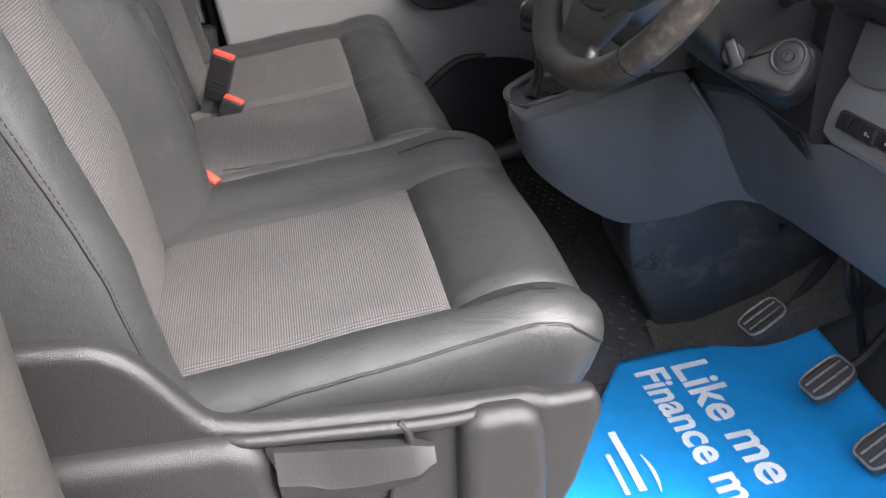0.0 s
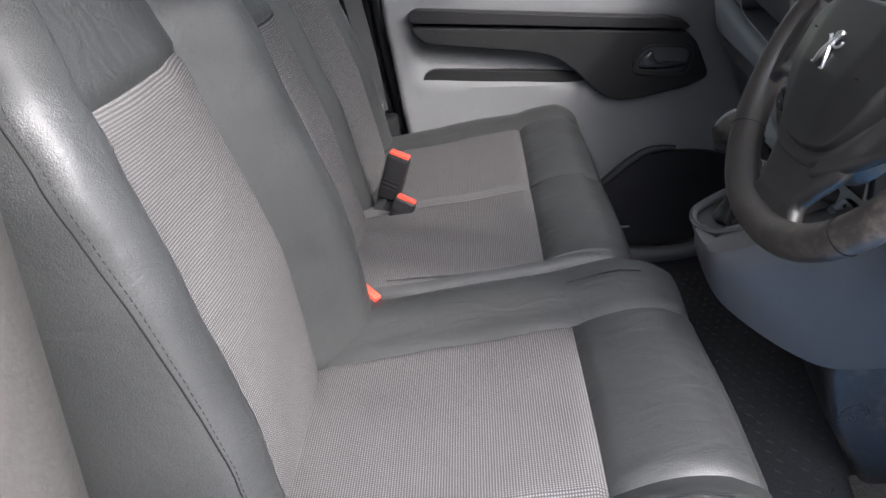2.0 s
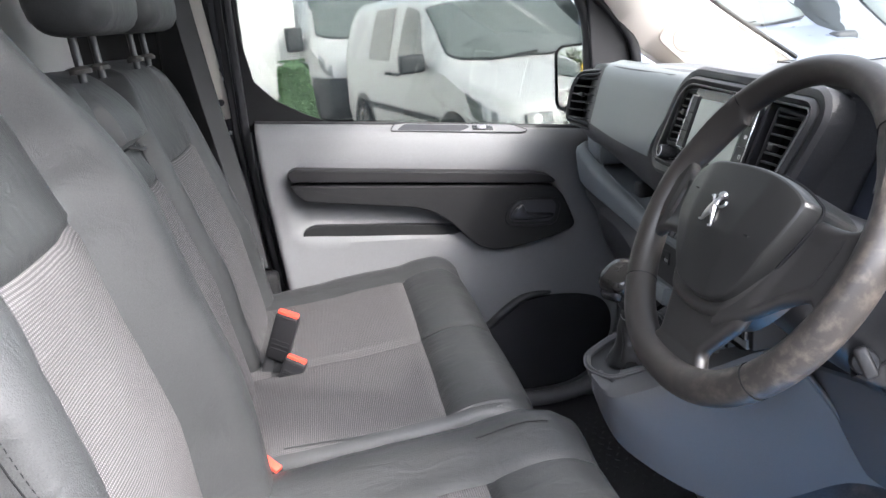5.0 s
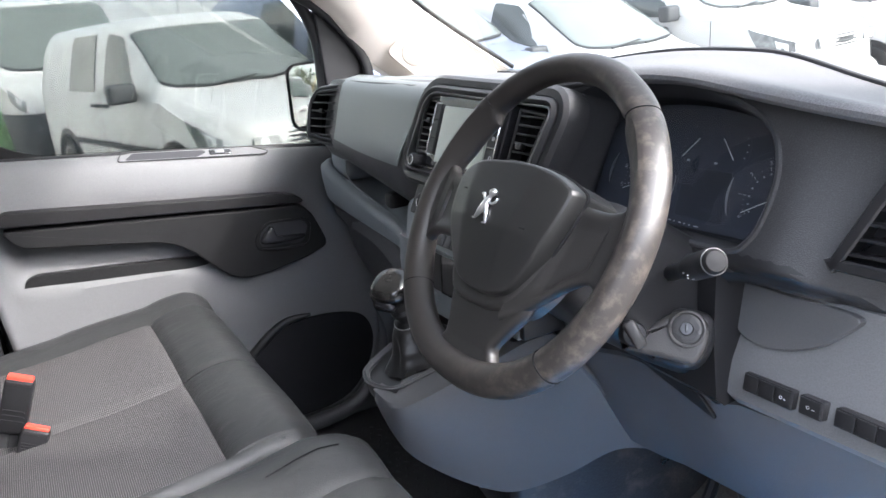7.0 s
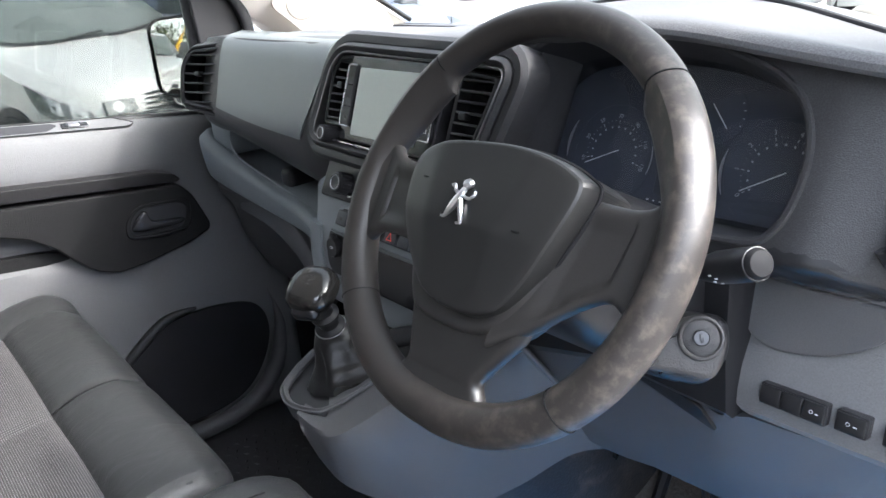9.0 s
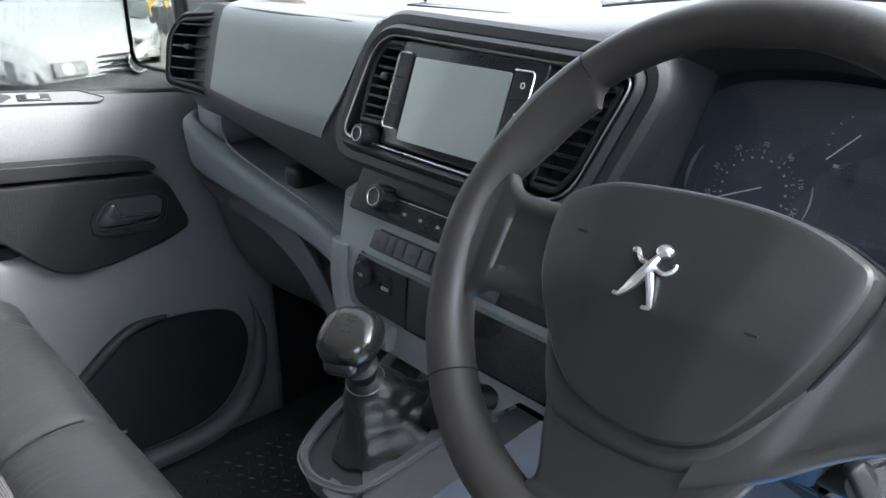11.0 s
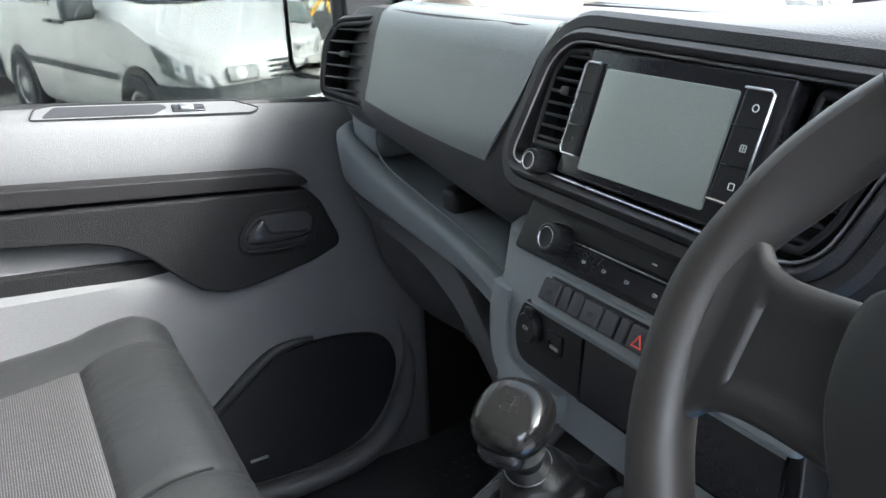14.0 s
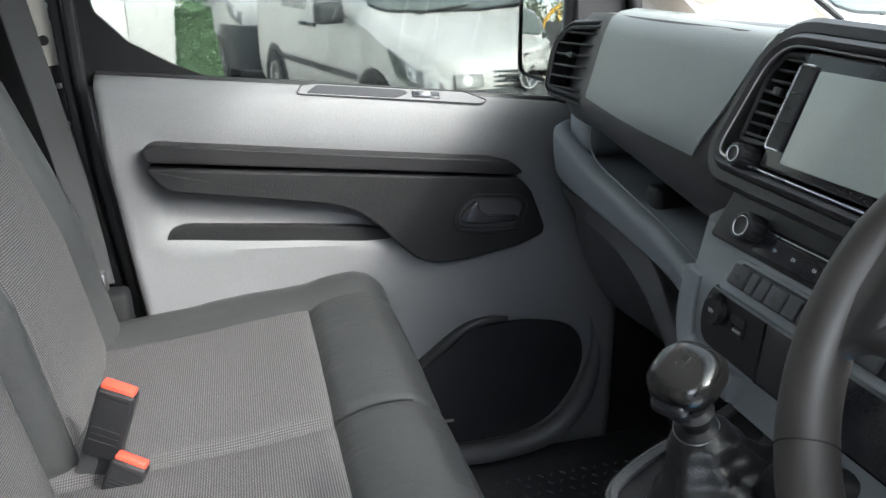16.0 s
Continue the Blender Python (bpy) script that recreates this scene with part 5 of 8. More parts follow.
mesh_part("upper_strip", *plate(rounded([(-0.085, 0.003), (0.165, 0.003), (0.168, 0.022), (-0.083, 0.022)], 0.003), HM @ Matrix.Translation((0, 0, 0.003)), 0.005, 0.001), SOFT_BLACK, heat)
mesh_part("bright_line", *moved(HM, tube([(-0.084, 0.0005, 0.0048), (0.165, 0.0005, 0.0048)], 0.0007, 6)), SATIN_METAL, heat, "thin bright line")
knob("fan_knob", HM @ Matrix.Translation((-0.096, -0.004, 0.002)), 0.0155, 0.022, heat)
for k, x in enumerate((-0.058, -0.030, 0.0, 0.034, 0.07)):
    o2 = disc(0.0018, 10)
    mesh_part("icon", *ring_plate(o2, shrink(o2, 0.0006), HM @ Matrix.Translation((x, -0.013, 0.0046)), 0.0006, 0.0001), DIM_PRINT, heat, "grey printed symbol")
    mesh_part("icon_bar", *moved(HM, box(x + 0.0026, -0.0145, 0.004, x + 0.0034, -0.0115, 0.0046, 0.0002, 1)), DIM_PRINT, heat)
mesh_part("icon_bar", *moved(HM, box(0.02, 0.010, 0.003, 0.026, 0.0115, 0.0036, 0.0002, 1)), DIM_PRINT, heat)

# lower dash: tray with its lip, slate band below it, kick side
def band(dx, dz, h=0.0, d=0.0):
    return [(0.472 + dx, 1.183 + dz - d), (0.454 + dx, 1.180 + dz - d), (0.447 + dx, 1.168 + dz - d), (0.451 + dx, 1.115 + dz), (0.459 + dx, 1.090 + dz - h), (0.49 + dx, 1.074 + dz - h), (0.60, 1.06 + dz - h), (0.66, 1.08), (0.60, 1.145 + dz), (0.50 + dx, 1.150 + dz)]
dash_loft("lower_band", [(2.115, band(0.060, 0.016)), (2.095, band(0.020, 0.022)), (2.05, band(-0.004, 0.020, d=0.004)), (1.95, band(-0.002, 0.006, d=0.018)), (1.80, band(0.0, -0.008, d=0.032)), (1.68, band(-0.002, -0.018, d=0.038)), (1.58, band(-0.018, -0.024, d=0.040)), (1.495, band(-0.042, -0.024, d=0.038))], PLASTIC_SLATE, "slate grey lower dash band with a tray")
mesh_part("tray_floor", *loft([[Vector((x, y, z + line([(1.55, -0.072), (1.80, -0.052), (2.05, 0.0)], y))) for x, z in [(0.462, 1.168), (0.66, 1.150), (0.66, 1.135), (0.462, 1.145)]] for y in (1.55, 1.70, 1.85, 2.05)]), SOFT_BLACK, dash, "black tray floor")
mesh_part("tray_back", *box(0.60, 1.50, 1.09, 0.63, 2.08, 1.30, 0.01), SOFT_BLACK, dash)
mesh_part("tray_lip", *tube(catmull([(0.50, 1.985, 1.235), (0.476, 1.968, 1.204), (0.470, 1.930, 1.170), (0.468, 1.80, 1.146), (0.464, 1.68, 1.130), (0.448, 1.565, 1.120)], 8), 0.0016, 6), PLASTIC_SLATE, dash, "thin slate tray edge")
mesh_part("tray_divider", *box(0.480, 1.735, 1.105, 0.56, 1.775, 1.168, 0.010, 3), SOFT_BLACK, dash)
mesh_part("tray_end", *box(0.475, 1.975, 1.16, 0.60, 2.07, 1.26, 0.02, 3), PLASTIC_SLATE, dash)
# kick side that turns down to the footwell, and the diagonal brace
def kick(dx):
    return [(0.485 + dx, 1.10), (0.492 + dx, 1.03), (0.52 + dx, 0.93), (0.60 + dx, 0.83), (0.80, 0.82), (0.80, 1.10)]
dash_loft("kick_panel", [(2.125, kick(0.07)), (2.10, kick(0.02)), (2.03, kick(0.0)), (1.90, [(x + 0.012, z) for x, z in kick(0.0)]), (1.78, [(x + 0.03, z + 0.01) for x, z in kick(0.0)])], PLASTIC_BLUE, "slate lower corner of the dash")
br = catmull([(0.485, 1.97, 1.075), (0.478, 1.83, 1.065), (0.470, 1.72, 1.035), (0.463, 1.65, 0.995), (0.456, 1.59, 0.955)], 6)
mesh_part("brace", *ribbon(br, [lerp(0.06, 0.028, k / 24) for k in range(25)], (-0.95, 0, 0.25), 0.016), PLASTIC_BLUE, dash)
# solid black block that stands in for the dark inside of an open cubby
mesh_part("cubby_shade_block", *box(0.52, 1.54, 0.90, 0.80, 1.80, 1.10, 0.01), SOFT_BLACK, dash)

# switch shelf, power socket panel and the stack below
stack = thing("centre_console", (0.36, 1.33, 0.80), "slate grey centre console with switches and a power socket", "console")
prof = [(0.418, 1.212), (0.402, 1.206), (0.391, 1.152), (0.387, 1.146), (0.386, 1.06), (0.378, 1.036), (0.42, 1.00), (0.55, 1.00), (0.56, 1.19)]
rings = []
for y in (1.497, 1.492, 1.480, 1.40, 1.30, 1.22, 1.19, 1.16, 1.118):
    d = 0.012 * smoothstep(1.478, 1.497, y)
    rings.append([Vector((x + d, y, max(z, 1.062) if y < 1.165 else z)) for x, z in prof])
mesh_part("stack_base", *loft(rings), PLASTIC_SLATE, stack)
bd = catmull([(0.390, 1.474, 1.150), (0.387, 1.480, 1.105), (0.385, 1.472, 1.066), (0.381, 1.44, 1.054), (0.377, 1.365, 1.056)], 6)
mesh_part("socket_rim", *ribbon(bd, 0.030, (-0.97, -0.1, 0.2), 0.016), PLASTIC_SLATE, stack)
SK = axes((0.3855, 1.355, 1.108), (0, -1, 0), (-0.995, 0, 0.10))
mesh_part("socket_panel", *plate(rounded([(-0.080, 0.042), (-0.098, 0.006), (-0.088, -0.030), (0.014, -0.031), (0.014, 0.042)], [0.010, 0.02, 0.022, 0.001, 0.001], 5), SK @ Matrix.Translation((0, 0, 0.002)), 0.012, 0.002), SOFT_BLACK, stack, "black socket panel")
sock = mesh_part("power_socket", *lathe([(0.0165, -0.002), (0.0165, 0.006), (0.014, 0.009), (0.0005, 0.0085)], SK @ Matrix.Translation((-0.065, 0.015, 0.002)), 26), SOFT_BLACK, stack, "round 12 volt socket cap")
mesh_part("cap_tab", *moved(SK, box(-0.071, 0.026, 0.004, -0.058, 0.037, 0.011, 0.003)), SOFT_BLACK, sock)
lettering("lettering", "12V", 0.0062, SK @ Matrix.Translation((-0.065, 0.0130, 0.0112)), DIM_PRINT, sock, 0.0002, "CENTER")
usb = mesh_part("usb_socket", *ring_plate(rounded(rect(-0.038, 0.001, -0.014, 0.023), 0.002), rounded(rect(-0.034, 0.004, -0.018, 0.013), 0.001), SK @ Matrix.Translation((0, 0, 0.0045)), 0.006, 0.001), SOFT_BLACK, stack, "USB socket")
mesh_part("usb_tongue", *moved(SK, box(-0.033, 0.005, 0.0, -0.020, 0.009, 0.0042, 0.0005, 1)), SATIN_METAL, usb)
# flush black plate that paints the shade of an open recess
mesh_part("storage_shade_plate", *plate(rounded(rect(0.0145, -0.031, 0.2385, 0.042), 0.001), SK @ Matrix.Translation((0, 0, 0.0020)), 0.02, 0.002), GLOSS_BLACK, stack, "dark open storage recess")
# black block that carries this painted shade over the pale slate end
mesh_part("stack_end", *box(0.3875, 1.104, 1.064, 0.55, 1.1178, 1.206, 0.003), SOFT_BLACK, stack)
# switch row
RM = axes((0.389, 1.320, 1.170), (0, -1, 0), (-0.88, 0, 0.47))
mesh_part("switch_shelf", *plate(rounded([(-0.096, -0.020), (0.215, -0.020), (0.215, 0.020), (-0.086, 0.020)], 0.008), RM @ Matrix.Translation((0, 0, 0.003)), 0.02, 0.003), PLASTIC_SLATE, stack)
mesh_part("switch_bed", *plate(rounded([(-0.082, -0.010), (0.200, -0.010), (0.200, 0.016), (-0.076, 0.016)], 0.004), RM @ Matrix.Translation((0, 0, 0.0045)), 0.004, 0.001), SOFT_BLACK, stack)
xs_sw = [(-0.080, -0.054), (-0.050, -0.038), (-0.035, -0.020), (-0.018, 0.006), (0.009, 0.026), (0.030, 0.040), (0.044, 0.070), (0.075, 0.100), (0.104, 0.130)]
for k, (a, b) in enumerate(xs_sw):
    sw = mesh_part("switch", *moved(RM, box(a, -0.009, 0.0, b, 0.013, 0.0095, 0.002)), KEY_GREY, stack)
    if k in (0, 3):
        mesh_part("icon", *moved(RM, box(lerp(a, b, 0.35), -0.002, 0.009, lerp(a, b, 0.65), 0.003, 0.0098, 0.0002, 1)), PILLAR_GREY, sw)
    if k == 6:
        tri = rounded([(0.050, -0.005), (0.063, -0.005), (0.0565, 0.007)], 0.001)
        mesh_part("icon", *ring_plate(tri, shrink(tri, 0.0016), RM @ Matrix.Translation((0, 0, 0.0101)), 0.001, 0.0002), RED, sw, "red warning triangle")

# gear console: prow, gaiter frame, gaiter, lever
# the console's flank hangs between an upper shoulder and a lower lip that sweeps back to the knee panel
shoulder = catmull([(0.208, 1.257, 0.980), (0.212, 1.193, 0.980), (0.248, 1.174, 0.990), (0.302, 1.166, 1.005), (0.365, 1.157, 1.023), (0.410, 1.143, 1.042), (0.435, 1.120, 1.056), (0.441, 1.100, 1.060), (0.447, 1.088, 1.048)], 5)
lip = catmull([(0.202, 1.245, 0.972), (0.214, 1.225, 0.926), (0.239, 1.217, 0.879), (0.294, 1.210, 0.826), (0.356, 1.203, 0.781), (0.410, 1.189, 0.762), (0.480, 1.150, 0.786), (0.546, 1.106, 0.828), (0.606, 1.075, 0.822)], 5)
rings = []
for k, (t, b) in enumerate(zip(shoulder, lip)):
    swell = 0.016 * smoothstep(0, 14, k) * (1 - smoothstep(30, 40, k))
    face = [t.lerp(b, u) + Vector((-0.35, -0.86, -0.2)) * (swell * math.sin(math.pi * u ** 0.75)) for u in np.linspace(0, 1, 12)]
    back = 0.02 + 0.17 * smoothstep(2, 18, k)
    rings.append([t + Vector((0.02, back, 0.004)), t + Vector((0.001, 0.010, 0.003))] + face + [b + Vector((0.004, 0.012, -0.002)), b + Vector((0.03, back, 0.01))])
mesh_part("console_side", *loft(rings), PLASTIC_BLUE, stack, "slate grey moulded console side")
GM = axes((0.300, 1.283, 1.006), (0.965, 0.02, 0.28), (-0.28, -0.03, 0.96))
go = [Vector((p.x, p.y)) for p in catmull([(-0.092, 0.004, 0), (-0.080, -0.034, 0), (-0.060, -0.052, 0), (0.0, -0.066, 0), (0.085, -0.078, 0), (0.130, -0.070, 0), (0.130, 0.080, 0), (0.05, 0.080, 0), (-0.02, 0.074, 0), (-0.072, 0.056, 0), (-0.088, 0.034, 0)], 5, True)]
mesh_part("gaiter_frame", *ring_plate(go, shrink(go, 0.009), GM @ Matrix.Translation((0, 0, 0.006)), 0.03, 0.005), PLASTIC_BLUE, stack, "slate gaiter frame with a lighter edge")
mesh_part("frame_edge", *moved(GM, tube([(p.x, p.y, 0.0035) for p in go], 0.0014, 6, True)), PLASTIC_BLUE, stack)
mesh_part("gaiter_well", *plate(shrink(go, 0.0075), GM @ Matrix.Translation((0, 0, -0.004)), 0.004, 0.0005, 1), SOFT_BLACK, stack)
gear = thing("gear_lever", (0.31, 1.295, 1.0), "black gear lever with a leather gaiter and glossy knob", "gear lever")
base_c, top_c = GM @ Vector((0.012, 0.0, 0.0)), Vector((0.298, 1.305, 1.062))
rings = []
for k in range(19):
    t = k / 18
    c = base_c.lerp(top_c, t)
    rad = line([(0, 1.0), (0.15, 0.74), (0.35, 0.48), (0.60, 0.33), (0.82, 0.24), (0.93, 0.13), (1.0, 0.0)], t)
    ring = []
    for j in range(56):
        a = 2 * math.pi * j / 56
        fold = 1 + 0.075 * math.sin(a * 7 + 0.8 * math.sin(3 * t)) * math.sin(math.pi * min(1, 0.12 + t * 0.95)) + 0.03 * math.sin(12 * a + t * 5) * (1 - t)
        rx, ry = lerp(0.021, 0.072, rad) * fold, lerp(0.021, 0.050, rad) * fold
        o = Vector((rx * math.cos(a), ry * math.sin(a), 0))
        ring.append(c + GM.to_3x3() @ o + Vector((0, 0, 0.0012 * math.sin(t * 22 + 2 * a))))
    rings.append(ring)
mesh_part("gaiter", *loft(rings), material("gaiter_leather", (0.0075, 0.0075, 0.0081), 0.30, spec=0.42, grain=0.0004, grain_size=0.002, vary=0.2), gear, "black leather gaiter")
ax = (Vector((0.256, 1.276, 1.170)) - Vector((0.300, 1.306, 1.055))).normalized()
KM = axes((0.298, 1.305, 1.055), (0.9, 0, 0.4), ax)
mesh_part("collar", *lathe([(0.016, -0.02), (0.0175, 0.0), (0.021, 0.006), (0.021, 0.011), (0.014, 0.015), (0.0125, 0.026), (0.019, 0.030), (0.0195, 0.035), (0.013, 0.039), (0.012, 0.062)], KM, 26), SOFT_BLACK, gear, "black reverse collar")
mesh_part("collar_ring", *moved(KM, tube([(0.0208 * math.cos(a), 0.0208 * math.sin(a), 0.0085) for a in np.linspace(0, 2 * math.pi, 26, endpoint=False)], 0.0014, 6, True)), SATIN_METAL, gear)
KN = axes(KM @ Vector((0, 0, 0.082)), (-0.8, -0.45, -0.2), ax) @ Matrix.Scale(0.94, 4)
def bulb(p, t):
    """A place on the knob: p round it, t from its foot to its crown."""
    w = abs(math.cos(t)) ** 0.62
    x, y = math.copysign(abs(math.cos(p)) ** 0.80, math.cos(p)), math.copysign(abs(math.sin(p)) ** 0.80, math.sin(p))
    h = math.copysign(abs(math.sin(t)) ** 0.85, math.sin(t))
    foot = 1 - 0.42 * smoothstep(0.0, -1.0, h)
    return Vector((x * 0.0375 * w * foot, y * 0.0355 * w * foot, h * (0.0225 if h > 0 else 0.036)))
v, f = loft([[bulb(2 * math.pi * k / 40, t) for k in range(40)] for t in np.linspace(-math.pi / 2 + 0.03, math.pi / 2 - 0.03, 26)])
mesh_part("knob", *moved(KN, (v, f)), material("knob_plastic", (0.0093, 0.009, 0.0087), 0.16, grain=0.00006, grain_size=0.0012, vary=0.1), gear)
mesh_part("knob_insert", *moved(KN, box(0.018, -0.021, -0.021, 0.0415, 0.021, 0.003, 0.010, 4)), GLOSS_BLACK, gear, "gloss black finger insert")
for k, (gx, gy) in enumerate(((-0.0085, 0.0095), (-0.0085, -0.0065), (0.0, 0.0095), (0.0, -0.0065), (0.0075, 0.0095), (0.0075, -0.0065))):
    tm = axes(KN @ Vector((gx - 0.002, gy, 0.0221)), KN.to_3x3() @ Vector((0, 1, 0)), ax)
    lettering("lettering", "135246"[k // 2 + 3 * (k % 2)], 0.0036, tm, GATE_PRINT, gear, 0.0003, "CENTER")
for a, b, c, d in ((-0.0085, 0.0022, 0.0075, 0.0028), (-0.0088, -0.0045, -0.0082, 0.0080), (-0.0003, -0.0045, 0.0003, 0.0080), (0.0072, -0.0045, 0.0078, 0.0080)):
    mesh_part("gate_line", *moved(KN, box(a, b, 0.0216, c, d, 0.0229, 0.0001, 1)), GATE_PRINT, gear)
mesh_part("console_top", *plate(rounded([(0.072, -0.100), (0.150, -0.166), (0.150, 0.090), (0.110, 0.090), (0.100, -0.060), (0.076, -0.080)], 0.010, 4), GM @ Matrix.Translation((0, 0, 0.004)), 0.03, 0.004), PLASTIC_SLATE, stack)
mesh_part("handbrake_grip", *tube(catmull([(0.40, 1.19, 1.045), (0.37, 1.215, 1.05), (0.345, 1.235, 1.045), (0.34, 1.245, 1.02)], 5), 0.014, 12), SOFT_BLACK, stack)

# black tunnel box below the console
tun = thing("tunnel_box", (0.62, 1.22, 0.478), "black plastic tunnel box on the floor under the dash", "tunnel cover", kind="structure")
rings = []
for z, x0, y0 in ((0.478, 0.49, 1.205), (0.53, 0.478, 1.205), (0.64, 0.42, 1.200), (0.74, 0.40, 1.195), (0.84, 0.42, 1.19)):
    rings.append([Vector((p[0], p[1], z)) for p in rounded([(x0, y0), (1.0, y0 - 0.10), (1.0, 1.45), (x0 + 0.03, 1.42)], 0.022, 5)])
scuffed = worn(material("scuffed_black_plastic", (0.0195, 0.0195, 0.021), 0.32, spec=0.50, grain=0.0006, grain_size=0.004, vary=0.3, rough_vary=0.16), (0.09, 0.075, 0.0615), 0.06, 0.54, 0.74)
mesh_part("tunnel_cover", *loft(rings), scuffed, tun)
felt = material("worn_felt", (0.048, 0.042, 0.036), 0.9, grain=0.002, grain_size=0.006, vary=0.45)
rings = [[Vector((x, y0, z)), Vector((x, y1, z + 0.03)), Vector((x + 0.03, y1, z - 0.03)), Vector((x + 0.03, y0, z - 0.05))] for x, y0, y1, z in ((0.47, 1.15, 1.22, 0.486), (0.56, 1.145, 1.215, 0.50), (0.68, 1.10, 1.19, 0.56), (0.80, 1.04, 1.15, 0.66), (0.92, 1.0, 1.12, 0.78))]
mesh_part("felt_edge", *loft(rings), felt, tun, "worn brownish felt edge")

# ---- driver's side: binnacle, column, wheel, lower panels ----
binn = thing("instrument_cluster", (0.57, 0.93, 1.22), "dark instrument cluster with white dials under a hood", "instrument cluster")
CM = axes((0.570, 0.925, 1.310), (0.06, -1, 0), (-0.93, -0.05, 0.36))
# hood opening: an arched frame that runs back to the dials
arch = [(-0.198, -0.088), (0.0, -0.094), (0.118, -0.095), (0.148, -0.080), (0.160, -0.048), (0.163, -0.010), (0.154, 0.022), (0.135, 0.044), (0.105, 0.060), (0.045, 0.079), (-0.030, 0.088), (-0.100, 0.086), (-0.155, 0.074), (-0.190, 0.046), (-0.204, 0.005), (-0.208, -0.045)]
ao = [Vector((p.x, p.y)) for p in catmull([(a, b, 0) for a, b in arch], 5, True)]
rings = []
for z, d in ((0.0945, -0.007), (0.0985, -0.004), (0.0985, -0.001), (0.096, 0.002)):
    rings.append([CM @ Vector((p.x, p.y, z)) for p in shrink(ao, d)])
outer = [[CM @ Vector((p.x, p.y, z)) for p in shrink(ao, d)] for z, d in ((0.02, -0.007), (0.08, -0.007))]
lining = [[CM @ Vector((p.x, p.y, z)) for p in shrink(ao, d)] for z, d in ((0.097, 0.0015), (0.085, 0.004), (0.05, 0.007), (0.0, 0.012))]
mesh_part("hood_lining", *loft(lining, True, False), GLARE_BLACK, binn, "black inner wall of the hood")
mesh_part("hood", *loft(outer + rings, True, False), DASH_PAD, binn, "dark grained hood")
mesh_part("dial_face", *plate(shrink(ao, 0.006), CM, 0.01, 0.001), GLARE_CLUSTER, binn, "black dial face")
lens = mesh_part("lens", *plate(shrink(ao, 0.008), CM @ Matrix.Translation((0, 0, 0.030)), 0.002, 0.0005, 1), CLUSTER_GLASS, binn)
lens.visible_shadow = False


def dial(cx, cy, r, a0, step, needle, numbers, text, arcs):
    """A dial with its figures turned along the ring, ticks inside them and bright crescents outside."""
    m = CM @ Matrix.Translation((cx, cy, 0.0006))
    d = mesh_part("dial", *plate(disc(r * 1.30, 48), m, 0.002, 0.0005, 1), GLARE_CLUSTER, binn)
    n = 4 * (len(numbers) - 1)
    for k in range(n + 1):
        a = radians(a0 + step * k / 4)
        inner = r * (0.80 if k % 4 == 0 else 0.85)
        mesh_part("tick", *moved(m @ Matrix.Rotation(a, 4, "Z"), box(inner, -0.00025, 0, r * 0.885, 0.00025, 0.0006, 0.0001, 1)), PRINT if k % 4 == 0 else DIM_PRINT, d)
        if k % 2 == 0:
            mesh_part("small_print", *moved(m @ Matrix.Rotation(a, 4, "Z"), box(r * 0.68, -0.0010, 0, r * 0.73, 0.0010, 0.0005, 0.0001, 1)), DIM_PRINT, d)
    for k, figure in enumerate(numbers):
        turn = m @ Matrix.Rotation(radians(a0 + step * k - 90), 4, "Z")
        lettering("lettering", figure, text, turn @ Matrix.Translation((0, r - text * 0.35, 0.0002)), DIM_PRINT, d, 0.0002, "CENTER")
    mesh_part("needle", *moved(m @ Matrix.Rotation(radians(needle), 4, "Z"), box(-r * 0.22, -0.0006, 0.003, r * 0.90, 0.0006, 0.0042, 0.0003, 1)), PRINT, d, "white needle")
    for t0, t1, rr, wide in arcs:
        pts = [m @ Vector((rr * math.cos(radians(t)), rr * math.sin(radians(t)), 0.003)) for t in np.linspace(t0, t1, 14)]
        mesh_part("chrome_arc", *tube(pts, [0.0004 + wide * math.sin(math.pi * k / 13) for k in range(14)], 6), SATIN_METAL, d, "chrome crescent")
    return d


dial(-0.103, -0.030, 0.0435, 194, -35, 204, ["10", "30", "50", "70", "90", "110", "130"], 0.0066, ((190, 150, 0.066, 0.0016), (14, -20, 0.0545, 0.0005)))
dial(0.098, -0.030, 0.0455, 212, -35, 209, ["0", "1", "2", "3", "4", "5", "6"], 0.0074, ((206, 160, 0.061, 0.0014),))
for cx, a0, step, foot, tip in ((-0.022, 188, -22, (-0.024, 0.034), (-0.046, 0.009)), (0.022, -24, 18, (0.013, 0.036), (0.034, 0.011))):
    m = CM @ Matrix.Translation((cx, 0.026, 0.0006))
    g = mesh_part("small_gauge", *plate(disc(0.031, 24), m, 0.002, 0.0005, 1), GLARE_CLUSTER, binn)
    for k in range(4):
        a = radians(a0 + k * step)
        mesh_part("tick", *moved(m @ Matrix.Rotation(a, 4, "Z"), box(0.0255, -0.0005, 0, 0.0280, 0.0005, 0.0006, 0.0002, 1)), DIM_PRINT, g)
    p, q = Vector(foot), Vector(tip)
    turn = CM @ Matrix.Translation((p.x, p.y, 0.0006)) @ Matrix.Rotation(math.atan2(q.y - p.y, q.x - p.x), 4, "Z")
    mesh_part("needle", *moved(turn, box(0, -0.0005, 0.003, (q - p).length, 0.0005, 0.0042, 0.0003, 1)), PRINT, g, "white needle")
    mesh_part("icon_bar", *moved(CM, box(cx - 0.018, 0.0035, 0.0005, cx - 0.013, 0.0065, 0.0012, 0.0002, 1)), DIM_PRINT, g)
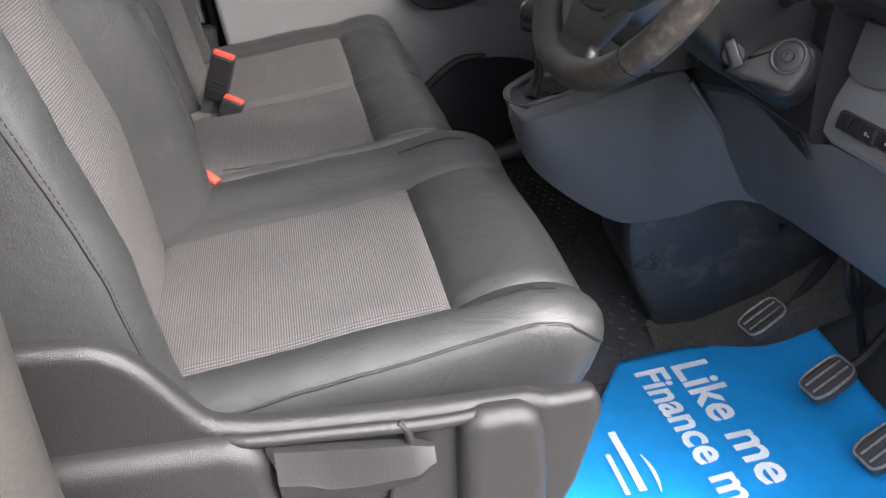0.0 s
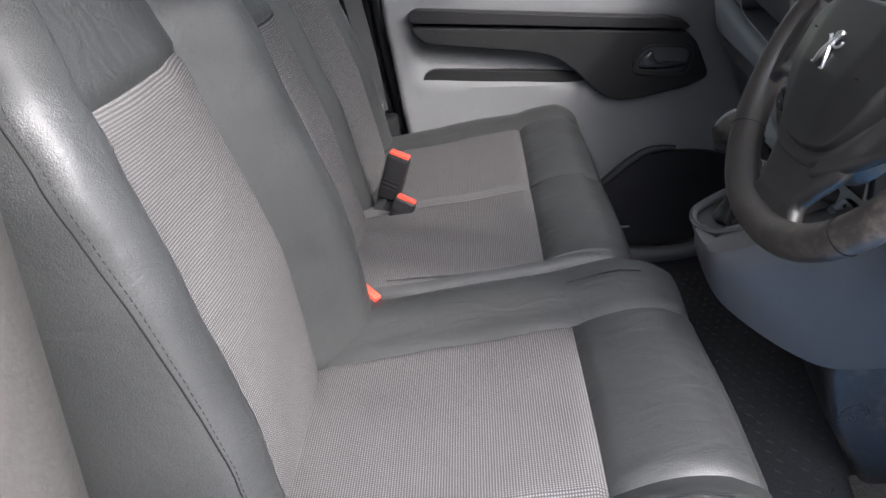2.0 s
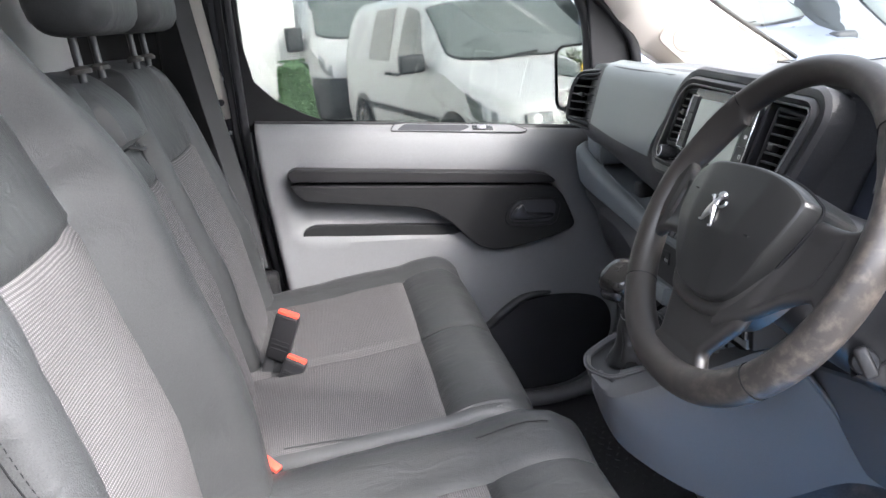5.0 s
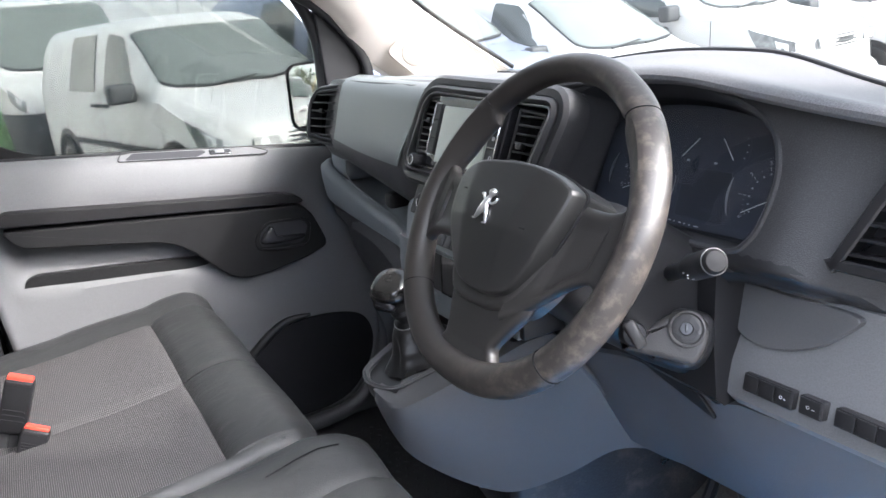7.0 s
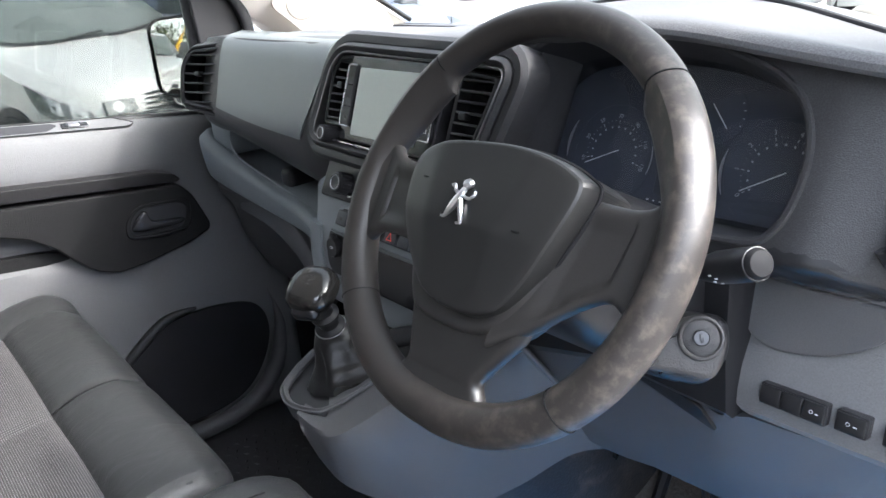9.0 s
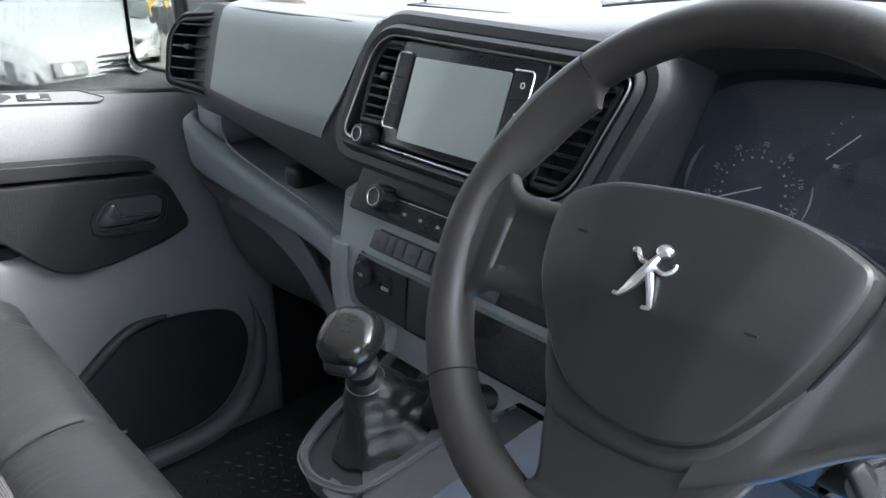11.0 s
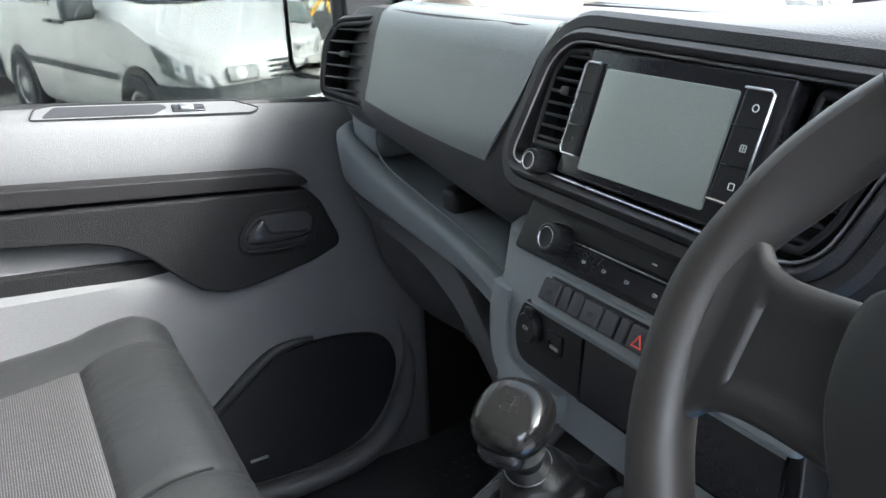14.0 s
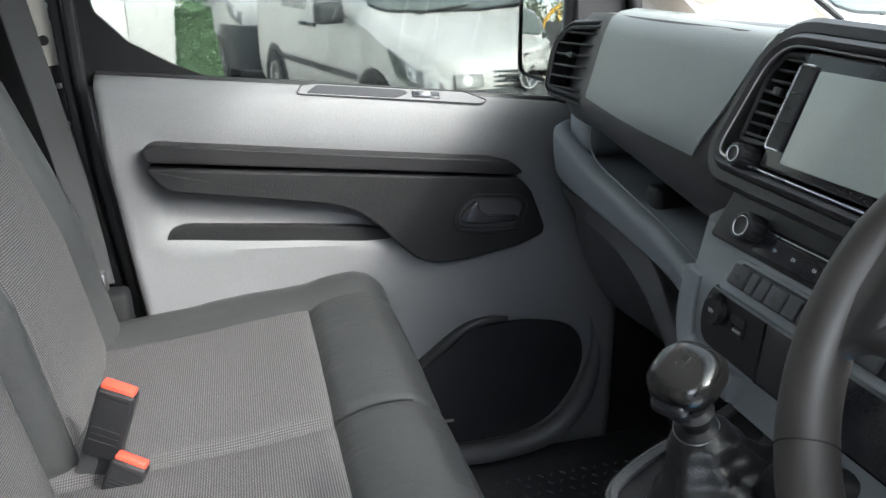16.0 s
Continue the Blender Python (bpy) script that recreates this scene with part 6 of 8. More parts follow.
mesh_part("trip_display", *plate(rounded(rect(-0.040, -0.068, 0.036, -0.004), 0.004), CM @ Matrix.Translation((0, 0, 0.001)), 0.003, 0.0005, 1), DISPLAY, binn, "dark trip display")
for k in range(5):
    mesh_part("display_bar", *moved(CM, box(0.000 + k * 0.0062, -0.0575, 0.0008, 0.0042 + k * 0.0062, -0.0525, 0.0016, 0.0002, 1)), GLARE_CLUSTER, binn)
for k, wdt in enumerate((0.005, 0.003, 0.005, 0.004, 0.003, 0.010)):
    mesh_part("print_bar", *moved(CM, box(-0.046 + k * 0.0085, -0.0762 - 0.0004 * k, 0.001, -0.046 + k * 0.0085 + wdt * 0.7, -0.0745 - 0.0004 * k, 0.0018, 0.0002, 1)), PRINT, binn)

# grained pad right of the instruments with the driver's corner vent
# one skin from the mouth of the hood to the corner vent
k0 = next(i for i in range(len(ao)) if ao[i].y < -0.085 and ao[i].x > -0.10)
loop = shrink(ao, -0.005)
loop = loop[k0:] + loop[:k0 + 1]


def brow(x):
    """The skin's upper edge, under the lip of the dash top."""
    return line([(-0.20, 0.093), (0.0, 0.099), (0.10, 0.091), (0.20, 0.073), (0.30, 0.061), (0.40, 0.051)], x)


def hem(x):
    """The skin's lower edge, drawn up over the lid of the lower panel."""
    return line([(-0.30, -0.150), (0.085, -0.150), (0.125, -0.124), (0.235, -0.124), (0.290, -0.144), (0.40, -0.150)], x)


def fascia(x, y):
    """The skin's place in the hood's frame: level with the hood's mouth, then drawn back towards the door."""
    back = 0.026 * smoothstep(0.17, 0.30, x) + 0.15 * max(0.0, x - 0.27) * 0.6
    back += 0.07 * smoothstep(-0.205, -0.25, x)
    lean = 0.27 * smoothstep(0.16, 0.30, x) * (y - 0.03)
    edge = 0.020 * smoothstep(brow(x) - 0.016, brow(x), y) ** 2 + 0.03 * smoothstep(hem(x) + 0.022, hem(x), y) ** 2
    return CM @ Vector((x, y, 0.096 - back + lean - edge))


rings = []
for p in loop:
    d = Vector((p.x - 0.02, p.y + 0.01))
    t = min(((0.40 if d.x > 0 else -0.215) - 0.02) / d.x if abs(d.x) > 1e-6 else 99, ((0.112 if d.y > 0 else -0.150) + 0.01) / d.y if abs(d.y) > 1e-6 else 99)
    far = Vector((0.02 + d.x * t, -0.01 + d.y * t))
    far.y = max(min(far.y, brow(far.x)), hem(far.x))
    rings.append([fascia(lerp(p.x, far.x, u), lerp(p.y, far.y, u)) for u in np.linspace(0, 1, 40)])
pv, pf = loft(rings, False, False)
back = CM.inverted()
flat = [back @ p for p in pv]
for kind, mesh in split(pv, pf, flat, lambda m: "fascia" if m.y < -0.097 and m.x < 0.205 else "pad").items():
    if kind == "pad":
        mesh_part("driver_pad", *mesh, DASH_PAD, dash, "dark grained pad")
    else:
        mesh_part("column_fascia", *mesh, SOFT_BLACK, dash, "black fascia under the dials")
rings = []
for y in np.linspace(1.13, 0.812, 10):
    rings.append([Vector((x, y, z)) for x, z in ((0.475, 1.240), (0.468, 1.215), (0.490, 1.195), (0.58, 1.190), (0.60, 1.23))])
mesh_part("under_hood", *loft(rings), SOFT_BLACK, dash)
DV = axes((0.487, 0.628, 1.305), (0.12, -1, 0), (-0.985, -0.10, 0.10))
dvo = rounded([(-0.062, -0.050), (0.07, -0.054), (0.075, 0.065), (0.0, 0.062)], 0.010, 4)
vent(DV @ Matrix.Translation((0, 0, 0.004)), dvo, 6, lambda y: -0.048 + 0.050 * (y + 0.05) / 0.11, lambda y: 0.066, -0.040, 0.054, tab=(0.03, 0.0), depth=0.035, rim=0.012)

# lower panels: inset lid, switch band, knee panel
low = thing("lower_driver_panel", (0.55, 0.68, 0.84), "slate blue-grey lower dash panel with a row of switches", "dashboard panel")
def low_ring(y):
    d = line([(0.44, 0.03), (0.60, 0.006), (0.80, 0.0), (0.83, 0.012)], y)
    return [Vector((x + d, y, z)) for x, z in ((0.53, 1.215), (0.502, 1.208), (0.496, 1.190), (0.488, 1.150), (0.472, 1.118), (0.466, 1.095), (0.464, 1.078), (0.474, 1.066), (0.54, 1.06), (0.60, 1.20))]
mesh_part("upper_panel", *loft([low_ring(y) for y in np.linspace(0.822, 0.44, 14)]), PLASTIC_GREY, low)
LM = axes((0.4905, 0.735, 1.168), (0.012, -1, 0), (-0.975, 0, 0.21))
mesh_part("lid", *plate([Vector((p.x, p.y)) for p in catmull([(-0.081, 0.036, 0), (-0.076, 0.004, 0), (-0.066, -0.019, 0), (-0.039, -0.027, 0), (-0.005, -0.022, 0), (0.029, -0.009, 0), (0.055, 0.011, 0), (0.072, 0.036, 0), (0.0, 0.038, 0)], 5, True)], LM @ Matrix.Translation((0, 0, 0.004)), 0.012, 0.002), PLASTIC_BLUE, low, "slate blue inset lid")
BM = axes((0.4635, 0.735, 1.094), (0.012, -1, 0), (-0.97, 0, 0.2))
for a, b, c, d in ((-0.039, 0.001, 0.023, 0.020), (0.033, 0.003, 0.059, 0.021), (0.074, 0.005, 0.141, 0.0225)):
    hole = rect(a - 0.001, b - 0.001, c + 0.001, d + 0.001)
    mesh_part("switch_bed", *plate(rounded(hole, 0.002), BM @ Matrix.Translation((0, 0, 0.0035)), 0.014, 0.0008), PLASTIC_DARK, low)
    n = 1 if c - a < 0.03 else 3
    for k in range(n):
        e, f = lerp(a, c, k / n) + 0.0006, lerp(a, c, (k + 1) / n) - 0.0006
        sw = mesh_part("switch", *moved(BM, box(e, b + 0.0006, 0.0, f, d - 0.0006, 0.0055, 0.0010)), SOFT_BLACK, low)
        if n == 1 or (a < 0 and k == 2):
            o2 = disc(0.0019, 10)
            mesh_part("icon", *ring_plate(o2, shrink(o2, 0.0005), BM @ Matrix.Translation((lerp(e, f, 0.42), lerp(b, d, 0.5), 0.0059)), 0.0006, 0.0001), DIM_PRINT, sw, "grey printed symbol")
            mesh_part("icon_bar", *moved(BM, box(lerp(e, f, 0.60), lerp(b, d, 0.42), 0.0050, lerp(e, f, 0.74), lerp(b, d, 0.48), 0.0059, 0.0001, 1)), DIM_PRINT, sw)
# knee panel: from the console ridge to the door, drawn forwards below
rings = []
for y in np.linspace(1.175, 0.44, 22):
    xt = line([(0.44, 0.50), (0.80, 0.472), (0.95, 0.47), (1.175, 0.44)], y)
    zt = line([(0.44, 1.068), (0.80, 1.064), (0.83, 1.05), (0.96, 1.10), (1.175, 1.11)], y)
    xb = line([(0.44, 0.60), (0.80, 0.60), (1.0, 0.592), (1.10, 0.56), (1.175, 0.55)], y)
    zb = line([(0.44, 0.842), (0.80, 0.840), (1.02, 0.835), (1.08, 0.845), (1.175, 0.87)], y)
    run = []
    for t in np.linspace(0, 1, 9):
        run.append(Vector((lerp(xt, xb, t) - 0.012 * math.sin(math.pi * t), y, lerp(zt, zb, t))))
    rings.append(run + [p + Vector((0.02, 0, 0.004)) for p in reversed(run)])
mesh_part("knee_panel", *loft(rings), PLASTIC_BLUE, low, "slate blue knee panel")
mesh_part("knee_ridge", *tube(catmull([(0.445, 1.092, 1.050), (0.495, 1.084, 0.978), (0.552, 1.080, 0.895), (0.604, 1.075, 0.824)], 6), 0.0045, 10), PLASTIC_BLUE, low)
# thin black plate painting the dark wedge of shade under the column
mesh_part("knee_shade_plate", *plate(rounded([(-0.09, 0.03), (0.06, -0.02), (0.075, -0.055), (-0.03, -0.012)], 0.008), axes((0.459, 0.905, 1.075), (0.02, -1, 0), (-0.93, 0, -0.36)), 0.004, 0.001), SOFT_BLACK, low)

# steering column shroud, ignition, stalks
W0 = Vector((0.274, 0.919, 1.306))
WN = Vector((-0.8553, -0.0227, 0.5176)).normalized()
column = thing("steering_column", (0.45, 0.92, 1.20), "black steering column shroud with ignition lock and stalks", "steering column")
CA = axes(W0, (0, -1, 0), WN)
rings = []
for z, sx, sy, dy in ((-0.035, 0.050, 0.045, 0.0), (-0.05, 0.068, 0.060, -0.004), (-0.09, 0.082, 0.072, -0.008), (-0.15, 0.092, 0.080, -0.012), (-0.22, 0.096, 0.082, -0.016), (-0.30, 0.096, 0.082, -0.018)):
    o2 = rounded([(-sx, -sy), (sx, -sy), (sx, sy * 0.9), (-sx, sy * 0.9)], sx * 0.5, 6)
    rings.append([CA @ Vector((p[0], p[1] + dy, z)) for p in o2])
mesh_part("shroud", *loft(rings), SOFT_BLACK, column)
IM = axes((0.403, 0.800, 1.176), (0.62, -0.78, 0.0), (-0.70, -0.56, 0.44))
mesh_part("ignition_plate", *plate([Vector((p.x, p.y)) for p in catmull([(-0.070, -0.024, 0), (-0.060, -0.013, 0), (-0.034, 0.006, 0), (-0.012, 0.019, 0), (0.010, 0.019, 0), (0.022, 0.002, 0), (0.020, -0.018, 0), (0.008, -0.037, 0), (-0.020, -0.034, 0), (-0.055, -0.029, 0)], 5, True)], IM @ Matrix.Translation((0, 0, -0.001)), 0.03, 0.006, 4), LOCK_GREY, column, "grey ignition surround")
rings = []
for y in np.linspace(1.080, 0.803, 9):
    low = line([(0.80, 1.062), (0.96, 1.068), (1.08, 1.040)], y)
    rings.append([Vector((x, y, z)) for x, z in ((0.462, 1.236), (0.450, 1.225), (0.446, 1.15), (0.450, low + 0.012), (0.462, low), (0.52, low), (0.53, 1.236))])
mesh_part("column_surround", *loft(rings), SOFT_BLACK, column, "black panel round the steering column")
mesh_part("lock_body", *plate(rounded([(-0.052, -0.034), (0.004, -0.046), (0.026, -0.018), (0.026, 0.020), (-0.02, 0.026)], 0.016, 5), IM @ Matrix.Translation((0.0, 0.0, -0.012)), 0.07, 0.012, 3), SOFT_BLACK, column)
mesh_part("lock_ring", *moved(IM, tube([(0.0185 * math.cos(a), 0.0185 * math.sin(a), 0.0) for a in np.linspace(0, 2 * math.pi, 30, endpoint=False)], 0.0022, 8, True)), LOCK_GREY, column)
mesh_part("lock_well", *lathe([(0.017, 0.0), (0.015, 0.001), (0.010, 0.0012), (0.0005, 0.001)], IM, 28), PLASTIC_SEAT, column)
mesh_part("lock_barrel", *lathe([(0.0072, 0.0), (0.0072, 0.004), (0.0065, 0.005), (0.0005, 0.005)], IM, 24), DULL_METAL, column, "bright ignition lock barrel")
mesh_part("key_slot", *moved(IM @ Matrix.Rotation(radians(8), 4, "Z"), box(-0.0016, -0.0042, 0.004, 0.0016, 0.0042, 0.0056, 0.0005, 1)), GLOSS_BLACK, column)
sa, sb = Vector((0.418, 0.850, 1.222)), Vector((0.360, 0.708, 1.287))
sd = (sb - sa).normalized()
stalk = mesh_part("stalk", *lathe([(0.021, 0.0), (0.020, 0.012), (0.009, 0.018), (0.009, 0.060), (0.012, 0.078), (0.0142, 0.092), (0.0142, 0.128), (0.0135, 0.140), (0.0125, 0.1425)], axes(sa, (1, 0, 0), sd), 26), SOFT_BLACK, column, "black indicator stalk")
mesh_part("stalk_end", *lathe([(0.0128, 0.1405), (0.0122, 0.146), (0.010, 0.149), (0.0005, 0.150)], axes(sa, (1, 0, 0), sd), 26), STALK_CAP, stalk, "grey stalk end button")
mesh_part("stalk_ring", *moved(axes(sa, (1, 0, 0), sd), tube([(0.0130 * math.cos(a), 0.0130 * math.sin(a), 0.143) for a in np.linspace(0, 2 * math.pi, 26, endpoint=False)], 0.0009, 6, True)), LEVER_GREY, stalk)
for k in range(4):
    mesh_part("print_bar", *moved(axes(sa, (1, 0, 0), sd) @ Matrix.Rotation(radians(190 + 14 * k), 4, "Z"), box(0.0139, -0.0006, 0.094 + 0.006 * (k % 2), 0.0146, 0.0008, 0.098 + 0.006 * (k % 2), 0.0002, 1)), PRINT, stalk)
cr = axes((0.352, 0.828, 1.176), (0.3, -0.3, -0.9), (-0.45, -0.80, 0.30))
cs2 = mesh_part("cruise_stalk", *lathe([(0.014, -0.03), (0.014, 0.004), (0.012, 0.008), (0.0005, 0.009)], cr, 24), SOFT_BLACK, column, "black cruise control stalk")
mesh_part("paddle", *moved(cr, box(-0.017, -0.007, 0.004, 0.016, 0.007, 0.015, 0.004, 3)), LEVER_GREY, cs2)

# steering wheel
wheel = thing("steering_wheel", W0, "worn black steering wheel with a wide airbag hub", "steering wheel")
SEAMS = (46, 135, 219, 316)


def turn_to(a, deg):
    """The signed way from an angle to one in degrees."""
    return (a - radians(deg) + math.pi) % (2 * math.pi) - math.pi


def rim_at(a):
    low = max(0.0, -math.sin(a))
    r = 0.1795 + 0.0035 * math.cos(a) ** 2 + 0.004 * low * abs(math.sin(2 * a)) - 0.0035 * low ** 4
    return Vector((r * math.cos(a), r * math.sin(a), 0))


def grip(a):
    """How far the thumb rests between the upper seams and the spokes are drawn inwards."""
    out = 0.0
    for sgn, s in ((1, 135), (-1, 46)):
        d = turn_to(a, s) * sgn
        out = max(out, smoothstep(0.0, 0.05, d) * (1 - smoothstep(0.30, 0.72, d)))
    return out


rings, cols = [], 180
for k in range(cols):
    a = 2 * math.pi * k / cols
    c, g = rim_at(a), grip(a)
    out = c.normalized()
    low = max(0.0, -math.sin(a))
    fat = 1.0 + 0.07 * low ** 2
    seam = 1 - 0.045 * max(math.exp(-(turn_to(a, s) / 0.008) ** 2) for s in SEAMS)
    flat_face = 0.24 * smoothstep(0.0, 0.35, math.sin(a))      # the upper half is flattened towards the driver to fit its outline from the camera
    ring = []
    for j in range(22):
        b = 2 * math.pi * j / 22
        cb, sb = math.cos(b), math.sin(b)
        face = 1 - flat_face * max(0.0, math.cos(b - 0.65)) ** 2 + 0.10 * flat_face * max(0.0, math.cos(b + 0.75))
        flat = 1 - 0.30 * g * smoothstep(0.1, 0.9, -cb)          # the rests are wedges with a sharper inner edge
        ring.append(CA @ (c + out * (0.0176 * fat * seam * face * cb - (0.011 * g * smoothstep(0.2, 1.0, -cb))) + Vector((0, 0, 0.0186 * fat * seam * face * sb * flat - 0.006 * g * smoothstep(0.2, 1.0, -cb)))))
    rings.append(ring)
mesh_part("rim", *loft(rings + [rings[0]], True, False), RIM_WORN, wheel, "worn polyurethane rim")
for s in SEAMS:
    a = radians(s)
    c, out = rim_at(a), Vector((math.cos(a), math.sin(a), 0))
    f = 1.0 + 0.07 * max(0.0, -math.sin(a)) ** 2
    wf = 0.24 * smoothstep(0.0, 0.35, math.sin(a))
    mesh_part("rim_seam", *tube([CA @ ((c + out * (0.0174 * f * math.cos(b)) + Vector((0, 0, 0.0185 * f * math.sin(b)))).lerp(c, wf * max(0.0, math.cos(b - 0.65)) ** 2)) for b in np.linspace(0, 2 * math.pi, 24, endpoint=False)], 0.0007, 5, True), STITCH, wheel)


def web(name, upper, lower, heights, depth, recess, mat, pad=(0.16, 0.62)):
    """A spoke between two curved edges that run from the hub to the rim, with rounded edges and a sunk middle."""
    up, dn = catmull([(x, y, 0) for x, y in upper], 6), catmull([(x, y, 0) for x, y in lower], 6)
    n = len(up) - 1
    rows = 22
    rings = []
    for i, (p, q) in enumerate(zip(up, dn)):
        t = i / n
        z = line(heights, t)
        front, back = [], []
        for j in range(rows + 1):
            u = 0.5 - 0.5 * math.cos(math.pi * j / rows)
            m = p.lerp(q, u)
            e = min(u, 1 - u) * (q - p).length
            edge = 0.008 * (1 - math.sqrt(max(0.0, 1 - (1 - min(1.0, e / 0.008)) ** 2)))
            sink = recess * smoothstep(0.010, 0.020, e) * smoothstep(pad[0] - 0.05, pad[0], t) * (1 - smoothstep(pad[1] - 0.03, pad[1] + 0.03, t))
            front.append(CA @ Vector((m.x, m.y, z - edge - sink)))
            back.append(CA @ Vector((m.x, m.y, z - depth + edge)))
        rings.append(front + back[::-1])
    return mesh_part(name, *loft(rings), mat, wheel)


web("spoke", [(-0.060, 0.030), (-0.105, 0.0285), (-0.132, 0.028), (-0.147, 0.032), (-0.157, 0.041), (-0.168, 0.052)],
    [(-0.055, -0.050), (-0.098, -0.046), (-0.132, -0.047), (-0.147, -0.052), (-0.156, -0.061), (-0.166, -0.074)], [(0, 0.014), (0.4, 0.010), (0.65, 0.008), (0.85, 0.007), (1.0, 0.010)], 0.015, 0.0038, WHEEL_RUB, (0.05, 0.52))
web("spoke", [(0.080, 0.032), (0.115, 0.0305), (0.140, 0.031), (0.153, 0.035), (0.162, 0.043), (0.172, 0.054)],
    [(0.050, -0.108), (0.088, -0.083), (0.118, -0.056), (0.142, -0.041), (0.155, -0.045), (0.169, -0.056)], [(0, 0.017), (0.4, 0.011), (0.65, 0.008), (0.85, 0.007), (1.0, 0.010)], 0.015, 0.004, WHEEL_RUB, (0.20, 0.56))
web("spoke", [(-0.066, -0.045), (-0.058, -0.088), (-0.053, -0.112), (-0.046, -0.140), (-0.051, -0.152), (-0.064, -0.167)],
    [(0.085, -0.050), (0.083, -0.088), (0.062, -0.118), (0.047, -0.138), (0.052, -0.150), (0.066, -0.164)], [(0, 0.015), (0.4, 0.010), (0.7, 0.006), (0.88, 0.006), (1.0, 0.008)], 0.018, 0.0, WHEEL_RUB)
# satin plate on the lower spoke, set a little proud
PL = CA @ Matrix.Translation((0, 0, 0.0125)) @ Matrix.Rotation(radians(4), 4, "X")
mesh_part("spoke_plate", *plate(rounded([(-0.049, -0.100), (0.036, -0.097), (0.019, -0.158), (-0.038, -0.161)], [0.006, 0.006, 0.012, 0.012], 5), PL, 0.012, 0.003), WHEEL_PLATE, wheel, "satin grey spoke plate")
# lower hub skin, then the airbag cover over it: a shield with two faceted flanks
skin = [(-0.082, 0.024), (-0.078, -0.030), (-0.060, -0.084), (-0.034, -0.104), (0.040, -0.101), (0.076, -0.070), (0.100, -0.012), (0.104, 0.024), (0.020, 0.040)]
mesh_part("hub_skin", *plate([Vector((p.x, p.y)) for p in catmull([(a, b, 0) for a, b in skin], 4, True)], CA @ Matrix.Translation((0, 0, 0.0185)), 0.05, 0.010, 5), WHEEL_RUB, wheel)
hub = [(-0.086, 0.024), (-0.076, 0.038), (-0.044, 0.049), (-0.002, 0.054), (0.040, 0.0555), (0.076, 0.052), (0.100, 0.0445), (0.111, 0.036), (0.108, 0.012), (0.096, -0.022), (0.078, -0.055),
       (0.060, -0.077), (0.034, -0.088), (0.004, -0.0895), (-0.024, -0.085), (-0.050, -0.068), (-0.072, -0.040), (-0.084, -0.008)]
ho = [Vector((p.x, p.y)) for p in catmull([(a, b, 0) for a, b in hub], 4, True)]


def hub_height(x, y):
    left, right = lerp(-0.046, -0.030, smoothstep(0.05, -0.08, y)), lerp(0.060, 0.036, smoothstep(0.05, -0.08, y))
    return 0.0455 - 0.22 * max(0.0, left - x) - 0.20 * max(0.0, x - right) - 0.24 * max(0.0, -y - 0.018) - 0.06 * max(0.0, y - 0.01)


rings = [[CA @ Vector((p.x * 0.97, p.y * 0.97, -0.034 if p.y > 0.0 else 0.0)) for p in ho]]
for k, (sc, dn) in enumerate([(1.0, 0.018), (0.998, 0.011), (0.990, 0.0055), (0.976, 0.0020), (0.955, 0.0005)] + [(0.93 - 0.058 * i, 0.0) for i in range(16)]):
    rings.append([CA @ Vector((x, y, hub_height(x, y) - dn)) for x, y in ((0.012 + (p.x - 0.012) * sc, -0.012 + (p.y + 0.012) * sc) for p in ho)])
mesh_part("airbag_cover", *loft(rings), WHEEL_SOFT, wheel, "satin black airbag cover", sharp=14)
mesh_part("hub_gap", *moved(CA, tube([(0.012 + (p.x - 0.012) * 1.004, -0.012 + (p.y + 0.012) * 1.004, hub_height(p.x, p.y) - 0.021) for p in ho], 0.0018, 6, True)), STITCH, wheel)
for x, y in ((-0.052, 0.012), (0.066, -0.012)):
    mesh_part("moulded_mark", *moved(CA @ Matrix.Translation((x, y, hub_height(x, y))), box(-0.005, -0.0008, -0.001, 0.005, 0.0008, 0.0005, 0.0003, 1)), STITCH, wheel)
# plain chrome badge: a slim upright figure of bars
BG = CA @ Matrix.Translation((0.001, 0.000, 0.0462)) @ Matrix.Scale(0.80, 4)
badge = mesh_part("badge", *moved(BG, join(
    tube(catmull([(-0.016, -0.021, 0), (-0.009, -0.013, 0.002), (-0.003, -0.004, 0.003), (0.003, 0.008, 0.003), (0.007, 0.018, 0.002)], 4), [0.0016 + 0.0030 * math.sin(math.pi * k / 16) for k in range(17)], 8),
    tube(catmull([(0.011, -0.023, 0), (0.008, -0.012, 0.002), (0.003, 0.0, 0.003)], 4), [0.0016, 0.0020, 0.0024, 0.0026, 0.0028, 0.0030, 0.0032, 0.0034, 0.0034], 8),
    tube([(-0.016, -0.021, 0), (-0.021, -0.021, 0)], 0.0016, 6), tube([(0.011, -0.023, 0), (0.005, -0.024, 0)], 0.0016, 6),
    tube(catmull([(0.003, 0.006, 0.002), (-0.008, 0.008, 0.002), (-0.014, 0.014, 0), (-0.018, 0.013, 0)], 4), 0.0019, 8),
    tube(catmull([(0.004, 0.005, 0.002), (0.013, 0.003, 0.002), (0.018, 0.008, 0), (0.018, 0.012, 0)], 4), 0.0018, 8),
    tube(catmull([(0.004, 0.015, 0.002), (0.008, 0.0185, 0.002), (0.013, 0.0175, 0.001)], 4), [0.0044, 0.0050, 0.0054, 0.0055, 0.0054, 0.0050, 0.0044, 0.0036, 0.0026], 8))), CHROME, wheel, "plain chrome badge")

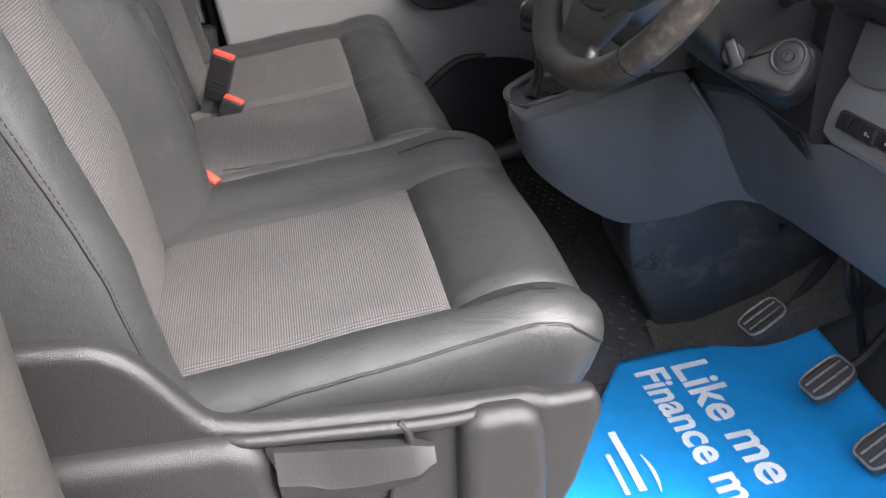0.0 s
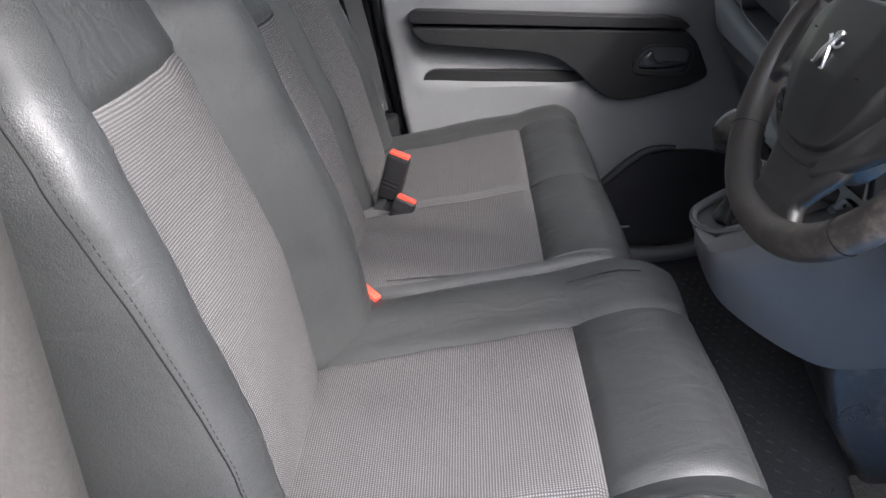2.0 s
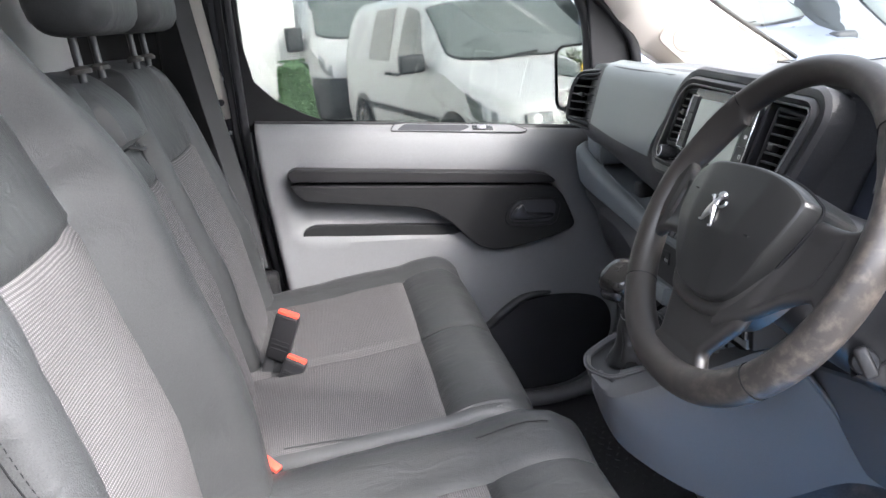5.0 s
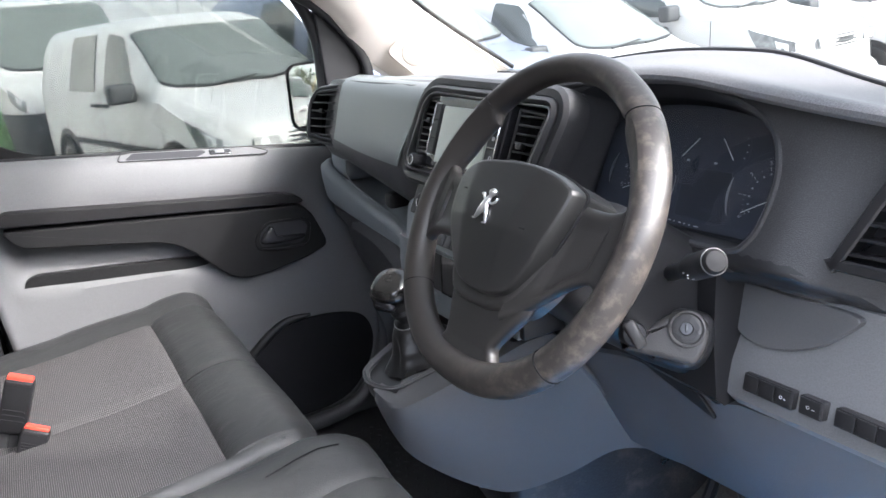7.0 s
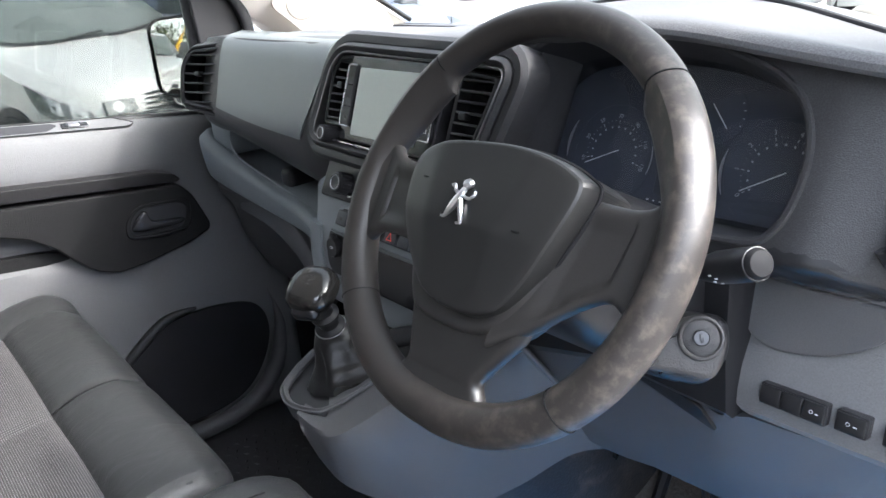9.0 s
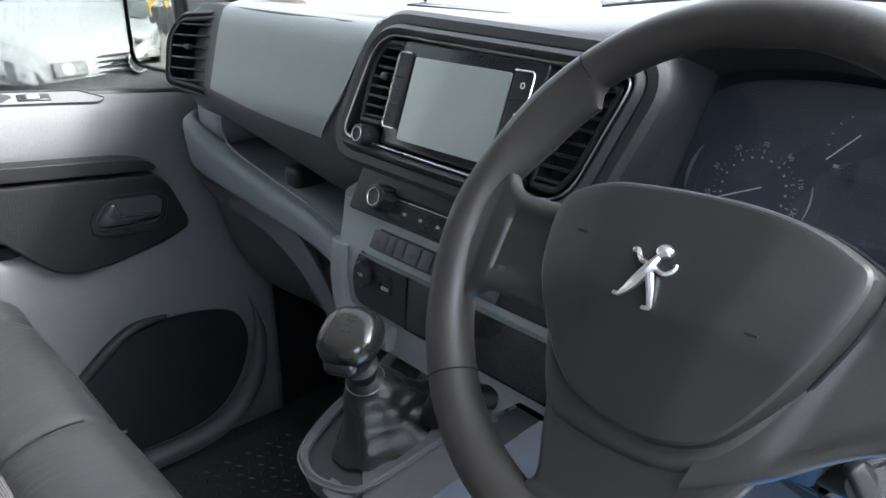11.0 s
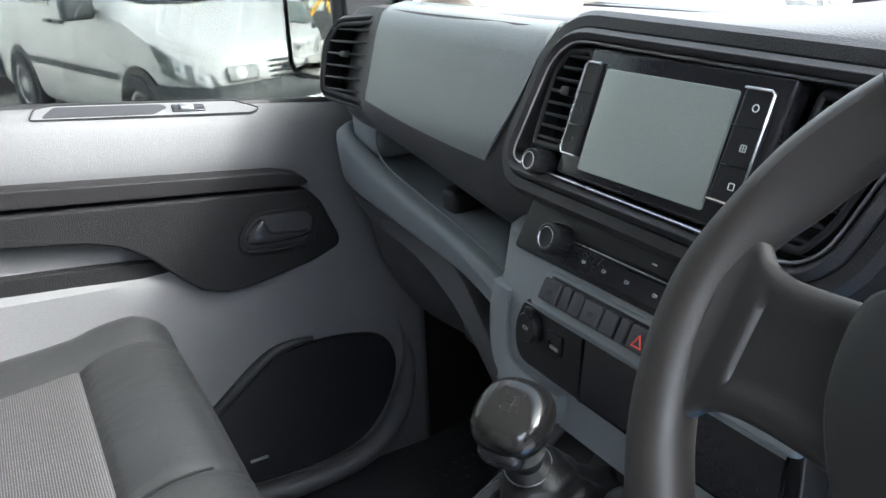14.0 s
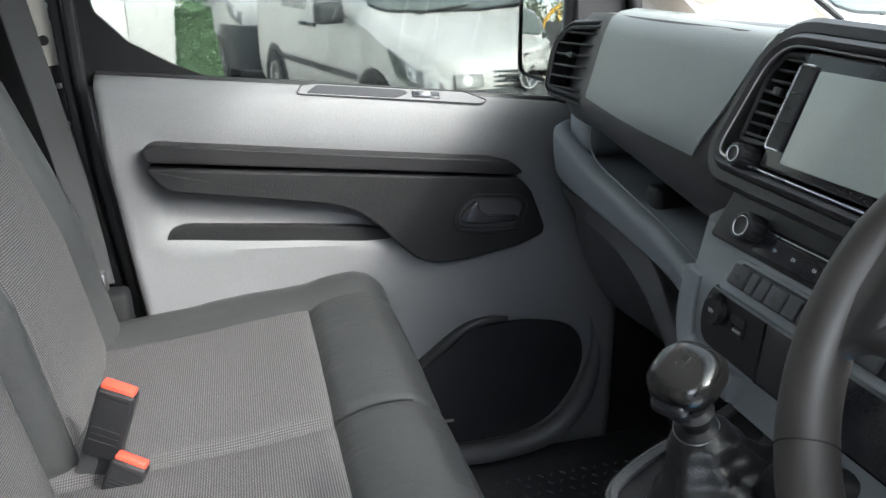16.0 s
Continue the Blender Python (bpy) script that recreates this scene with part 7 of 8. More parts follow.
# pedals
for px, py, pz in ((0.655, 1.115, 0.565), (0.660, 0.924, 0.570), (0.660, 0.775, 0.556)):
    pd = thing("pedal", (px, py, 0.52), "black ribbed rubber foot pedal worn bare at the edges", "pedal", "foot pedals")
    PM = axes((px, py, pz), (0.86, 0.10, 0.50), (-0.50, -0.10, 0.85))
    po = rounded([(-0.044, -0.022), (-0.020, -0.029), (0.030, -0.027), (0.043, -0.018), (0.043, 0.018), (0.030, 0.027), (-0.020, 0.029), (-0.044, 0.022)], 0.010, 4)
    mesh_part("pad", *plate(po, PM, 0.020, 0.007, 3), RUBBER, pd)
    mesh_part("bare_rim", *ring_plate(po, shrink(po, 0.0035), PM @ Matrix.Translation((0, 0, 0.002)), 0.005, 0.001), WORN_METAL, pd, "pad edge worn to bare metal")
    for j in range(5):
        y = -0.0175 + j * 0.00875
        mesh_part("rib", *moved(PM, box(-0.036, y - 0.0016, -0.001, 0.036, y + 0.0016, 0.0030, 0.001, 1)), WORN_METAL if j % 2 else RUBBER, pd)
    mesh_part("arm", *tube(catmull([PM @ Vector((0.01, 0, -0.014)), (px + 0.07, py, pz + 0.03), (px + 0.14, py, pz + 0.16), (px + 0.16, py, pz + 0.30)], 5), 0.011, 8), SOFT_BLACK, pd)
ca = thing("cable", (0.80, 1.03, 0.70), "black cable bundle beside the tunnel", "cable")
for k in range(3):
    mesh_part("strand", *tube(catmull([(0.70 + 0.02 * k, 1.02 - 0.02 * k, 0.86), (0.735, 1.03 + 0.012 * k, 0.78), (0.72 + 0.02 * k, 1.00, 0.70), (0.78, 1.02, 0.60), (0.80, 1.0, 0.50)], 6), 0.006, 8), SOFT_BLACK, ca)

# ---- floor ----
rub = thing("floor_mat", (0.35, 1.55, 0.478), "black ribbed rubber floor mat in the passenger footwell", "floor mat")
mesh_part("mat_sheet", *box(0.02, 1.10, 0.476, 0.86, 2.09, 0.484, 0.003), RUBBER, rub)
bumps = []
for i in range(26):
    for j in range(34):
        x, y = 0.10 + i * 0.024 + (0.012 if j % 2 else 0), 1.14 + j * 0.027
        if x < 0.78:
            m = Matrix.Translation((x, y, 0.4838)) @ Matrix.Rotation(radians(45 if (i + j) % 2 else -45), 4, "Z")
            bumps.append(moved(m, ([(-0.009, 0, 0), (0, -0.003, 0), (0.009, 0, 0), (0, 0.003, 0), (0, 0, 0.0026)], [(0, 1, 4), (1, 2, 4), (2, 3, 4), (3, 0, 4)])))
tagged(mesh_part("tread_pattern", *join(*bumps), RUBBER, rub), kind="stuff")
film = thing("paper_mat", (0.48, 0.98, 0.478), "bright blue printed protective floor mat with white lettering", "floor mat")
verts, faces = [], []
nx, ny = 40, 34
for i in range(nx + 1):
    for j in range(ny + 1):
        u, v = i / nx, j / ny
        x = lerp(lerp(0.00, 0.385, v), lerp(0.725, 0.765, v), u)
        y = lerp(0.62, lerp(1.145, 1.152, u), v)
        y -= 0.02 * smoothstep(0.85, 1.0, u) * (1 - v) * 0
        z = 0.492 + 0.05 * smoothstep(0.62, 0.80, x) ** 2 * 1.0 + noise.noise(Vector((x * 7, y * 7, 3.0))) * 0.006 + noise.noise(Vector((x * 22, y * 16, 5.0))) * 0.0016
        verts.append(Vector((x, y, z)))
for i in range(nx):
    for j in range(ny):
        a = i * (ny + 1) + j
        faces.append((a, a + 1, a + ny + 2, a + ny + 1))
sheet = mesh_part("sheet", verts, faces, BLUE, film)
sd2 = sheet.modifiers.new("thickness", "SOLIDIFY")
sd2.thickness = 0.001


def lay_text(name, text, size, x, y, turn, shear=0.0, bold=0.0):
    m = Matrix.Translation((x, y, 0.0)) @ Matrix.Rotation(radians(-90 + turn), 4, "Z")
    ob = lettering(name, text, size, m, WHITE_INK, film, 0.0, "LEFT", shear, 0.0022)
    for v in ob.data.vertices:
        xx, yy = v.co.x, v.co.y
        v.co.z = 0.4945 + 0.05 * smoothstep(0.62, 0.80, xx) ** 2 + noise.noise(Vector((xx * 7, yy * 7, 3.0))) * 0.006 + noise.noise(Vector((xx * 22, yy * 16, 5.0))) * 0.0016
    return ob


lay_text("lettering", "Like me", 0.098, 0.472, 1.105, 2)
lay_text("lettering", "Finance me", 0.082, 0.400, 1.105, 2)

# plain white printed mark on the mat: a slanting bar, a shorter one and a swoosh
def lay(pts, half):
    vv, ff = [], []
    for k, (x, y) in enumerate(pts):
        a, b = pts[max(k - 1, 0)], pts[min(k + 1, len(pts) - 1)]
        d = Vector((b[0] - a[0], b[1] - a[1])).normalized()
        w = half * (math.sin(math.pi * (k + 0.5) / len(pts)) if half < 0.004 else 1)
        for sg in (-1, 1):
            xx, yy = x - d.y * w * sg, y + d.x * w * sg
            vv.append(Vector((xx, yy, 0.4945 + 0.05 * smoothstep(0.62, 0.80, xx) ** 2 + noise.noise(Vector((xx * 7, yy * 7, 3.0))) * 0.006 + noise.noise(Vector((xx * 22, yy * 16, 5.0))) * 0.0016)))
        if k:
            ff.append((2 * k - 2, 2 * k - 1, 2 * k + 1, 2 * k))
    return vv, ff


mesh_part("print_bar", *lay([(0.300, lerp(0.965, 0.830, k / 12)) for k in range(13)], 0.0065), WHITE_INK, film)
mesh_part("print_bar", *lay([(0.274, lerp(0.915, 0.828, k / 10)) for k in range(11)], 0.0040), WHITE_INK, film)
mesh_part("print_swoosh", *lay([(0.326 + 0.006 * math.sin(k / 12 * 3.1), lerp(0.905, 0.822, k / 12)) for k in range(13)], 0.0035), WHITE_INK, film)

# ---- outside: yard, vehicles, plant, wall ----
n = 24
verts = [Vector((lerp(-90, 90, i / n), lerp(-60, 160, j / n), 0)) for i in range(n + 1) for j in range(n + 1)]
faces = [(i * (n + 1) + j, (i + 1) * (n + 1) + j, (i + 1) * (n + 1) + j + 1, i * (n + 1) + j + 1) for i in range(n) for j in range(n)]
tagged(mesh_part("ground", verts, faces, GROUND), "pale gravel and dirt yard", "ground", kind="structure")


def vehicle(name, label, at, heading, L, Wd, H, paint, hood=(0.95, 0.72, 1.10), scuttle=1.05, screen=0.75, black_bumper=True, glass_rear=True, badge=False, category="van", strip=False, group="parked vans", high=0.0, bump=0.56, lamp=0.0):
    """A parked van: at = the ground under the middle of its front, heading = degrees that its nose points to (0: -y).
    hood = (length to the scuttle is scuttle) heights at nose, below the lamps and at the scuttle; screen = length of the raked screen."""
    ob = thing(name, (at[0], at[1], 0), label, category, group)
    M = Matrix.Translation((at[0], at[1], 0)) @ Matrix.Rotation(radians(heading), 4, "Z")
    top_keys = [(0.0, hood[0] - 0.13), (0.05, hood[0] - 0.05), (0.18, hood[0]), (scuttle, hood[2]), (scuttle + screen, H - 0.09), (scuttle + screen + 0.35, H - 0.015), (L * 0.6, H), (L - 0.25, H - 0.03), (L - 0.02, H - 0.12), (L, H - 0.35)]
    wid = [(0.0, 0.66), (0.06, 0.80), (0.22, 0.93), (0.6, 0.99), (1.2, 1.0), (L - 0.4, 1.0), (L - 0.05, 0.97), (L, 0.90)]
    belt = lambda s: line([(0.0, 0.62), (0.15, hood[0] - 0.14), (scuttle, hood[2] - 0.06), (scuttle + 0.4, hood[2] - 0.02), (L, hood[2] + 0.02)], s)
    hw = Wd / 2

    def section(s):
        t, w, b = line(top_keys, s), line(wid, s) * hw, belt(s)
        b = min(b, t - 0.02)
        cab = smoothstep(0.12, 0.5, t - b)
        tw = w * lerp(0.86, 0.80, cab)
        half = [(w * 0.93, 0.24), (w * 0.985, 0.34), (w, 0.55), (w * 0.992, lerp(0.55, b, 0.6)), (w * 0.975, b), (lerp(w * 0.94, lerp(w, tw, 0.25), cab), lerp(b, t, 0.18)), (lerp(w * 0.88, lerp(w, tw, 0.80), cab), lerp(b, t, 0.72)), (tw * 0.96, lerp(b, t, 0.90)), (tw * 0.86, lerp(b, t, 0.98)), (tw * 0.5, t + 0.010), (0.0, t + 0.016)]
        full = [(-x, z) for x, z in half] + [(x, z) for x, z in reversed(half[:-1])]
        return full
    stations = [0, 0.02, 0.06, 0.12, 0.2, 0.32, 0.5, 0.75, scuttle - 0.05, scuttle, scuttle + 0.05, scuttle + screen * 0.33, scuttle + screen * 0.66, scuttle + screen, scuttle + screen + 0.12, scuttle + screen + 0.35, L * 0.55, L * 0.7, L * 0.85, L - 0.3, L - 0.12, L - 0.03, L]
    rings = [[M @ Vector((x, s, z)) for x, z in section(s)] for s in stations]
    mesh_part("body", *loft(rings), paint, ob)

    def skin(s, j, off=0.008):
        """A place on the body: station s, ring place j (a number from 0 to 20)."""
        a = section(s)
        i = min(int(j), len(a) - 2)
        f = j - i
        x, z = lerp(a[i][0], a[i + 1][0], f), lerp(a[i][1], a[i + 1][1], f)
        tx, tz = a[i + 1][0] - a[i][0], a[i + 1][1] - a[i][1]
        nl = math.hypot(tx, tz) or 1
        return Vector((x - tz / nl * off, s, z + tx / nl * off))

    def patch(part, corners, mat, off=0.008, nu=8, nv=6, lab="", up=0.0, bow=0.0):
        """A sheet on the body between four (s, j) corners; bow draws its sides back."""
        (a, b, c, d) = corners
        vv, ff = [], []
        for i in range(nu + 1):
            for k in range(nv + 1):
                u, v = i / nu, k / nv
                s = lerp(lerp(a[0], b[0], u), lerp(d[0], c[0], u), v) + bow * (2 * u - 1) ** 2 * (1 - 0.6 * v)
                j = lerp(lerp(a[1], b[1], u), lerp(d[1], c[1], u), v)
                p = skin(s, j, off)
                vv.append(M @ (p + Vector((0, -off - up, up))))
        for i in range(nu):
            for k in range(nv):
                q = i * (nv + 1) + k
                ff.append((q, q + 1, q + nv + 2, q + nv + 1))
        return mesh_part(part, vv, ff, mat, ob, lab)

    s0, s1 = scuttle + 0.03, scuttle + screen - 0.075
    patch("windscreen_edge", [(s0 - 0.02, 6.55), (s0 - 0.02, 13.45), (s1 + 0.015, 13.15), (s1 + 0.015, 6.85)], CAR_BLACK, 0.004, 18, 8, "black windscreen border", 0.003, 0.15)
    patch("windscreen", [(s0, 6.7), (s0, 13.3), (s1, 13.0), (s1, 7.0)], PALE_CAR_GLASS, 0.006, 18, 8, "windscreen painted pale for its reflections", 0.006, 0.15)
    for wx in (-0.42, 0.12):
        mesh_part("wiper", *moved(M, tube([(wx, scuttle - 0.01, hood[2] + 0.035), (wx + 0.5, scuttle + 0.03, hood[2] + 0.075)], 0.010, 6)), CAR_BLACK, ob)
    for lo, hi, flip in ((4.25, 6.6, 0), (15.75, 13.4, 1)):
        patch("side_window", [(scuttle + 0.36, lo), (scuttle + 1.28, lo), (scuttle + 1.22, hi), (scuttle + screen + 0.10, hi)], SIDE_GLASS, 0.006, 8, 6, "dark side window")
        if glass_rear:
            patch("side_window", [(scuttle + 1.50, lo), (scuttle + 2.25, lo), (scuttle + 2.20, hi), (scuttle + 1.54, hi)], SIDE_GLASS, 0.006, 8, 6, "dark side window")
        j_lo, j_hi = (0.9, 4.3) if not flip else (19.1, 15.7)
        for s in (scuttle + 0.02, scuttle + 1.38, scuttle + 2.45):
            patch("door_gap", [(s, j_lo), (s + 0.009, j_lo), (s + 0.009, j_hi), (s, j_hi)], CAR_BLACK, 0.004, 1, 8)
        for s in (scuttle + 1.24, scuttle + 1.50):
            j = 3.55 if not flip else 16.45
            p = skin(s, j, 0.02)
            mesh_part("door_handle", *moved(M @ Matrix.Translation(p), box(-0.02, -0.09, -0.016, 0.02, 0.09, 0.016, 0.012, 3)), CAR_BLACK, ob, "dark door handle")
        if strip:
            patch("rub_strip", [(scuttle + 0.15, 2.1), (L - 1.1, 2.1), (L - 1.1, 2.28), (scuttle + 0.15, 2.28)] if not flip else [(scuttle + 0.15, 17.9), (L - 1.1, 17.9), (L - 1.1, 17.72), (scuttle + 0.15, 17.72)], CAR_BLACK, 0.014, 10, 1, "grey rub strip")
        # lamps
        fl = (lambda c: [(s, 20 - j - lamp) for s, j in c]) if flip else (lambda c: [(s, j + lamp) for s, j in c])
        patch("headlamp", fl([(0.02, 2.1), (0.44, 2.5), (0.62, 4.0), (0.05, 3.9)]), LAMP, 0.010, 10, 5, "clear headlamp")
        for c in ([(0.045, 2.3), (0.14, 2.5), (0.16, 3.75), (0.06, 3.75)], [(0.19, 2.65), (0.29, 2.75), (0.34, 3.7), (0.21, 3.7)]):
            patch("reflector", fl(c), LAMP_INNER, 0.014, 6, 4, "bright lamp reflector")
            mid = [sum(k) / 4 for k in zip(*c)]
            patch("bulb_hood", fl([(mid[0] - 0.014, mid[1] - 0.14), (mid[0] + 0.018, mid[1] - 0.10), (mid[0] + 0.022, mid[1] + 0.12), (mid[0] - 0.010, mid[1] + 0.12)]), LAMP, 0.019, 2, 2)
        sx = -1 if not flip else 1
        lm = M @ axes((sx * hw * 0.54, -0.014, hood[0] - 0.185), (1, 0, 0), (0, -1, 0.2))
        mesh_part("lamp_end", *plate(rounded([(-0.12, -0.055), (0.12, -0.055), (0.12, 0.055), (-0.12, 0.045)] if sx > 0 else [(-0.12, -0.055), (0.12, -0.055), (0.12, 0.045), (-0.12, 0.055)], 0.02), lm, 0.03, 0.008), LAMP, ob, "clear headlamp")
        mesh_part("reflector", *plate(disc(0.042, 20, 0.02 * sx), lm @ Matrix.Translation((0, 0, 0.004)), 0.01, 0.003), LAMP_INNER, ob, "bright lamp reflector")
        # mirrors
        p = skin(scuttle + 0.46, 4.6 if not flip else 15.4, 0.0)
        mesh_part("door_mirror", *moved(M @ Matrix.Translation(p + Vector((sx * 0.15, -0.02, 0.02 + high * 0.3))), box(-0.12, -0.07, -0.085 - high, 0.12, 0.07, 0.085 + high, 0.04, 4)), CAR_BLACK, ob, "grey door mirror")
    # front: grille, bumper
    hb = bump
    for k in range(4):
        zz = hood[0] - 0.245 + 0.036 * k
        w2 = hw * line(wid, 0.03)
        mesh_part("grille_bar", *moved(M, tube([(lerp(-w2 * 0.66, w2 * 0.66, t), -0.020 + 0.07 * (abs(2 * t - 1) ** 2.2), zz) for t in np.linspace(0, 1, 13)], 0.008, 8)), CAR_BLACK, ob)
    mesh_part("grille_back", *moved(M, tube([(lerp(-hw * 0.50, hw * 0.50, t), 0.050 + 0.07 * (abs(2 * t - 1) ** 2.2), hood[0] - 0.20) for t in np.linspace(0, 1, 13)], 0.062, 10)), CAR_BLACK, ob)
    bz = [(0.26, -0.02), (0.34, -0.06), (0.48, -0.07), (hb - 0.06, -0.05), (hb, 0.0)]
    side = [(line(wid, q) * hw, q) for q in (0.74, 0.55, 0.38, 0.26, 0.16, 0.09, 0.045, 0.015)]
    run = [(-x, q) for x, q in side] + [(x, 0.0) for x in (-hw * 0.45, 0.0, hw * 0.45)] + [(x, q) for x, q in reversed(side)]
    rings = []
    for x, q in run:
        rings.append([M @ Vector((x * 1.025, q + dy - 0.01, z)) for z, dy in bz] + [M @ Vector((x * 0.92, q + 0.10, z)) for z, dy in reversed(bz)])
    mesh_part("bumper", *loft(rings), CAR_BLACK if black_bumper else paint, ob, "grey plastic bumper" if black_bumper else "")
    if not black_bumper:
        mesh_part("lower_intake", *moved(M, box(-hw * 0.5, -0.085, 0.30, hw * 0.5, 0.03, 0.42, 0.03, 3)), CAR_BLACK, ob, "black lower intake")
    mesh_part("number_plate", *moved(M, box(-0.26, -0.095, 0.33, 0.26, -0.06, 0.44, 0.006)), PRINT, ob, "plain pale plate")
    if badge:
        BMx = M @ axes((0, -0.045, hood[0] - 0.20), (1, 0, 0), (0, -1, 0.12))
        bd = mesh_part("badge", *moved(BMx, tube([(0.075 * math.cos(a), 0.075 * math.sin(a), 0.01) for a in np.linspace(0, 2 * math.pi, 32, endpoint=False)], 0.008, 8, True)), CHROME, ob, "round chrome badge")
        mesh_part("badge_disc", *plate(disc(0.07, 28), BMx @ Matrix.Translation((0, 0, 0.006)), 0.02, 0.002), CAR_BLACK, bd)
        mesh_part("badge_figure", *moved(BMx, join(*[tube([(a, b, 0.012), (c, d, 0.012)], 0.007, 6) for a, b, c, d in ((-0.045, 0.045, 0.0, -0.055), (0.0, -0.055, 0.045, 0.045), (-0.02, 0.06, 0.0, 0.01), (0.0, 0.01, 0.02, 0.06))])), CHROME, bd)
    # wheels before flat black discs in place of open arches; black plugs for rim holes
    for sy in (0.82, L - 0.85):
        for sx in (-1, 1):
            wm = M @ axes((sx * (hw * line(wid, sy) - 0.085), sy, 0.325), (0, 1, 0), (sx, 0, 0))
            mesh_part("wheel_arch", *plate(disc(0.40, 30), wm @ Matrix.Translation((0, 0.01, 0.090)), 0.12, 0.004), SOFT_BLACK, ob)
            tyre = mesh_part("tyre", *lathe([(0.20, 0.03), (0.21, 0.108), (0.27, 0.120), (0.315, 0.112), (0.325, 0.09), (0.325, -0.06), (0.20, -0.06)], wm, 34), TYRE, ob)
            mesh_part("rim", *lathe([(0.205, 0.06), (0.200, 0.104), (0.185, 0.104), (0.165, 0.075), (0.09, 0.085), (0.055, 0.105), (0.0005, 0.107)], wm, 28), RIM, tyre, "dull silver wheel")
            for k in range(6):
                a = 2 * math.pi * k / 6
                mesh_part("hole", *lathe([(0.022, 0.0), (0.022, 0.084), (0.0005, 0.0845)], wm @ Matrix.Translation((0.128 * math.cos(a), 0.128 * math.sin(a), 0)), 10), SOFT_BLACK, tyre)
    return ob


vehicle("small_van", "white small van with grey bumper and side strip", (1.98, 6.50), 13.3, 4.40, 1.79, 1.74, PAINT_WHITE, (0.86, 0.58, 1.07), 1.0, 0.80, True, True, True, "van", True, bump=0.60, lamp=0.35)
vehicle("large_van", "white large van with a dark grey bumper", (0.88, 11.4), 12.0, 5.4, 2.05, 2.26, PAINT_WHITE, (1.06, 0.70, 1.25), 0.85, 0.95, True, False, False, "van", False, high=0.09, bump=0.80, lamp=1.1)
vehicle("blue_van", "dark blue van parked beyond the small van", (5.3, 11.2), 14.0, 4.9, 1.95, 2.1, PAINT_BLUE, (1.10, 0.70, 1.30), 1.0, 0.85, False, False, False)
vehicle("grey_blue_van", "blue-grey van seen through the windscreen", (3.80, 5.95), 13.0, 4.7, 1.74, 1.90, material("grey_blue_paint", (0.22, 0.25, 0.33), 0.3, vary=0.05, coat=0.4), (0.98, 0.62, 1.17), 1.0, 0.85, False, True, False)
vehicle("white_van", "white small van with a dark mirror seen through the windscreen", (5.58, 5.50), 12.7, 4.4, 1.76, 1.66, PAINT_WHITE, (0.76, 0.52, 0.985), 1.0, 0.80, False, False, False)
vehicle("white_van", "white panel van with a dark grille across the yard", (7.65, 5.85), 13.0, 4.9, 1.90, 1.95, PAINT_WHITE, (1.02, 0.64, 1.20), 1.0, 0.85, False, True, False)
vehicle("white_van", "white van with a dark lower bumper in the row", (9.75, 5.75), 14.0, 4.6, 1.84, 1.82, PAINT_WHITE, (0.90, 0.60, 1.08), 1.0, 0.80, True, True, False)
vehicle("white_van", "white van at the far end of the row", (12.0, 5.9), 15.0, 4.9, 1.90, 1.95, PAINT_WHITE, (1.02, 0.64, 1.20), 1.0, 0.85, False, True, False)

# white clad wall at the yard's side
wall = thing("wall_yard", (-2.2, 13.0, 0), "white clad building wall with upright joints", "wall", kind="structure")
for k in range(9):
    mesh_part("panel", *box(-9.9 + k * 1.05, 12.6, 0, -9.9 + k * 1.05 + 1.04, 12.72, 5.0, 0.02), WALL_WHITE, wall)
hall = thing("far_building", (12, 42, 0), "pale grey far building behind the vans", "building")
mesh_part("hall_wall", *box(-14, 40, 0, 40, 44, 5.5, 0.05), HAZE, hall)
for k in range(50):
    mesh_part("rib", *box(-14 + k * 1.08, 39.93, 0, -14 + k * 1.08 + 0.10, 40.0, 5.5, 0.01, 1), HAZE, hall)

# artificial hedge obelisk
obel = thing("topiary", (-0.40, 7.5, 0), "tall tapered artificial green leaf topiary", "topiary")
rng = random.Random(5)
core = [[Vector((-0.40 + w * a, 7.5 + w * b, z)) for a, b in ((-1, -1), (1, -1), (1, 1), (-1, 1))] for w, z in ((0.21, 0.0), (0.10, 1.20), (0.05, 1.24))]
mesh_part("core", *loft(core), LEAF, obel)
lv, lf = [], []
for k in range(5200):
    z = rng.random() * 1.24
    w = lerp(0.22, 0.115, z / 1.24)
    side = rng.randrange(4)
    t = rng.uniform(-1, 1) * w
    p = Vector((-0.40, 7.5, z)) + (Vector((t, -w, 0)), Vector((t, w, 0)), Vector((-w, t, 0)), Vector((w, t, 0)))[side]
    if z > 1.20:
        p = Vector((-0.40 + rng.uniform(-w, w), 7.5 + rng.uniform(-w, w), 1.24))
    m = Matrix.Translation(p + Vector((rng.uniform(-.012, .012), rng.uniform(-.012, .012), 0))) @ Euler((rng.uniform(-1, 1), rng.uniform(-1, 1), rng.uniform(0, 6.3))).to_matrix().to_4x4()
    s = rng.uniform(0.011, 0.02)
    o = len(lv)
    lv += [m @ Vector(c) for c in ((-s, 0, 0), (0, -s * 0.6, 0.002), (s, 0, 0.004), (0, s * 0.6, 0.002))]
    lf.append((o, o + 1, o + 2, o + 3))
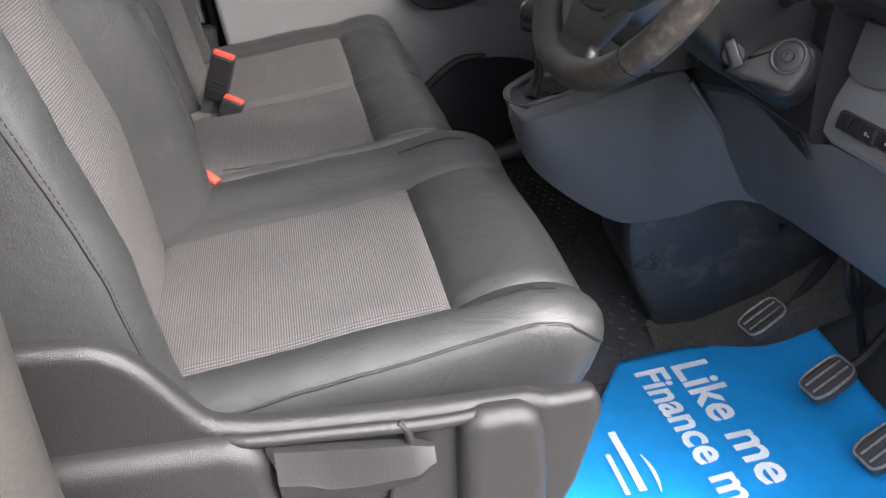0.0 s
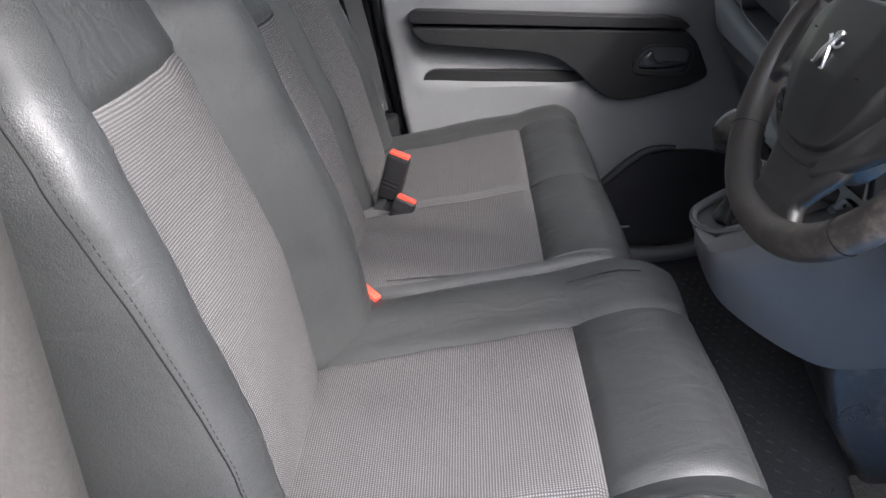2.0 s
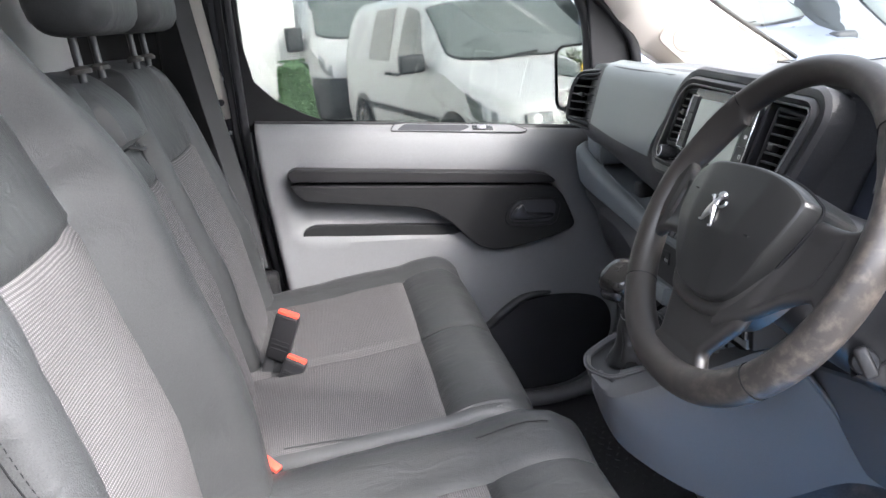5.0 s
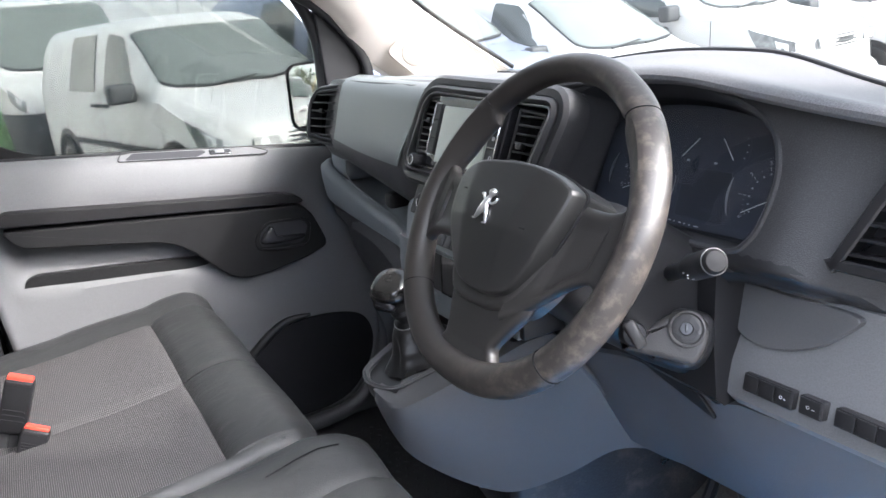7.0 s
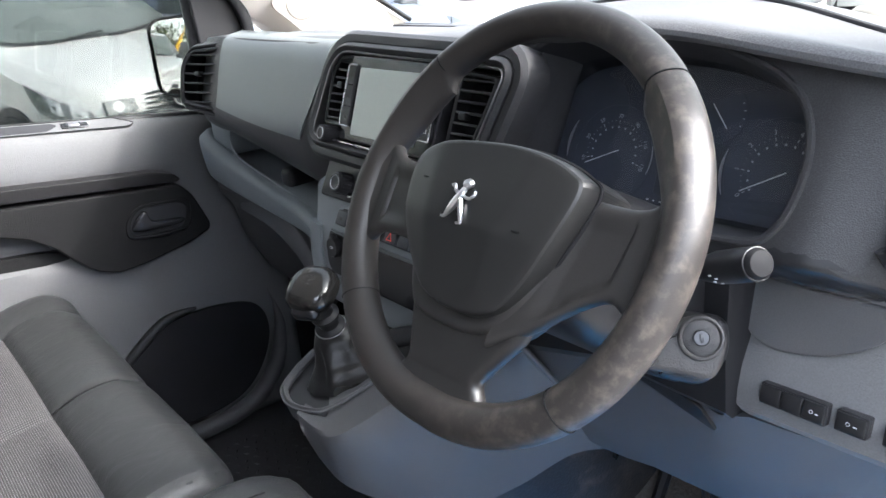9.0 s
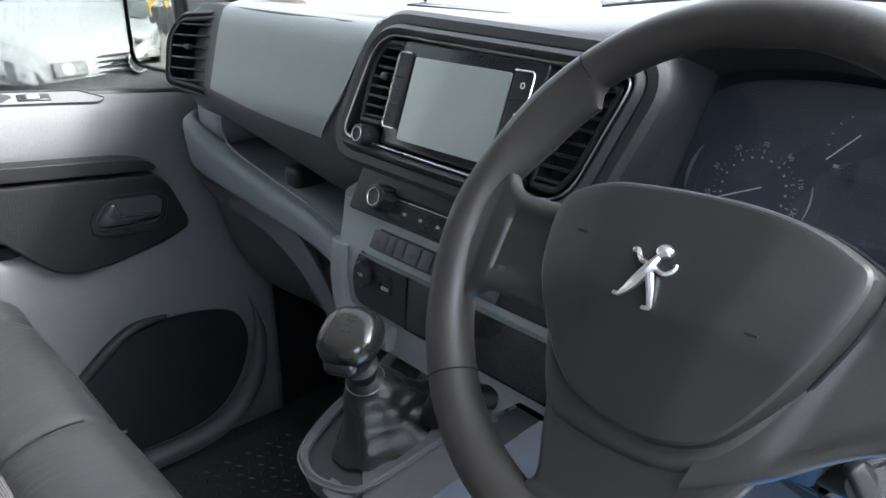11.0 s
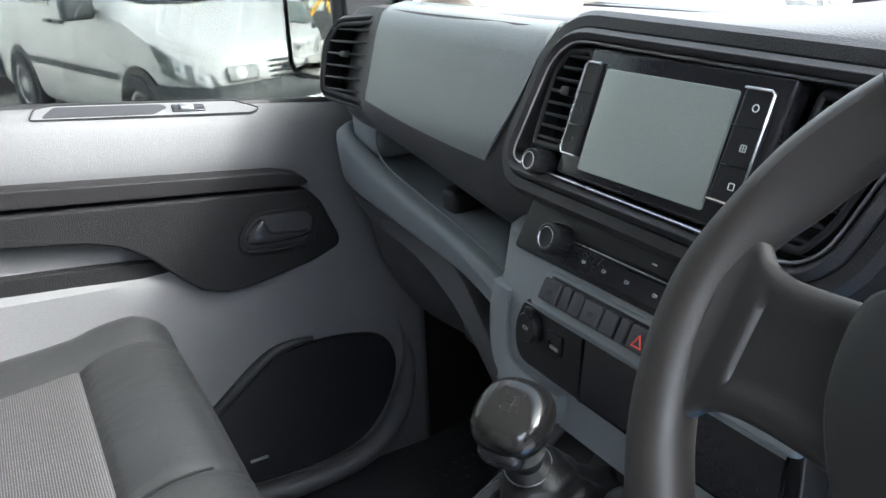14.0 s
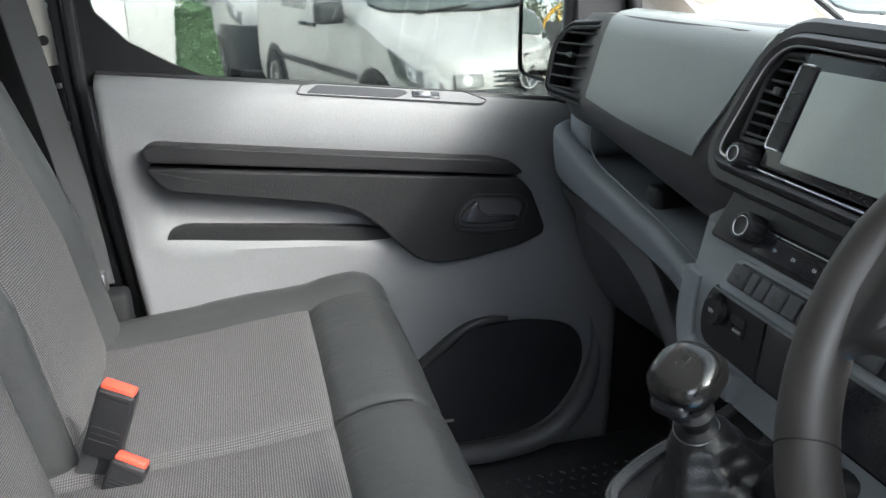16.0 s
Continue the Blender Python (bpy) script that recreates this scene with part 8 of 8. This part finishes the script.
tagged(mesh_part("leaves", lv, lf, LEAF, obel, smooth=False), kind="stuff")

# yard behind the van, seen in the door mirror: fence, trees, digger arm, vans
fence = thing("fence", (-24, 6, 0), "dark slatted fence along the yard", "fence")
for k in range(40):
    mesh_part("slat", *box(-24.1, -8 + k * 0.75, 0, -24.0, -8 + k * 0.75 + 0.70, 2.6, 0.01, 1), FENCE, fence)
wood = thing("far_trees", (-30, 6, 0), "row of green trees behind the fence", "trees")
for k in range(13):
    v, f = [], []
    cy, cz = -9 + k * 2.4 + rng.uniform(-0.6, 0.6), rng.uniform(3.6, 4.6)
    for q in range(300):
        d = Vector((rng.gauss(0, 0.8), rng.gauss(0, 0.9), rng.gauss(0, 0.9)))
        s = rng.uniform(0.12, 0.28)
        m = Matrix.Translation(Vector((-30, cy, cz)) + d) @ Euler((rng.uniform(0, 6), rng.uniform(0, 6), 0)).to_matrix().to_4x4()
        o = len(v)
        v += [m @ Vector(c) for c in ((-s, 0, 0), (0, -s * 0.7, 0), (s, 0, 0.05), (0, s * 0.7, 0))]
        f.append((o, o + 1, o + 2, o + 3))
    mesh_part("crown", v, f, TREES, wood, smooth=False)
    mesh_part("trunk", *tube([(-30, cy, 0), (-30, cy + 0.1, cz * 0.6), (-30, cy, cz)], [0.22, 0.16, 0.06], 8), CARPET, wood)
dig = thing("digger_arm", (-20, 6, 0), "yellow excavator arm behind the vans", "excavator")
mesh_part("boom", *tube([(-20, 7.6, 1.2), (-20, 6.4, 3.4), (-20, 5.8, 3.9)], 0.16, 8), PAINT_YELLOW, dig)
mesh_part("dipper", *tube([(-20, 5.8, 3.9), (-20, 5.3, 2.2)], 0.13, 8), PAINT_YELLOW, dig)
mesh_part("cab", *box(-20.8, 7.2, 0.0, -19.2, 8.6, 2.0, 0.1), PAINT_YELLOW, dig)
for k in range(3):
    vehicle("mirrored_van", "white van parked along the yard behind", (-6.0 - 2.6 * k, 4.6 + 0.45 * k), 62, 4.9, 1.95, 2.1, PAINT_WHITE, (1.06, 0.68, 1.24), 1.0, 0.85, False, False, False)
